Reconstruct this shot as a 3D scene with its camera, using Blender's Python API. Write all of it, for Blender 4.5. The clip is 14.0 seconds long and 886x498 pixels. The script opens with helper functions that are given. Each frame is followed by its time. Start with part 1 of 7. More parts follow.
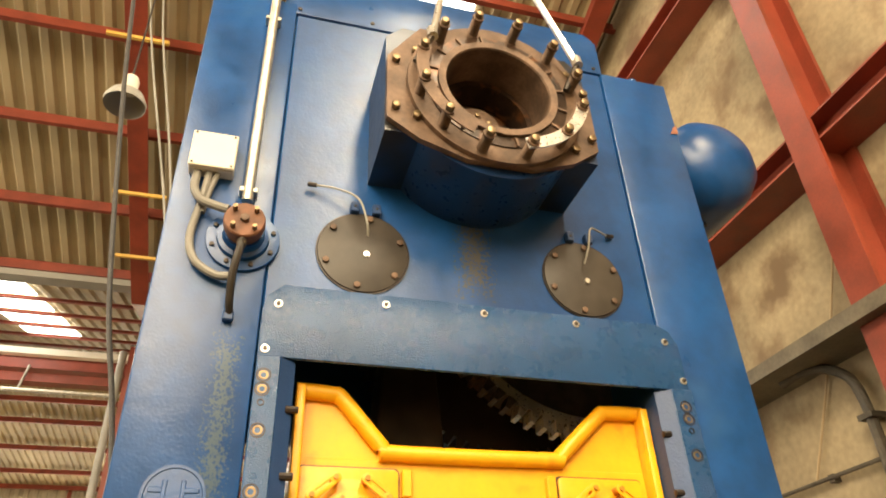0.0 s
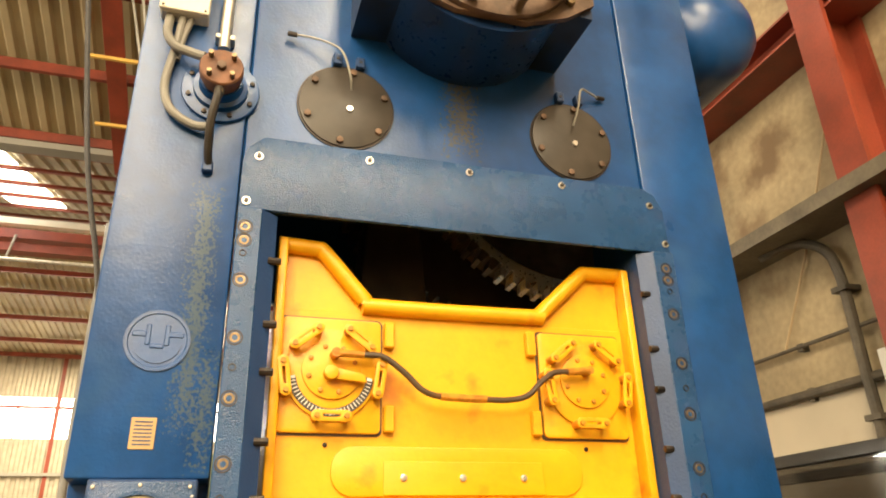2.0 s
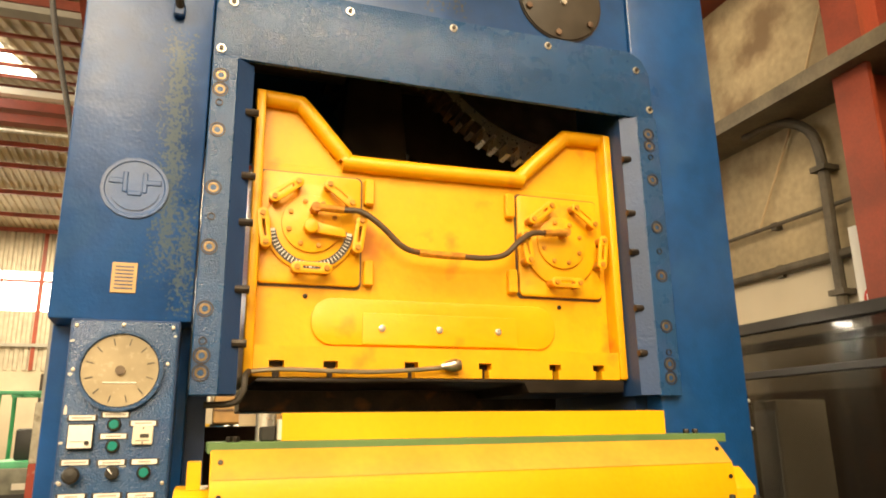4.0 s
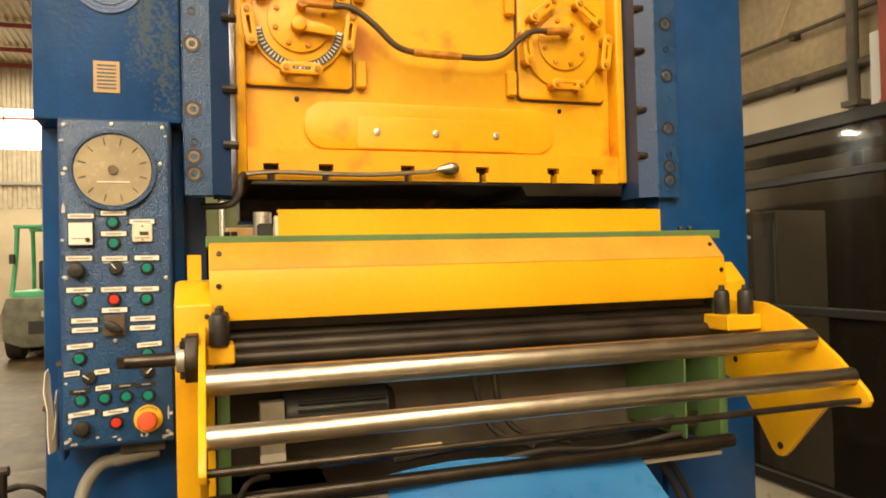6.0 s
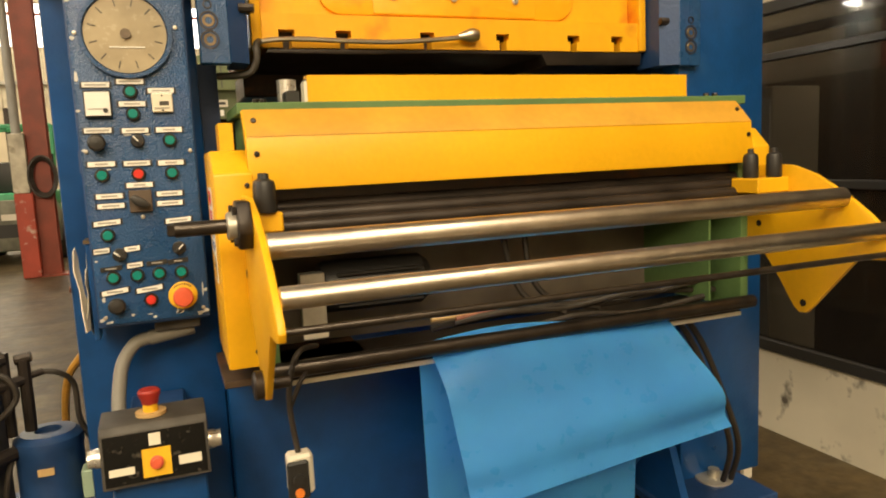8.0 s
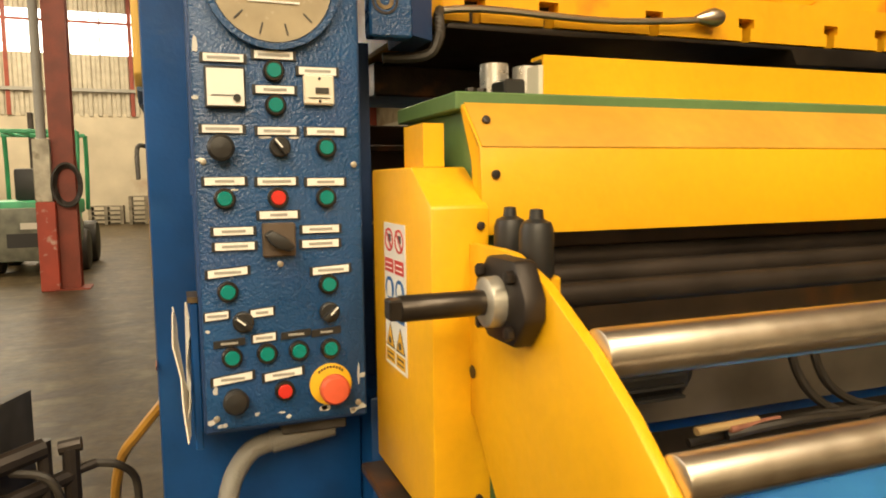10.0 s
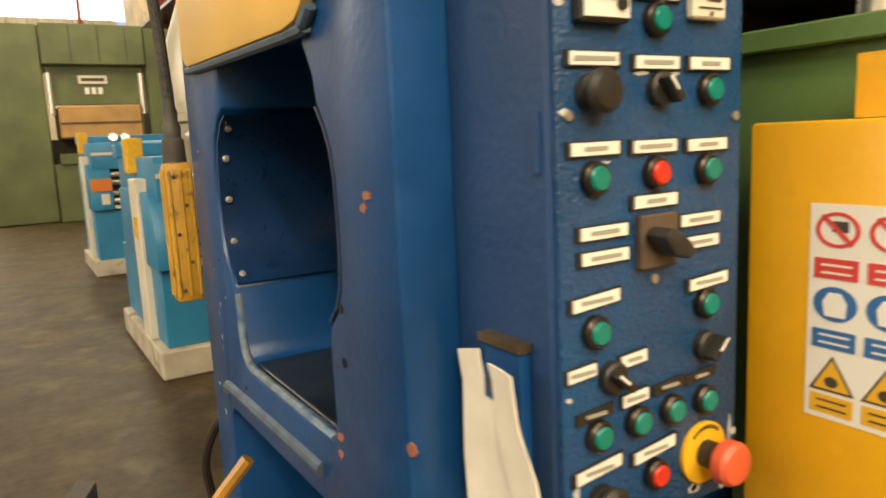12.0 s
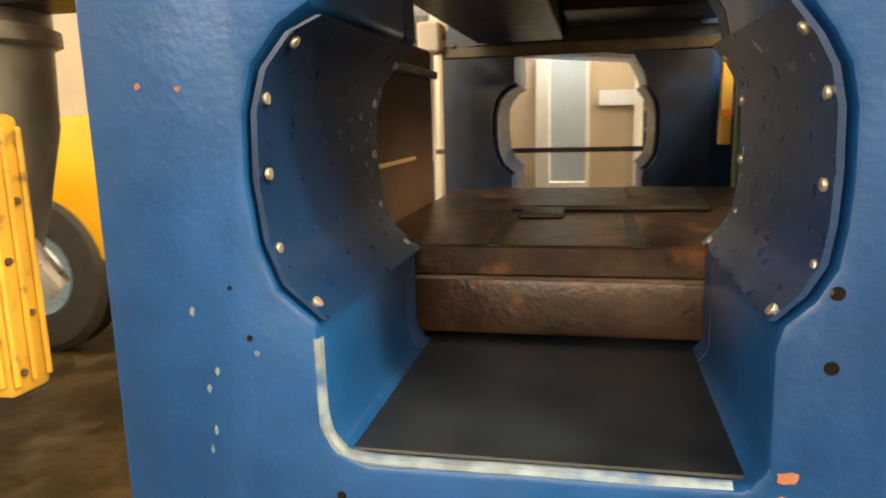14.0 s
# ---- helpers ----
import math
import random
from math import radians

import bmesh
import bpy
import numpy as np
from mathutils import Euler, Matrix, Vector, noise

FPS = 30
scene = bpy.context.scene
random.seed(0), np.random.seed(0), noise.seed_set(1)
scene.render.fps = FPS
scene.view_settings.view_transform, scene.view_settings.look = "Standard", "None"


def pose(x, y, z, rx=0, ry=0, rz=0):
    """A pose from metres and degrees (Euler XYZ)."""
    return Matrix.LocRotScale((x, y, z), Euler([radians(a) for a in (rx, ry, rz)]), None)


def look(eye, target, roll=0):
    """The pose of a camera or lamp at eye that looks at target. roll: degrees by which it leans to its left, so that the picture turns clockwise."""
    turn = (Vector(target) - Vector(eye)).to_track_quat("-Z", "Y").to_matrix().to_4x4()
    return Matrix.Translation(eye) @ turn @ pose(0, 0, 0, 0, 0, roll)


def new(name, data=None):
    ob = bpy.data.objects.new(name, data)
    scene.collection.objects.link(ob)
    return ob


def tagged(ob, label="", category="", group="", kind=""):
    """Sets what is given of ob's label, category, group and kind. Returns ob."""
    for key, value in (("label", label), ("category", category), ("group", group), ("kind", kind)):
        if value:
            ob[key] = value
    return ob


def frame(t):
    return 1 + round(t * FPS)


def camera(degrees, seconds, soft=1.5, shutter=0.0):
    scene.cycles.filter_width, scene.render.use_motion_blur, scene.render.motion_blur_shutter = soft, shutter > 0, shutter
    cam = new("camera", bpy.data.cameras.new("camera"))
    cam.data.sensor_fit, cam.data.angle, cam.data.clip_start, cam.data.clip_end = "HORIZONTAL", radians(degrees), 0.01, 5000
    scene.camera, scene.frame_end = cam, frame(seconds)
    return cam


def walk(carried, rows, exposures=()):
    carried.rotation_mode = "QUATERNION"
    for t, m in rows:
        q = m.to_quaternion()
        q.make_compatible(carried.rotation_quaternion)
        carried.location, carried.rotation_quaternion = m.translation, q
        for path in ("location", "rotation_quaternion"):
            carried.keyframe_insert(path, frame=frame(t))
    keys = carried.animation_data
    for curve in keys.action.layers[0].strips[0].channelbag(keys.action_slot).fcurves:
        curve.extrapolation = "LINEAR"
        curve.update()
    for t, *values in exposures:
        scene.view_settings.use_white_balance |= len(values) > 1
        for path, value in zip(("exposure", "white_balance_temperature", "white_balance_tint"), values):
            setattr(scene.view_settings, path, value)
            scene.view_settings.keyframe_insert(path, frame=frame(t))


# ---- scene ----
cam = camera(64.3, 14.0, soft=1.8, shutter=0.3)
PATH = [
    (0, (-0.040, 0.019, 1.812), (0.541, 1.890, 3.095), -2.4),
    (0.5, (-0.025, 0.027, 1.799), (0.573, 1.948, 2.993), -2.3),
    (1, (-0.022, 0.057, 1.777), (0.627, 2.012, 2.888), -2.6),
    (1.5, (-0.016, 0.075, 1.767), (0.670, 2.065, 2.789), -2.2),
    (2, (-0.007, 0.087, 1.747), (0.653, 2.126, 2.687), -1.7),
    (2.2, (0.005, 0.083, 1.749), (0.654, 2.146, 2.644), -1.3),
    (4.3, (0.011, 0.116, 1.644), (0.762, 2.273, 2.153), -0.6),
    (4.5, (0.021, 0.116, 1.637), (0.727, 2.300, 2.090), -0.4),
    (5, (0.035, 0.126, 1.608), (0.826, 2.306, 1.919), -0.9),
    (5.5, (0.047, 0.136, 1.581), (0.825, 2.335, 1.748), -1.5),
    (6, (0.058, 0.144, 1.554), (0.791, 2.366, 1.599), -1.5),
    (6.5, (0.068, 0.150, 1.535), (0.806, 2.369, 1.485), -1.5),
    (7, (0.067, 0.145, 1.515), (0.827, 2.354, 1.382), -2.1),
    (7.5, (0.019, 0.163, 1.494), (0.766, 2.368, 1.266), -2.5),
    (8, (-0.124, 0.240, 1.480), (0.711, 2.406, 1.184), -2.7),
    (8.5, (-0.292, 0.371, 1.477), (0.594, 2.499, 1.076), -3.3),
    (9, (-0.336, 0.587, 1.481), (0.445, 2.768, 1.150), -1.7),
    (9.2, (-0.331, 0.681, 1.486), (0.450, 2.869, 1.211), -1.3),
    (11.3, (-0.476, 1.444, 1.519), (0.266, 3.293, 1.344), 0.7),
    (11.5, (-0.531, 1.505, 1.51), (0.257, 3.331, 1.293), 0.9),
    (12, (-0.749, 1.705, 1.524), (0.285, 3.388, 1.212), -2.7),
    (12.5, (-0.881, 1.932, 1.502), (0.306, 3.518, 1.227), -2.0),
    (13, (-0.965, 2.227, 1.494), (0.461, 3.57, 1.087), -0.8),
    (13.5, (-1.088, 2.513, 1.495), (0.63, 3.448, 1.077), -3.2),
    (14, (-1.092, 2.775, 1.478), (0.83, 3.187, 1.111), -1.5),
]
walk(cam, [(t, look(eye, target, roll)) for t, eye, target, roll in PATH],
     exposures=[(0, 0.7, 6600, 10), (2.2, 0.65, 6700, 10), (4.5, 0.45, 7000, 11), (6, 0.1, 6700, 10), (7.5, -0.05, 6600, 10), (9, 0.15, 6500, 10), (11.5, -0.05, 6700, 10),
                (12.0, 0.15, 6500, 9), (12.5, 0.45, 6300, 8), (13, 0.85, 6400, 8), (13.5, 1.2, 6600, 9), (14, 1.4, 7000, 10)])


# ---- scale: the plan is drawn in units of 1.17 m, with the floor at 0.22 ----
K, FLOOR = 1.17, 0.22


def W(x, y, z):
    return Vector((x * K, y * K, (z - FLOOR) * K))


# ---- world and lights ----
world = bpy.data.worlds.new("world")
scene.world = world
world.use_nodes = True
wn = world.node_tree
sky = wn.nodes.new("ShaderNodeTexSky")
sky.sky_type, sky.sun_disc = "NISHITA", False
sky.sun_elevation, sky.sun_rotation = radians(52), radians(205)
wn.links.new(sky.outputs[0], wn.nodes["Background"].inputs[0])
wn.nodes["Background"].inputs[1].default_value = 0.12
scene.view_settings.exposure = 0.0


def area_lamp(name, place, aim, sx, sy, power, colour):
    data = bpy.data.lights.new(name, "AREA")
    data.shape, data.size, data.size_y, data.energy, data.color = "RECTANGLE", sx, sy, power, colour
    ob = new(name, data)
    ob.matrix_world = look(W(*place), W(*aim))
    return tagged(ob, kind="structure")


# roof slopes: start, end, height at the start and at the end; a valley at 8.55, ridges on both sides
BAYS = [(-7.4, -0.6, 7.2, 9.22), (-0.6, 8.55, 9.22, 6.47), (8.55, 17.7, 6.47, 8.97), (17.7, 27.0, 8.97, 8.33)]
RIDGE = 9.25


def roof_z(y, bay):
    return bay[2] + (bay[3] - bay[2]) * (y - bay[0]) / (bay[1] - bay[0])


# daylight through the rooflights of each slope
for bay, strips in zip(BAYS, ((360, 620, 560), (60, 70, 45), (330, 380, 460), (750, 700, 420))):
    for xl, power in zip((-6.3, -3.6, 1.35), strips):
        ym = (bay[0] + bay[1]) / 2
        fall = (bay[3] - bay[2]) / (bay[1] - bay[0])
        area_lamp("rooflight_lamp", (xl, ym, roof_z(ym, bay) - 0.12), (xl, ym + fall * 5, roof_z(ym, bay) - 5.12), 0.9, 5.0, power, (1.0, 0.84, 0.58))
# added fill from high behind the camera, in front of a wall without glazing
area_lamp("south_fill_lamp", (-2.0, -6.4, 5.7), (0.3, 2.5, 2.0), 8.0, 2.8, 950, (1.0, 0.80, 0.52))
# added west fill that brightens the press side; the wall has no glazing
area_lamp("west_fill_lamp", (-9.3, 4.0, 4.3), (0.0, 3.2, 1.4), 11.0, 1.6, 600, (1.0, 0.90, 0.74))
# fluorescent fitting beside the press
area_lamp("tube_light", (1.75, 2.45, 2.06), (1.77, 2.45, 0.0), 0.05, 0.5, 16, (1.0, 0.92, 0.78))


# ---- materials ----
def mat(name, base, rough=0.5, metal=0.0, grain=0.0, grain_size=60.0, blotch=0.15, blotch_size=3.0, bump=0.0, bump_size=80.0, coat=0.0,
        stain=None, stain_amount=0.0, stain_size=2.0, spec=0.5, wave=0.0):
    m = bpy.data.materials.new(name)
    m.use_nodes = True
    n, l = m.node_tree.nodes, m.node_tree.links
    p = n["Principled BSDF"]
    p.inputs["Metallic"].default_value = metal
    p.inputs["Coat Weight"].default_value = coat
    p.inputs["Coat Roughness"].default_value = 0.2
    p.inputs["Specular IOR Level"].default_value = spec
    geo = n.new("ShaderNodeNewGeometry")
    pos = geo.outputs["Position"]

    def noise_tex(size, detail=4.0):
        t = n.new("ShaderNodeTexNoise")
        t.inputs["Scale"].default_value, t.inputs["Detail"].default_value = size, detail
        l.new(pos, t.inputs["Vector"])
        return t.outputs[0]

    def mixed(fac, a, b):
        x = n.new("ShaderNodeMix")
        x.data_type = "RGBA"
        for s, v in ((0, fac), (6, a), (7, b)):
            if isinstance(v, (tuple, float)):
                x.inputs[s].default_value = v
            else:
                l.new(v, x.inputs[s])
        return x.outputs[2]

    def ramp(fac, lo, hi):
        r = n.new("ShaderNodeMapRange")
        r.inputs[1].default_value, r.inputs[2].default_value = lo, hi
        l.new(fac, r.inputs[0])
        return r.outputs[0]

    dark = tuple(c * (1 - blotch) for c in base) + (1.0,)
    lite = tuple(min(1, c * (1 + blotch)) for c in base) + (1.0,)
    col = mixed(ramp(noise_tex(blotch_size), 0.35, 0.65), dark, lite)
    if grain:
        g = mixed(ramp(noise_tex(grain_size, 2.0), 0.3, 0.7), tuple([1 - grain] * 3) + (1.0,), (1.0, 1.0, 1.0, 1.0))
        x = n.new("ShaderNodeMix")
        x.data_type, x.blend_type = "RGBA", "MULTIPLY"
        x.inputs[0].default_value = 1.0
        l.new(col, x.inputs[6]), l.new(g, x.inputs[7])
        col = x.outputs[2]
    if stain:
        col = mixed(ramp(noise_tex(stain_size, 6.0), 0.62 - 0.3 * stain_amount, 0.75 - 0.2 * stain_amount), col, stain + (1.0,))
    l.new(col, p.inputs["Base Color"])
    r = n.new("ShaderNodeMapRange")
    r.inputs[3].default_value, r.inputs[4].default_value = max(0.03, rough - 0.1), min(1, rough + 0.1)
    l.new(noise_tex(blotch_size * 4), r.inputs[0])
    l.new(r.outputs[0], p.inputs["Roughness"])
    if bump:
        b = n.new("ShaderNodeBump")
        b.inputs["Strength"].default_value, b.inputs["Distance"].default_value = bump, 0.004
        l.new(noise_tex(bump_size, 3.0), b.inputs["Height"])
        if wave:
            b2 = n.new("ShaderNodeBump")
            b2.inputs["Strength"].default_value, b2.inputs["Distance"].default_value = wave, 0.02
            l.new(noise_tex(9.0, 3.0), b2.inputs["Height"])
            l.new(b2.outputs[0], b.inputs["Normal"])
        l.new(b.outputs[0], p.inputs["Normal"])
    return m


def glow(name, colour, strength):
    m = bpy.data.materials.new(name)
    m.use_nodes = True
    p = m.node_tree.nodes["Principled BSDF"]
    p.inputs["Base Color"].default_value = colour + (1.0,)
    p.inputs["Emission Color"].default_value = colour + (1.0,)
    p.inputs["Emission Strength"].default_value = strength
    return m


BLUE = mat("blue_paint", (0.006, 0.060, 0.213), 0.32, bump=0.16, bump_size=100, blotch=0.22, blotch_size=2.6, grain=0.16, grain_size=18, wave=0.10, stain=(0.013, 0.070, 0.21), stain_amount=0.15, stain_size=5)
BLUE_ROUGH = mat("blue_hammer_paint", (0.012, 0.062, 0.175), 0.28, bump=0.6, bump_size=190, blotch=0.18, blotch_size=4, stain=(0.020, 0.062, 0.175), stain_amount=0.2, stain_size=9)
YELLOW = mat("yellow_paint", (0.80, 0.42, 0.008), 0.38, bump=0.15, bump_size=60, blotch=0.06, blotch_size=3, grain=0.05)
GREEN = mat("green_paint", (0.11, 0.20, 0.07), 0.5, blotch=0.15, grain=0.1)
STEEL = mat("bright_steel", (0.60, 0.54, 0.45), 0.34, metal=1.0, blotch=0.12, blotch_size=9, grain=0.08, grain_size=60)
DARK = mat("oily_dark_steel", (0.035, 0.027, 0.022), 0.42, metal=0.5, blotch=0.4, blotch_size=6)
BLACK = mat("black_plastic", (0.018, 0.017, 0.016), 0.45, blotch=0.1)
RUST = mat("rusty_iron", (0.155, 0.098, 0.066), 0.6, metal=0.35, blotch=0.35, blotch_size=9, grain=0.25, bump=0.3, bump_size=50)
RUSTDARK = mat("dark_rusty_iron", (0.050, 0.028, 0.017), 0.36, metal=0.3, blotch=0.5, blotch_size=8, grain=0.3, bump=0.35, stain=(0.19, 0.075, 0.025), stain_amount=0.2, stain_size=11)
WHITE = mat("white_label", (0.75, 0.74, 0.70), 0.5, blotch=0.05)
GREY = mat("grey_plastic", (0.30, 0.29, 0.26), 0.5, blotch=0.1)
RED = mat("red_plastic", (0.55, 0.03, 0.02), 0.35, blotch=0.05)
BUTTON_GREEN = mat("green_plastic", (0.0, 0.185, 0.16), 0.3, blotch=0.05)
REDSTEEL = mat("red_oxide_paint", (0.24, 0.042, 0.020), 0.5, blotch=0.2, grain=0.15)
CONCRETE = mat("worn_concrete", (0.068, 0.047, 0.021), 0.46, blotch=0.45, blotch_size=2.2, grain=0.45, grain_size=16, bump=0.25, bump_size=40, stain=(0.105, 0.080, 0.044), stain_amount=0.25, stain_size=3.5, spec=0.22)
PLASTER = mat("stained_plaster", (0.37, 0.295, 0.18), 0.85, blotch=0.22, blotch_size=1.2, grain=0.2, grain_size=20, bump=0.3, bump_size=25, stain=(0.19, 0.13, 0.075), stain_amount=0.3, stain_size=2.2)
WHITEWALL = mat("white_paint_wall", (0.50, 0.44, 0.33), 0.8, blotch=0.12, blotch_size=0.8, stain=(0.40, 0.31, 0.22), stain_amount=0.12, stain_size=0.9)
SHEETBLUE = mat("bright_blue_sheet", (0.09, 0.44, 1.0), 0.30, blotch=0.08, blotch_size=5)
CLADDING = mat("corrugated_cladding", (0.42, 0.38, 0.30), 0.55, metal=0.2, blotch=0.12)
ROOFSHEET = mat("corrugated_roof", (0.36, 0.29, 0.165), 0.7, blotch=0.2, blotch_size=0.8)
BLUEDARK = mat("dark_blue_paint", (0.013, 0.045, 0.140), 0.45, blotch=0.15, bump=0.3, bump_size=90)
BLUEBLACK = mat("blue_black_liner_shaded_drum", (0.005, 0.025, 0.088), 0.3, blotch=0.2, blotch_size=8)
DARKIN = mat("dark_brown_steel", (0.06, 0.032, 0.018), 0.7, blotch=0.3)
YELLOWDIRTY = mat("grimy_yellow_paint", (0.50, 0.20, 0.012), 0.5, blotch=0.3, blotch_size=30)
YELLOWPALE = mat("pale_yellow_paint", (0.72, 0.45, 0.10), 0.45, blotch=0.08)
CHROME = mat("clean_zinc", (0.72, 0.70, 0.66), 0.3, metal=0.8, blotch=0.08, blotch_size=20)
GALV = mat("galvanised_steel", (0.50, 0.47, 0.40), 0.4, metal=0.7, blotch=0.15, blotch_size=20)
BRASSY = mat("oiled_bolt_steel", (0.22, 0.16, 0.09), 0.38, metal=0.8, blotch=0.3, blotch_size=30)
GEARSTEEL = mat("gear_steel", (0.10, 0.08, 0.06), 0.4, metal=0.7, blotch=0.3, blotch_size=14)
DUSTPIPE = mat("dusty_dark_conduit", (0.085, 0.070, 0.048), 0.6, blotch=0.3, blotch_size=6, grain=0.2, grain_size=40)
TRAYGREY = mat("dusty_grey_tray", (0.15, 0.128, 0.092), 0.6, metal=0.2, blotch=0.25, blotch_size=4, grain=0.2, grain_size=40)
DEEPYELLOW = mat("darker_yellow_paint", (0.60, 0.31, 0.025), 0.6, blotch=0.08, blotch_size=6, grain=0.08, grain_size=50)
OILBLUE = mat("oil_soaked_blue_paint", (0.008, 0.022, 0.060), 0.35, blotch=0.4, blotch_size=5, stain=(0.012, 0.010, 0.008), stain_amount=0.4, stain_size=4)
GLOSSBLACK = mat("gloss_black_plate", (0.006, 0.006, 0.006), 0.22, blotch=0.2, spec=0.3, stain=(0.10, 0.09, 0.075), stain_amount=0.02, stain_size=60)
SCALEDARK = mat("scale_black", (0.05, 0.045, 0.04), 0.4, blotch=0.2, blotch_size=20)
HATCH = mat("greasy_grey_hatch", (0.055, 0.047, 0.040), 0.42, blotch=0.25, blotch_size=7, spec=0.35)
HOSE = mat("rubber_hose", (0.028, 0.022, 0.016), 0.55, blotch=0.2, blotch_size=20)
RUSTRED = mat("red_brown_rust", (0.15, 0.062, 0.030), 0.65, blotch=0.35, blotch_size=18, bump=0.3)
WHITEBOX = mat("aged_white_plastic", (0.68, 0.63, 0.52), 0.5, blotch=0.06)
CONDUIT = mat("grey_flex_conduit", (0.20, 0.19, 0.165), 0.5, blotch=0.15, bump=0.4, bump_size=200)
BRASSPLATE = mat("yellowed_plate", (0.45, 0.30, 0.13), 0.4, blotch=0.1)
WORN = mat("worn_bare_paint", (0.14, 0.19, 0.25), 0.5, blotch=0.3, blotch_size=25, stain=(0.03, 0.09, 0.22), stain_amount=0.25, stain_size=22)
WORNBLUE = mat("worn_blue_ledge", (0.06, 0.095, 0.15), 0.5, blotch=0.35, blotch_size=20)
SILLDARK = mat("oily_black_sill", (0.012, 0.016, 0.022), 0.35, blotch=0.4, blotch_size=7)
PRIMER = mat("orange_primer", (0.26, 0.105, 0.065), 0.6, blotch=0.2, blotch_size=30)
DIALFACE = mat("yellowed_dial", (0.36, 0.30, 0.20), 0.25, blotch=0.15, blotch_size=12)
DIALHUB = mat("brown_dial_hub", (0.12, 0.085, 0.055), 0.5, blotch=0.2, blotch_size=30)
SWITCHBROWN = mat("brown_bakelite", (0.085, 0.062, 0.045), 0.45, blotch=0.2, blotch_size=30)
EYELLOW = mat("signal_yellow", (0.75, 0.42, 0.02), 0.4, blotch=0.08, blotch_size=30)
ESRED = mat("faded_signal_red", (0.62, 0.10, 0.045), 0.4, blotch=0.08, blotch_size=30)
DARKRED = mat("dark_red_plastic", (0.28, 0.022, 0.015), 0.4, blotch=0.15, blotch_size=30)
CHIPWHITE = mat("pale_filler", (0.50, 0.50, 0.48), 0.6, blotch=0.1)
PAPER = mat("soiled_paper", (0.70, 0.66, 0.58), 0.8, blotch=0.08, blotch_size=12)
BOXGREY = mat("dark_grey_box_paint", (0.055, 0.05, 0.044), 0.6, blotch=0.3, blotch_size=15)
DARKROD = mat("dark_oiled_rod", (0.06, 0.05, 0.042), 0.33, metal=0.8, blotch=0.25, blotch_size=15)
BROWNDARK = mat("brown_oily_sheet", (0.07, 0.045, 0.027), 0.42, blotch=0.3, blotch_size=8, stain=(0.16, 0.065, 0.02), stain_amount=0.22, stain_size=9)
APRON = mat("grey_brown_sheet", (0.15, 0.125, 0.095), 0.45, blotch=0.25, blotch_size=5)
ORANGE = mat("orange_plastic", (0.7, 0.2, 0.03), 0.4, blotch=0.05)
SIGNRED = mat("sign_red", (0.60, 0.05, 0.045), 0.5, blotch=0.05)
SIGNBLUE = mat("sign_blue", (0.03, 0.13, 0.36), 0.5, blotch=0.05)
SIGNYELLOW = mat("sign_yellow", (0.72, 0.40, 0.02), 0.5, blotch=0.05)
MOTORBLUE = mat("motor_blue", (0.012, 0.042, 0.125), 0.45, blotch=0.2, blotch_size=10)
PALEGREEN = mat("pale_green_plastic", (0.30, 0.40, 0.30), 0.5, blotch=0.1)
AMBER = mat("amber_hose", (0.40, 0.20, 0.03), 0.35, blotch=0.15, blotch_size=20)
PENDANT = mat("chipped_yellow_casing", (0.46, 0.26, 0.03), 0.5, blotch=0.12, blotch_size=12, stain=(0.12, 0.075, 0.025), stain_amount=0.18, stain_size=40)
BRAID = mat("braided_cable", (0.035, 0.032, 0.03), 0.6, blotch=0.5, blotch_size=120)
CASTGREY = mat("worn_cast_grey", (0.36, 0.33, 0.26), 0.4, metal=0.3, blotch=0.35, blotch_size=4, stain=(0.12, 0.10, 0.06), stain_amount=0.2, stain_size=5)
BEIGE = mat("beige_board", (0.48, 0.36, 0.21), 0.7, blotch=0.1)
PALEGLASS = mat("pale_glass", (0.42, 0.46, 0.44), 0.15, blotch=0.05)
MACHBLUE = mat("machine_blue", (0.030, 0.22, 0.42), 0.4, blotch=0.1, blotch_size=3)
SKID = mat("dirty_white_skid", (0.48, 0.43, 0.34), 0.7, blotch=0.2, blotch_size=4, stain=(0.15, 0.12, 0.09), stain_amount=0.2, stain_size=6)
FORKGREEN = mat("forklift_green", (0.05, 0.33, 0.15), 0.45, blotch=0.15, blotch_size=3)
FORKGREY = mat("forklift_dirty_grey", (0.15, 0.15, 0.11), 0.6, blotch=0.35, blotch_size=4)
COLUMNRED = mat("scratched_red_guard", (0.36, 0.05, 0.025), 0.5, blotch=0.15, stain=(0.5, 0.35, 0.28), stain_amount=0.05, stain_size=8)
PALLET = mat("grey_pallet_wood", (0.22, 0.19, 0.14), 0.8, blotch=0.25, blotch_size=5)
PRESSGREEN = mat("old_press_green", (0.105, 0.125, 0.050), 0.5, blotch=0.18, blotch_size=1.5, grain=0.1)
TAN = mat("tan_paint", (0.42, 0.24, 0.085), 0.5, blotch=0.12)
RAMYELLOW = mat("dirty_yellow_ram_paint", (0.80, 0.395, 0.008), 0.40, bump=0.25, bump_size=40, blotch=0.07, blotch_size=4, grain=0.06, grain_size=30, stain=(0.60, 0.20, 0.012), stain_amount=0.12, stain_size=5)
SCUFFED = mat('scuffed_white_sheet', (0.60, 0.56, 0.46), 0.6, blotch=0.1, blotch_size=2, stain=(0.10, 0.085, 0.07), stain_amount=0.1, stain_size=9)
TINT = mat('tinted_pane', (0.012, 0.010, 0.008), 0.06, blotch=0.1)
TINT.node_tree.nodes['Principled BSDF'].inputs['Transmission Weight'].default_value = 0.0
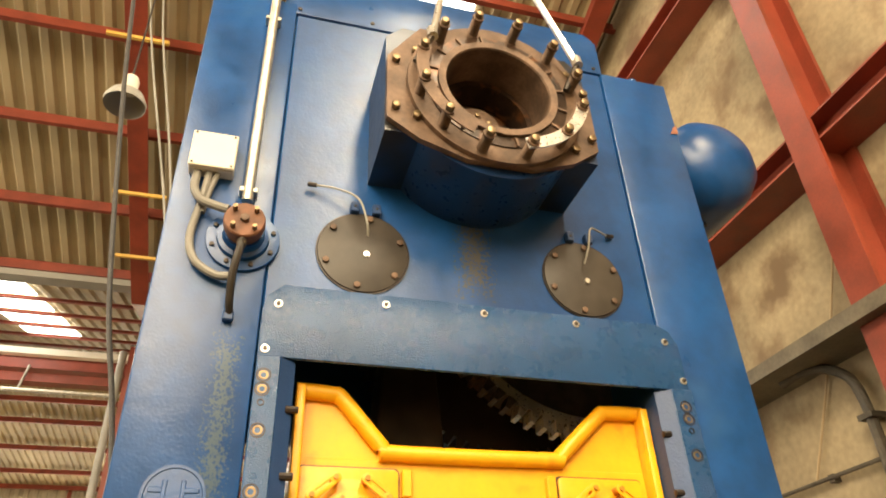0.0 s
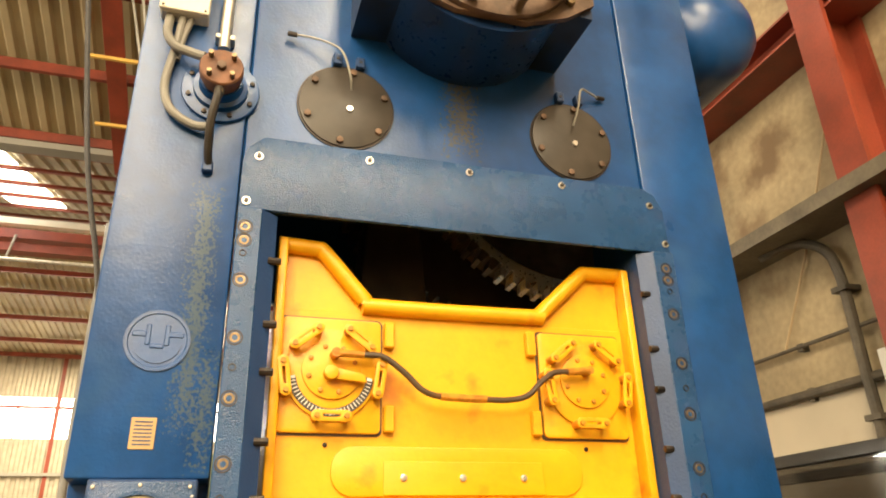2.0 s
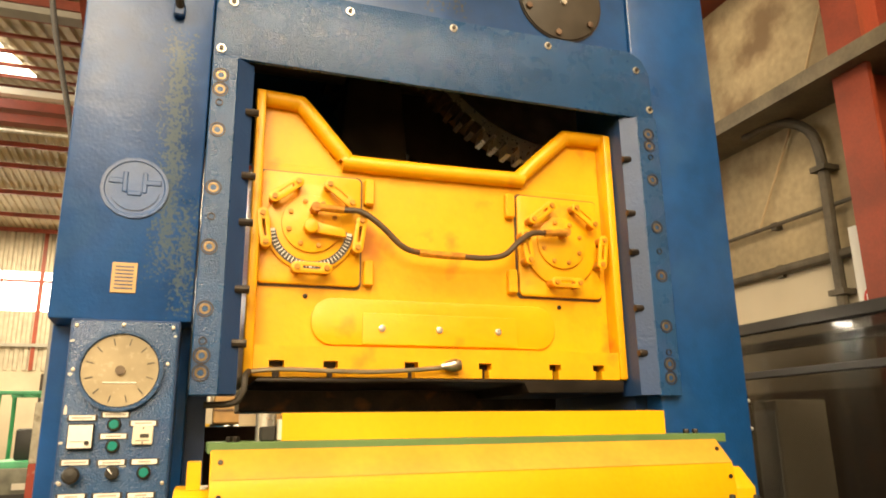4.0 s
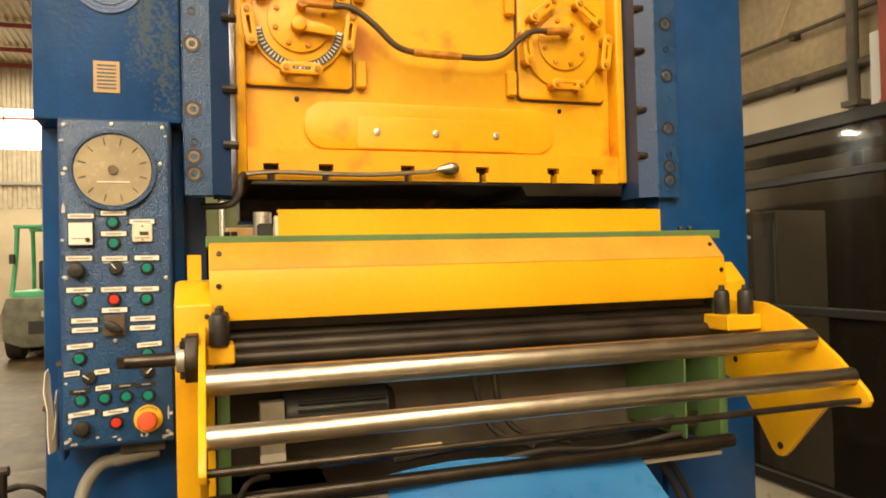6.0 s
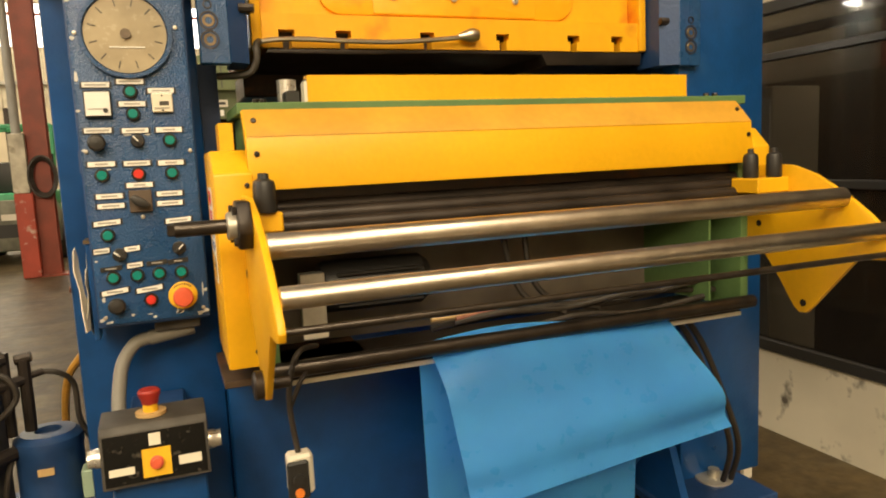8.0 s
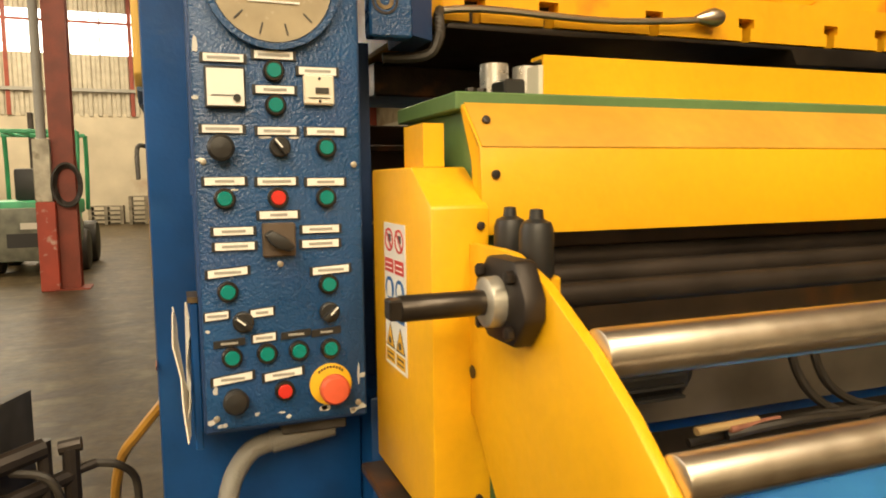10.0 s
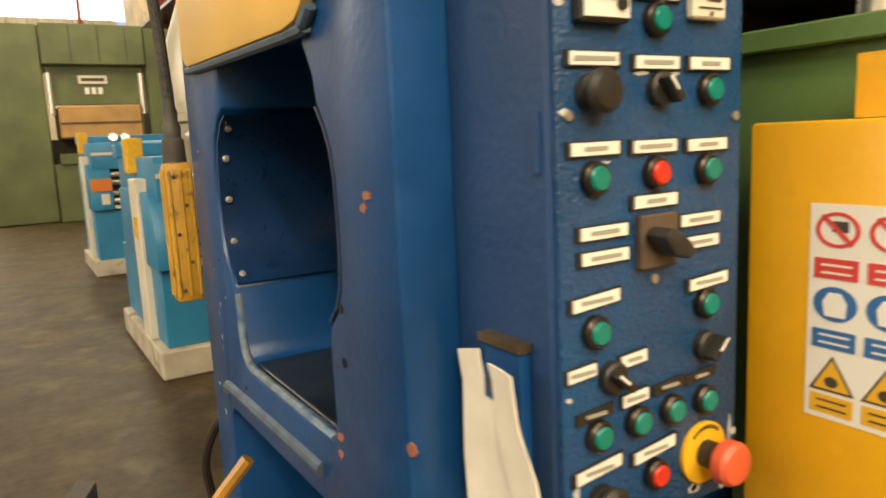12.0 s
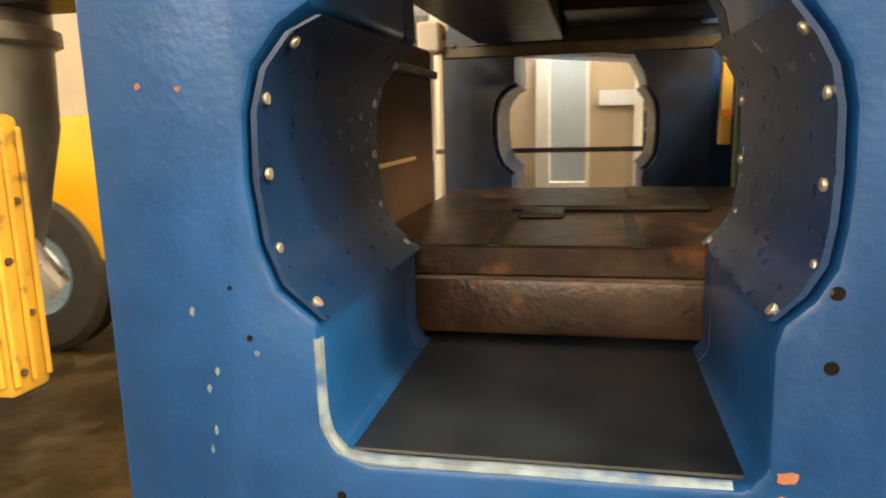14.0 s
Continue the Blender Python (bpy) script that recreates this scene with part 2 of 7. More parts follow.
TINT.node_tree.nodes['Principled BSDF'].inputs['Alpha'].default_value = 0.66
DAY = glow('daylight', (1.0, 0.97, 0.90), 5.0)


def streaked(name, base_mat, streaks, colour, size):
    """A copy of a paint with dried oil streaks: each (x, half width, low z, high z) in metres."""
    m = base_mat.copy()
    m.name = name
    n, l = m.node_tree.nodes, m.node_tree.links
    p = n["Principled BSDF"]
    src_col = p.inputs["Base Color"].links[0].from_socket
    geo = n.new("ShaderNodeNewGeometry")
    sep = n.new("ShaderNodeSeparateXYZ")
    l.new(geo.outputs["Position"], sep.inputs[0])
    nz = n.new("ShaderNodeTexNoise")
    nz.inputs["Scale"].default_value, nz.inputs["Detail"].default_value = size, 5
    l.new(geo.outputs["Position"], nz.inputs["Vector"])

    def op(kind, a, b):
        x = n.new("ShaderNodeMath")
        x.operation = kind
        for s_, v in ((0, a), (1, b)):
            if isinstance(v, (int, float)):
                x.inputs[s_].default_value = v
            else:
                l.new(v, x.inputs[s_])
        return x.outputs[0]

    total = None
    for xc, hw, z0, z1 in streaks:
        ax = op("SUBTRACT", 1.0, op("DIVIDE", op("ABSOLUTE", op("SUBTRACT", sep.outputs[0], xc), 0), hw))
        az = op("MULTIPLY", op("MINIMUM", op("SUBTRACT", sep.outputs[2], z0), op("SUBTRACT", z1, sep.outputs[2])), 6.0)
        mask = op("MAXIMUM", op("MINIMUM", op("MINIMUM", ax, az), 1.0), 0.0)
        total = mask if total is None else op("MAXIMUM", total, mask)
    f = op("MULTIPLY", op("MINIMUM", op("MAXIMUM", op("MULTIPLY", op("SUBTRACT", op("ADD", nz.outputs[0], op("MULTIPLY", total, 0.28)), 0.62), 8.0), 0.0), 1.0), op("MINIMUM", op("MULTIPLY", total, 4.0), 0.85))
    x = n.new("ShaderNodeMix")
    x.data_type = "RGBA"
    x.inputs[7].default_value = colour + (1.0,)
    l.new(f, x.inputs[0]), l.new(src_col, x.inputs[6]), l.new(x.outputs[2], p.inputs["Base Color"])
    return m


CROWNBLUE = streaked("blue_paint_with_oil_streak", BLUE, ((0.80, 0.11, 3.12, 3.80),), (0.075, 0.065, 0.035), 75)
LEFTBLUE = streaked("blue_paint_with_dried_streaks", BLUE, ((-0.105, 0.065, 2.05, 2.95), (-0.05, 0.05, 1.95, 2.4)), (0.070, 0.105, 0.135), 110)


# ---- mesh helpers; all places in plan units ----
def box_bm(x0, x1, y0, y1, z0, z1, bevel=0.0, seg=1, bm=None):
    bm2 = bmesh.new()
    bmesh.ops.create_cube(bm2, size=1.0)
    for v in bm2.verts:
        v.co = Vector((x0 if v.co.x < 0 else x1, y0 if v.co.y < 0 else y1, z0 if v.co.z < 0 else z1))
    if bevel:
        bmesh.ops.bevel(bm2, geom=bm2.edges[:], offset=bevel, segments=seg, affect="EDGES", profile=0.5)
    return join_bm(bm, bm2)


def join_bm(bm, bm2):
    if bm is None:
        return bm2
    me = bpy.data.meshes.new("tmp")
    bm2.to_mesh(me)
    bm2.free()
    bm.from_mesh(me)
    bpy.data.meshes.remove(me)
    return bm


def rod_bm(a, b, r, r2=None, n=16, bm=None, bevel=0.0):
    """A rod from a to b."""
    a, b = Vector(a), Vector(b)
    bm2 = bmesh.new()
    bmesh.ops.create_cone(bm2, cap_ends=True, segments=n, radius1=r, radius2=r if r2 is None else r2, depth=(b - a).length)
    if bevel:
        es = [e for e in bm2.edges if abs(e.verts[0].co.z - e.verts[1].co.z) < 1e-6]
        bmesh.ops.bevel(bm2, geom=es, offset=bevel, segments=2, affect="EDGES", profile=0.5)
    bm2.transform(Matrix.Translation((a + b) / 2) @ (b - a).to_track_quat("Z", "Y").to_matrix().to_4x4())
    return join_bm(bm, bm2)


def lathe_bm(a, axis, profile, n=32, bm=None):
    """Turns (radius, distance along the axis) round the axis through a."""
    a, axis = Vector(a), Vector(axis).normalized()
    turn = axis.to_track_quat("Z", "Y").to_matrix()
    bm2 = bmesh.new()
    rings = []
    for r, d in profile:
        rings.append([bm2.verts.new(a + turn @ Vector((r * math.cos(2 * math.pi * i / n), r * math.sin(2 * math.pi * i / n), d))) for i in range(n)])
    for p, q in zip(rings, rings[1:]):
        for i in range(n):
            bm2.faces.new((p[i], p[(i + 1) % n], q[(i + 1) % n], q[i]))
    if profile[0][0] > 1e-4 and profile[0] != profile[-1]:
        bm2.faces.new(rings[0][::-1])
    if profile[-1][0] > 1e-4 and profile[0] != profile[-1]:
        bm2.faces.new(rings[-1])
    bmesh.ops.remove_doubles(bm2, verts=bm2.verts[:], dist=1e-5)
    bmesh.ops.recalc_face_normals(bm2, faces=bm2.faces[:])
    return join_bm(bm, bm2)


def prism_bm(points, axis, lo, hi, bevel=0.0, bm=None, holes=()):
    """A flat outline pushed along an axis: 'x' takes (y, z), 'y' takes (x, z), 'z' takes (x, y)."""
    bm2 = bmesh.new()

    def at(p, d):
        return {"x": (d, p[0], p[1]), "y": (p[0], d, p[1]), "z": (p[0], p[1], d)}[axis]

    loops = [list(points)] + [list(h) for h in holes]
    edges = []
    for loop in loops:
        vs = [bm2.verts.new(at(p, lo)) for p in loop]
        edges += [bm2.edges.new((vs[i], vs[(i + 1) % len(vs)])) for i in range(len(vs))]
    if holes:
        bmesh.ops.triangle_fill(bm2, use_beauty=True, edges=edges)
    else:
        bm2.faces.new([e.verts[0] for e in edges])
    out = bmesh.ops.extrude_face_region(bm2, geom=bm2.faces[:])
    step = Vector(at((0, 0), hi - lo))
    bmesh.ops.translate(bm2, verts=[v for v in out["geom"] if isinstance(v, bmesh.types.BMVert)], vec=step)
    bmesh.ops.recalc_face_normals(bm2, faces=bm2.faces[:])
    if bevel:
        es = [e for e in bm2.edges if len(e.link_faces) == 2 and e.calc_face_angle(0) > 0.6]
        bmesh.ops.bevel(bm2, geom=es, offset=bevel, segments=2, affect="EDGES", profile=0.5)
    return join_bm(bm, bm2)


def tube_bm(points, r, n=10, smooth=6, bm=None):
    """A pipe or cable along points, rounded by Catmull-Rom."""
    P = [Vector(p) for p in points]
    line = []
    for i in range(len(P) - 1):
        p0, p1, p2, p3 = P[max(0, i - 1)], P[i], P[i + 1], P[min(len(P) - 1, i + 2)]
        for s in range(smooth):
            t = s / smooth
            line.append(0.5 * (2 * p1 + (p2 - p0) * t + (2 * p0 - 5 * p1 + 4 * p2 - p3) * t * t + (3 * p1 - p0 - 3 * p2 + p3) * t ** 3))
    line.append(P[-1])
    bm2 = bmesh.new()
    rings, up = [], Vector((0.13, 0.31, 0.94)).normalized()
    for i, p in enumerate(line):
        d = (line[min(i + 1, len(line) - 1)] - line[max(i - 1, 0)]).normalized()
        s = d.cross(up)
        s = s.normalized() if s.length > 1e-4 else d.orthogonal().normalized()
        u = s.cross(d).normalized()
        rings.append([bm2.verts.new(p + r * (math.cos(2 * math.pi * k / n) * s + math.sin(2 * math.pi * k / n) * u)) for k in range(n)])
    for a, b in zip(rings, rings[1:]):
        for k in range(n):
            bm2.faces.new((a[k], a[(k + 1) % n], b[(k + 1) % n], b[k]))
    bm2.faces.new(rings[0][::-1]), bm2.faces.new(rings[-1])
    bmesh.ops.recalc_face_normals(bm2, faces=bm2.faces[:])
    return join_bm(bm, bm2)


def disc(c, r, n=24, a0=0.0):
    return [(c[0] + r * math.cos(a0 + 2 * math.pi * i / n), c[1] + r * math.sin(a0 + 2 * math.pi * i / n)) for i in range(n)]


def rounded(x0, x1, z0, z1, r, n=6):
    pts = []
    for cx, cz, a in ((x1 - r, z1 - r, 0), (x0 + r, z1 - r, 90), (x0 + r, z0 + r, 180), (x1 - r, z0 + r, 270)):
        pts += [(cx + r * math.cos(radians(a + 90 * i / n)), cz + r * math.sin(radians(a + 90 * i / n))) for i in range(n + 1)]
    return pts


def finish(ob, bm, material, origin, flat=False):
    move = Matrix.Translation(-origin) @ Matrix.Scale(K, 4) @ Matrix.Translation((0, 0, -FLOOR))
    bm.transform(move)
    for f in bm.faces:
        f.smooth = not flat
    bm.to_mesh(ob.data)
    bm.free()
    ob.data.materials.append(material)
    if not flat:
        ob.data.set_sharp_from_angle(angle=radians(32))
    return ob


def thing(name, base, label, category, group="", kind=""):
    ob = new(name)
    ob.location = W(*base)
    ob.empty_display_size = 0.05
    ob["origin"] = 1
    return tagged(ob, label, category, group, kind)


def origin_of(ob):
    return ob.location + (origin_of(ob.parent) if ob.parent else Vector((0, 0, 0)))


def part(name, bm, material, parent, label=""):
    ob = new(name, bpy.data.meshes.new(name))
    ob.parent = parent
    finish(ob, bm, material, origin_of(parent))
    return tagged(ob, label)


def solid(name, bm, material, label="", category="", group="", kind=""):
    """A thing of one mesh, its origin at the middle of its underside."""
    ob = new(name, bpy.data.meshes.new(name))
    xs, ys, zs = zip(*[v.co for v in bm.verts])
    ob.location = W((min(xs) + max(xs)) / 2, (min(ys) + max(ys)) / 2, min(zs))
    finish(ob, bm, material, ob.location.copy())
    return tagged(ob, label, category, group, kind)


def setting(name, bm, material, label="", category=""):
    return solid(name, bm, material, label, category, kind="structure")


def bolt(parent, place, axis, r=0.012, h=0.008, material=None, name="bolt", hexed=True, label=""):
    p, d = Vector(place), Vector(axis).normalized()
    bm = rod_bm(p, p + d * h, r, n=6 if hexed else 14, bevel=r * 0.15)
    return part(name, bm, material or DARK, parent, label)


# ---- the hall ----
X0, X1, Y0, Y1 = -9.5, 3.3, -7.0, 26.8
setting("floor", box_bm(X0 - 0.3, X1 + 0.3, Y0 - 0.3, Y1 + 0.3, FLOOR - 0.2, FLOOR), CONCRETE, "worn brown stained concrete factory floor", "floor")
setting("wall_east", box_bm(X1, X1 + 0.25, Y0, Y1, 2.52, RIDGE), PLASTER, "high stained cream plaster hall wall", "wall")
setting("wall_east_lower", box_bm(X1 - 0.02, X1 + 0.25, Y0, Y1, FLOOR, 2.52), WHITEWALL, "white painted lower part of the hall wall", "wall")
setting("wall_north", box_bm(X0, X1, Y1, Y1 + 0.25, FLOOR, 3.8), WHITEWALL, "whitewashed stained far hall wall", "wall")
setting("wall_south", box_bm(X0, X1, Y0 - 0.25, Y0, FLOOR, RIDGE + 0.3), WHITEWALL, "plain whitewashed hall wall", "wall")
setting("wall_west", box_bm(X0 - 0.25, X0, Y0, Y1, FLOOR, RIDGE + 0.3), WHITEWALL, "whitewashed west hall wall", "wall")


def corrugated(along, across, lo, hi, a0, a1, place, pitch, depth):
    """A ribbed sheet: place(u, v, d) gives the plan place of a point."""
    bm = bmesh.new()
    rows = []
    n = int((a1 - a0) / pitch)
    for k in range(n):
        for f, d in ((0.0, 0.0), (0.35, 0.0), (0.5, depth), (0.85, depth)):
            u = a0 + (k + f) * pitch
            rows.append([bm.verts.new(place(u, lo, d)), bm.verts.new(place(u, hi, d))])
    for p, q in zip(rows, rows[1:]):
        bm.faces.new((p[0], q[0], q[1], p[1]))
    bmesh.ops.recalc_face_normals(bm, faces=bm.faces[:])
    return bm


setting("cladding_north", corrugated("x", "z", 3.73, 5.70, X0, X1, lambda u, v, d: (u, Y1 + 0.02 - d, v), 0.28, 0.05), CLADDING, "grey corrugated cladding over the far wall", "wall cladding")
setting("cladding_north_upper", corrugated("x", "z", 7.05, 8.6, X0, X1, lambda u, v, d: (u, Y1 + 0.02 - d, v), 0.28, 0.05), CLADDING, "grey corrugated cladding over the far glazing", "wall cladding")
setting("window_north", box_bm(X0, X1, Y1 + 0.05, Y1 + 0.08, 5.70, 7.05), DAY, "bright glazing band high in the far wall", "window")
setting("window_rail", box_bm(X0, X1, Y1 - 0.05, Y1 + 0.04, 6.68, 6.76), REDSTEEL)
for xm in (-8.8, -5.2, -1.6, 2.0):
    setting("window_mullion", box_bm(xm - 0.06, xm + 0.06, Y1 - 0.06, Y1 + 0.04, 3.73, 8.5), REDSTEEL)
for xm in (-8.2, -7.3, -6.4, -4.3, -3.4, -2.5, -0.7, 0.2, 1.1, 2.9):
    setting("window_bar", box_bm(xm - 0.025, xm + 0.025, Y1 + 0.0, Y1 + 0.04, 5.70, 7.05), GREY)
setting("rail_north", box_bm(X0, X1, Y1 - 0.12, Y1 - 0.03, 4.50, 4.60), GREY)


def strip_on(bay, xa, xb, ya, yb):
    """A rooflight sheet just under the roof sheet."""
    pts = [(ya, roof_z(ya, bay) + 0.12), (yb, roof_z(yb, bay) + 0.12), (yb, roof_z(yb, bay) + 0.14), (ya, roof_z(ya, bay) + 0.14)]
    setting("rooflight", prism_bm(pts, "x", xa, xb), DAY, "bright translucent rooflight sheet", "rooflight")


PURLINS = ([-6.6 + 1.06 * k for k in range(6)], [0.05 + 1.06 * k for k in range(8)] + [8.48], [9.3 + 1.06 * k for k in range(8)], [18.4, 19.6, 21.0, 23.0, 25.0, 26.5])
for bay, lines in zip(BAYS, PURLINS):
    y0, y1 = bay[0], bay[1]
    slab = corrugated("x", "y", y0, y1, X0 - 0.1, X1 + 0.3, lambda u, v, d, bay=bay: (u, v, roof_z(v, bay) + 0.16 + d), 0.2, 0.05)
    setting("ceiling", slab, ROOFSHEET, "brown corrugated sheet roof slope", "ceiling")
    for y in lines:
        z = roof_z(y, bay)
        d = 0.08 if bay[3] > bay[2] else 0.0
        bm = box_bm(X0, X1, y - 0.012, y + 0.012, z + d, z + 0.13)
        box_bm(X0, X1, y - 0.045, y + 0.012, z + d - 0.015, z + d, bm=bm)
        setting("roof_purlin", bm, REDSTEEL, "red steel roof purlin", "beam")
    for x in ((-8.2, -4.9, -1.42, 2.95) if y0 < 17 else (-8.2, 2.95)):
        bm = prism_bm([(y0, bay[2] - 0.26), (y0, bay[2] + 0.02), (y1, bay[3] + 0.02), (y1, bay[3] - 0.26)], "x", x - 0.02, x + 0.02)
        prism_bm([(y0, bay[2] - 0.28), (y0, bay[2] - 0.25), (y1, bay[3] - 0.25), (y1, bay[3] - 0.28)], "x", x - 0.10, x + 0.10, bm=bm)
        setting("roof_rafter", bm, REDSTEEL, "red steel roof rafter", "beam")
    ts = [y for y in lines if y0 + 0.5 < y < y1 - 1.4 and y < 9]
    for a, b in zip(ts, ts[1:]):
        strip_on(bay, -6.63, -5.97, a + 0.06, b - 0.10)
for ya, yb in ((9.36, 10.25), (10.42, 11.30), (11.48, 12.36), (12.54, 13.42)):
    strip_on(BAYS[2], -4.0, -3.1, ya, yb)
strip_on(BAYS[1], 0.85, 1.78, 3.35, 4.25)
strip_on(BAYS[1], 0.85, 1.78, 4.35, 4.47)
setting("valley_gutter", box_bm(X0, X1, 8.40, 8.60, 6.36, 6.44), GREY, "grey gutter in the roof valley", "gutter")

# long beams and a pipe on the line of the hall columns
setting("hall_rail", box_bm(X0, X1, 10.84, 10.96, 6.40, 6.50), WHITEBOX, "pale steel rail along the hall columns", "beam")
for za, zb in ((6.18, 6.34), (5.98, 6.12)):
    bm = box_bm(X0, X1, 10.88, 10.92, za, zb)
    box_bm(X0, X1, 10.80, 11.0, za - 0.02, za, bm=bm)
    setting("hall_beam", bm, REDSTEEL, "red steel beam along the hall columns", "beam")
setting("sprinkler_pipe", rod_bm((X0, 10.75, 5.80), (X1, 10.75, 5.80), 0.03, n=12), GALV, "grey pipe along the hall columns", "pipe")
for x in (-8.0, -5.6, -3.12, -0.6, 1.8):
    setting("pipe_hanger", rod_bm((x, 10.75, 5.82), (x + 0.05, 10.80, 6.2), 0.02, n=8), GALV)


def i_beam(name, y, x, z0, z1, label):
    bm = box_bm(x, x + 0.03, y - 0.1, y + 0.1, z0, z1)
    box_bm(x + 0.03, x + 0.26, y - 0.012, y + 0.012, z0, z1, bm=bm)
    box_bm(x + 0.26, x + 0.29, y - 0.1, y + 0.1, z0, z1, bm=bm)
    return setting(name, bm, REDSTEEL, label, "column")


for y in (-3.0, 2.46, 8.4, 14.4, 20.4):
    i_beam("wall_column", y, 3.0, FLOOR, RIDGE - 0.4, "red oxide steel wall column")
for z in (4.5, 6.6):
    bm = box_bm(3.02, 3.3, Y0, Y1, z - 0.015, z + 0.0)
    box_bm(3.14, 3.17, Y0, Y1, z, z + 0.15, bm=bm)
    box_bm(3.02, 3.3, Y0, Y1, z + 0.15, z + 0.165, bm=bm)
    setting("wall_beam", bm, REDSTEEL, "red oxide steel beam along the wall", "beam")

# cable tray and conduits on the wall
tray = thing("cable_tray", (3.08, 2.5, 3.36), "grey steel cable tray fixed along the wall", "cable tray")
part("tray_bed", box_bm(2.92, 3.24, -2, 9, 3.355, 3.365), TRAYGREY, tray)
for x in (2.92, 3.235):
    part("tray_rail", box_bm(x, x + 0.008, -2, 9, 3.365, 3.44), TRAYGREY, tray)
for y in (0.6, 2.2, 3.8, 5.4):
    part("tray_bracket", prism_bm([(2.95, 3.35), (3.3, 3.35), (3.3, 3.2)], "y", y, y + 0.02), TRAYGREY, tray)
drop = thing("conduit", (3.22, 2.9, 2.6), "dark dusty conduit bending down from the cable tray", "conduit")
part("pipe", tube_bm([(3.1, 3.3, 3.35), (3.12, 3.1, 3.36), (3.2, 2.95, 3.28), (3.23, 2.9, 3.1), (3.23, 2.9, 2.6), (3.23, 2.9, 2.0)], 0.03), DUSTPIPE, drop)
for z in (2.3, 3.0):
    part("pipe_clip", box_bm(3.19, 3.3, 2.85, 2.95, z, z + 0.03), DUSTPIPE, drop)
for z, r in ((2.52, 0.028), (2.80, 0.012)):
    c = thing("conduit", (3.24, 3.0, z), "grey conduit run along the wall" if r > 0.02 else "thin dark conduit run along the wall", "conduit")
    part("pipe", tube_bm([(3.25, -2, z), (3.25, 2.0, z), (3.25, 9, z + 0.02)], r), DUSTPIPE, c)
    for y in (0.8, 3.3, 4.8):
        part("pipe_clip", box_bm(3.25, 3.3, y, y + 0.04, z - r - 0.01, z + r + 0.01), DUSTPIPE, c)
solid("wall_cable", tube_bm([(3.27, 2.62, 4.3), (3.27, 3.0, 3.55), (3.27, 3.45, 2.82)], 0.008, 6), BEIGE, "thin pale cable running slantwise up the wall", "cable")
jn = thing("wall_junction", (3.24, 4.05, 2.58), "small dark round junction box on the wall", "junction box")
part("body", rod_bm((3.20, 4.05, 2.60), (3.298, 4.05, 2.60), 0.06, n=18, bevel=0.008), DUSTPIPE, jn)
part("cover", rod_bm((3.19, 4.05, 2.60), (3.20, 4.05, 2.60), 0.045, n=18), TRAYGREY, jn)
sb = thing("sign_box", (3.22, 2.66, 2.12), "tall narrow white box on the wall with a red oval mark", "wall box")
part("body", box_bm(3.14, 3.28, 2.59, 2.73, 2.1, 2.62, 0.004), WHITE, sb)
part("mark", prism_bm([(2.66 + 0.035 * math.cos(a), 2.22 + 0.07 * math.sin(a)) for a in [i * math.pi / 10 for i in range(20)]], "x", 3.135, 3.142), RED, sb)
part("mark_slot", box_bm(3.132, 3.136, 2.645, 2.675, 2.18, 2.26), WHITE, sb)

# black framed guard enclosure beside the press
cage = thing("guard_enclosure", (2.3, 1.0, FLOOR), "black framed guard enclosure with dark tinted panes on a white plinth", "enclosure")
part("plinth", box_bm(2.30, 2.36, -2.4, 3.55, FLOOR, 0.585), SCUFFED, cage, "scuffed white plinth")
for z0, z1 in ((0.585, 0.635), (1.30, 1.335), (2.02, 2.07)):
    part("rail", box_bm(2.285, 2.335, -2.4, 3.55, z0, z1, 0.004), BLACK, cage)
for y in (-2.4, -0.9, 0.6, 1.75, 3.5):
    part("post", box_bm(2.28, 2.33, y, y + 0.06, 0.635, 2.02, 0.004), BLACK, cage)
for ya, yb in ((-2.34, -0.9), (-0.84, 0.6), (0.66, 1.75), (1.81, 3.5)):
    for za, zb in ((0.635, 1.30), (1.335, 2.02)):
        pane = part("pane", box_bm(2.305, 2.311, ya, yb, za, zb), TINT, cage, "dark tinted pane")
part("rear_rail", box_bm(2.90, 2.95, -2.4, 3.55, 2.02, 2.07, 0.004), BLACK, cage)
for y in (-0.9, 0.6, 1.75):
    part("cross_rail", box_bm(2.336, 2.90, y, y + 0.05, 2.025, 2.065, 0.004), BLACK, cage)
part("upper_rail", box_bm(2.29, 2.33, -2.4, 3.5, 1.83, 1.86, 0.003), BLACK, cage)
part("end_panel", box_bm(2.34, 2.95, 3.50, 3.55, FLOOR, 2.07), BLACK, cage)
part("handle", tube_bm([(2.28, 2.62, 1.62), (2.25, 2.62, 1.64), (2.25, 2.62, 1.72), (2.28, 2.62, 1.74)], 0.008), GREY, cage, "grey pull handle")
part("back_panel", box_bm(2.93, 2.95, -2.4, 3.5, FLOOR, 1.80), BROWNDARK, cage, "dark brown board behind the panes")
cab = thing("cabinet", (2.7, 2.9, FLOOR), "pale tall cabinet standing inside the dark enclosure", "cabinet")
part("body", box_bm(2.55, 2.85, 2.75, 2.9, FLOOR, 1.75, 0.006), WHITEWALL, cab)
part("door", box_bm(2.543, 2.55, 2.76, 2.89, 0.4, 1.7), WHITE, cab)

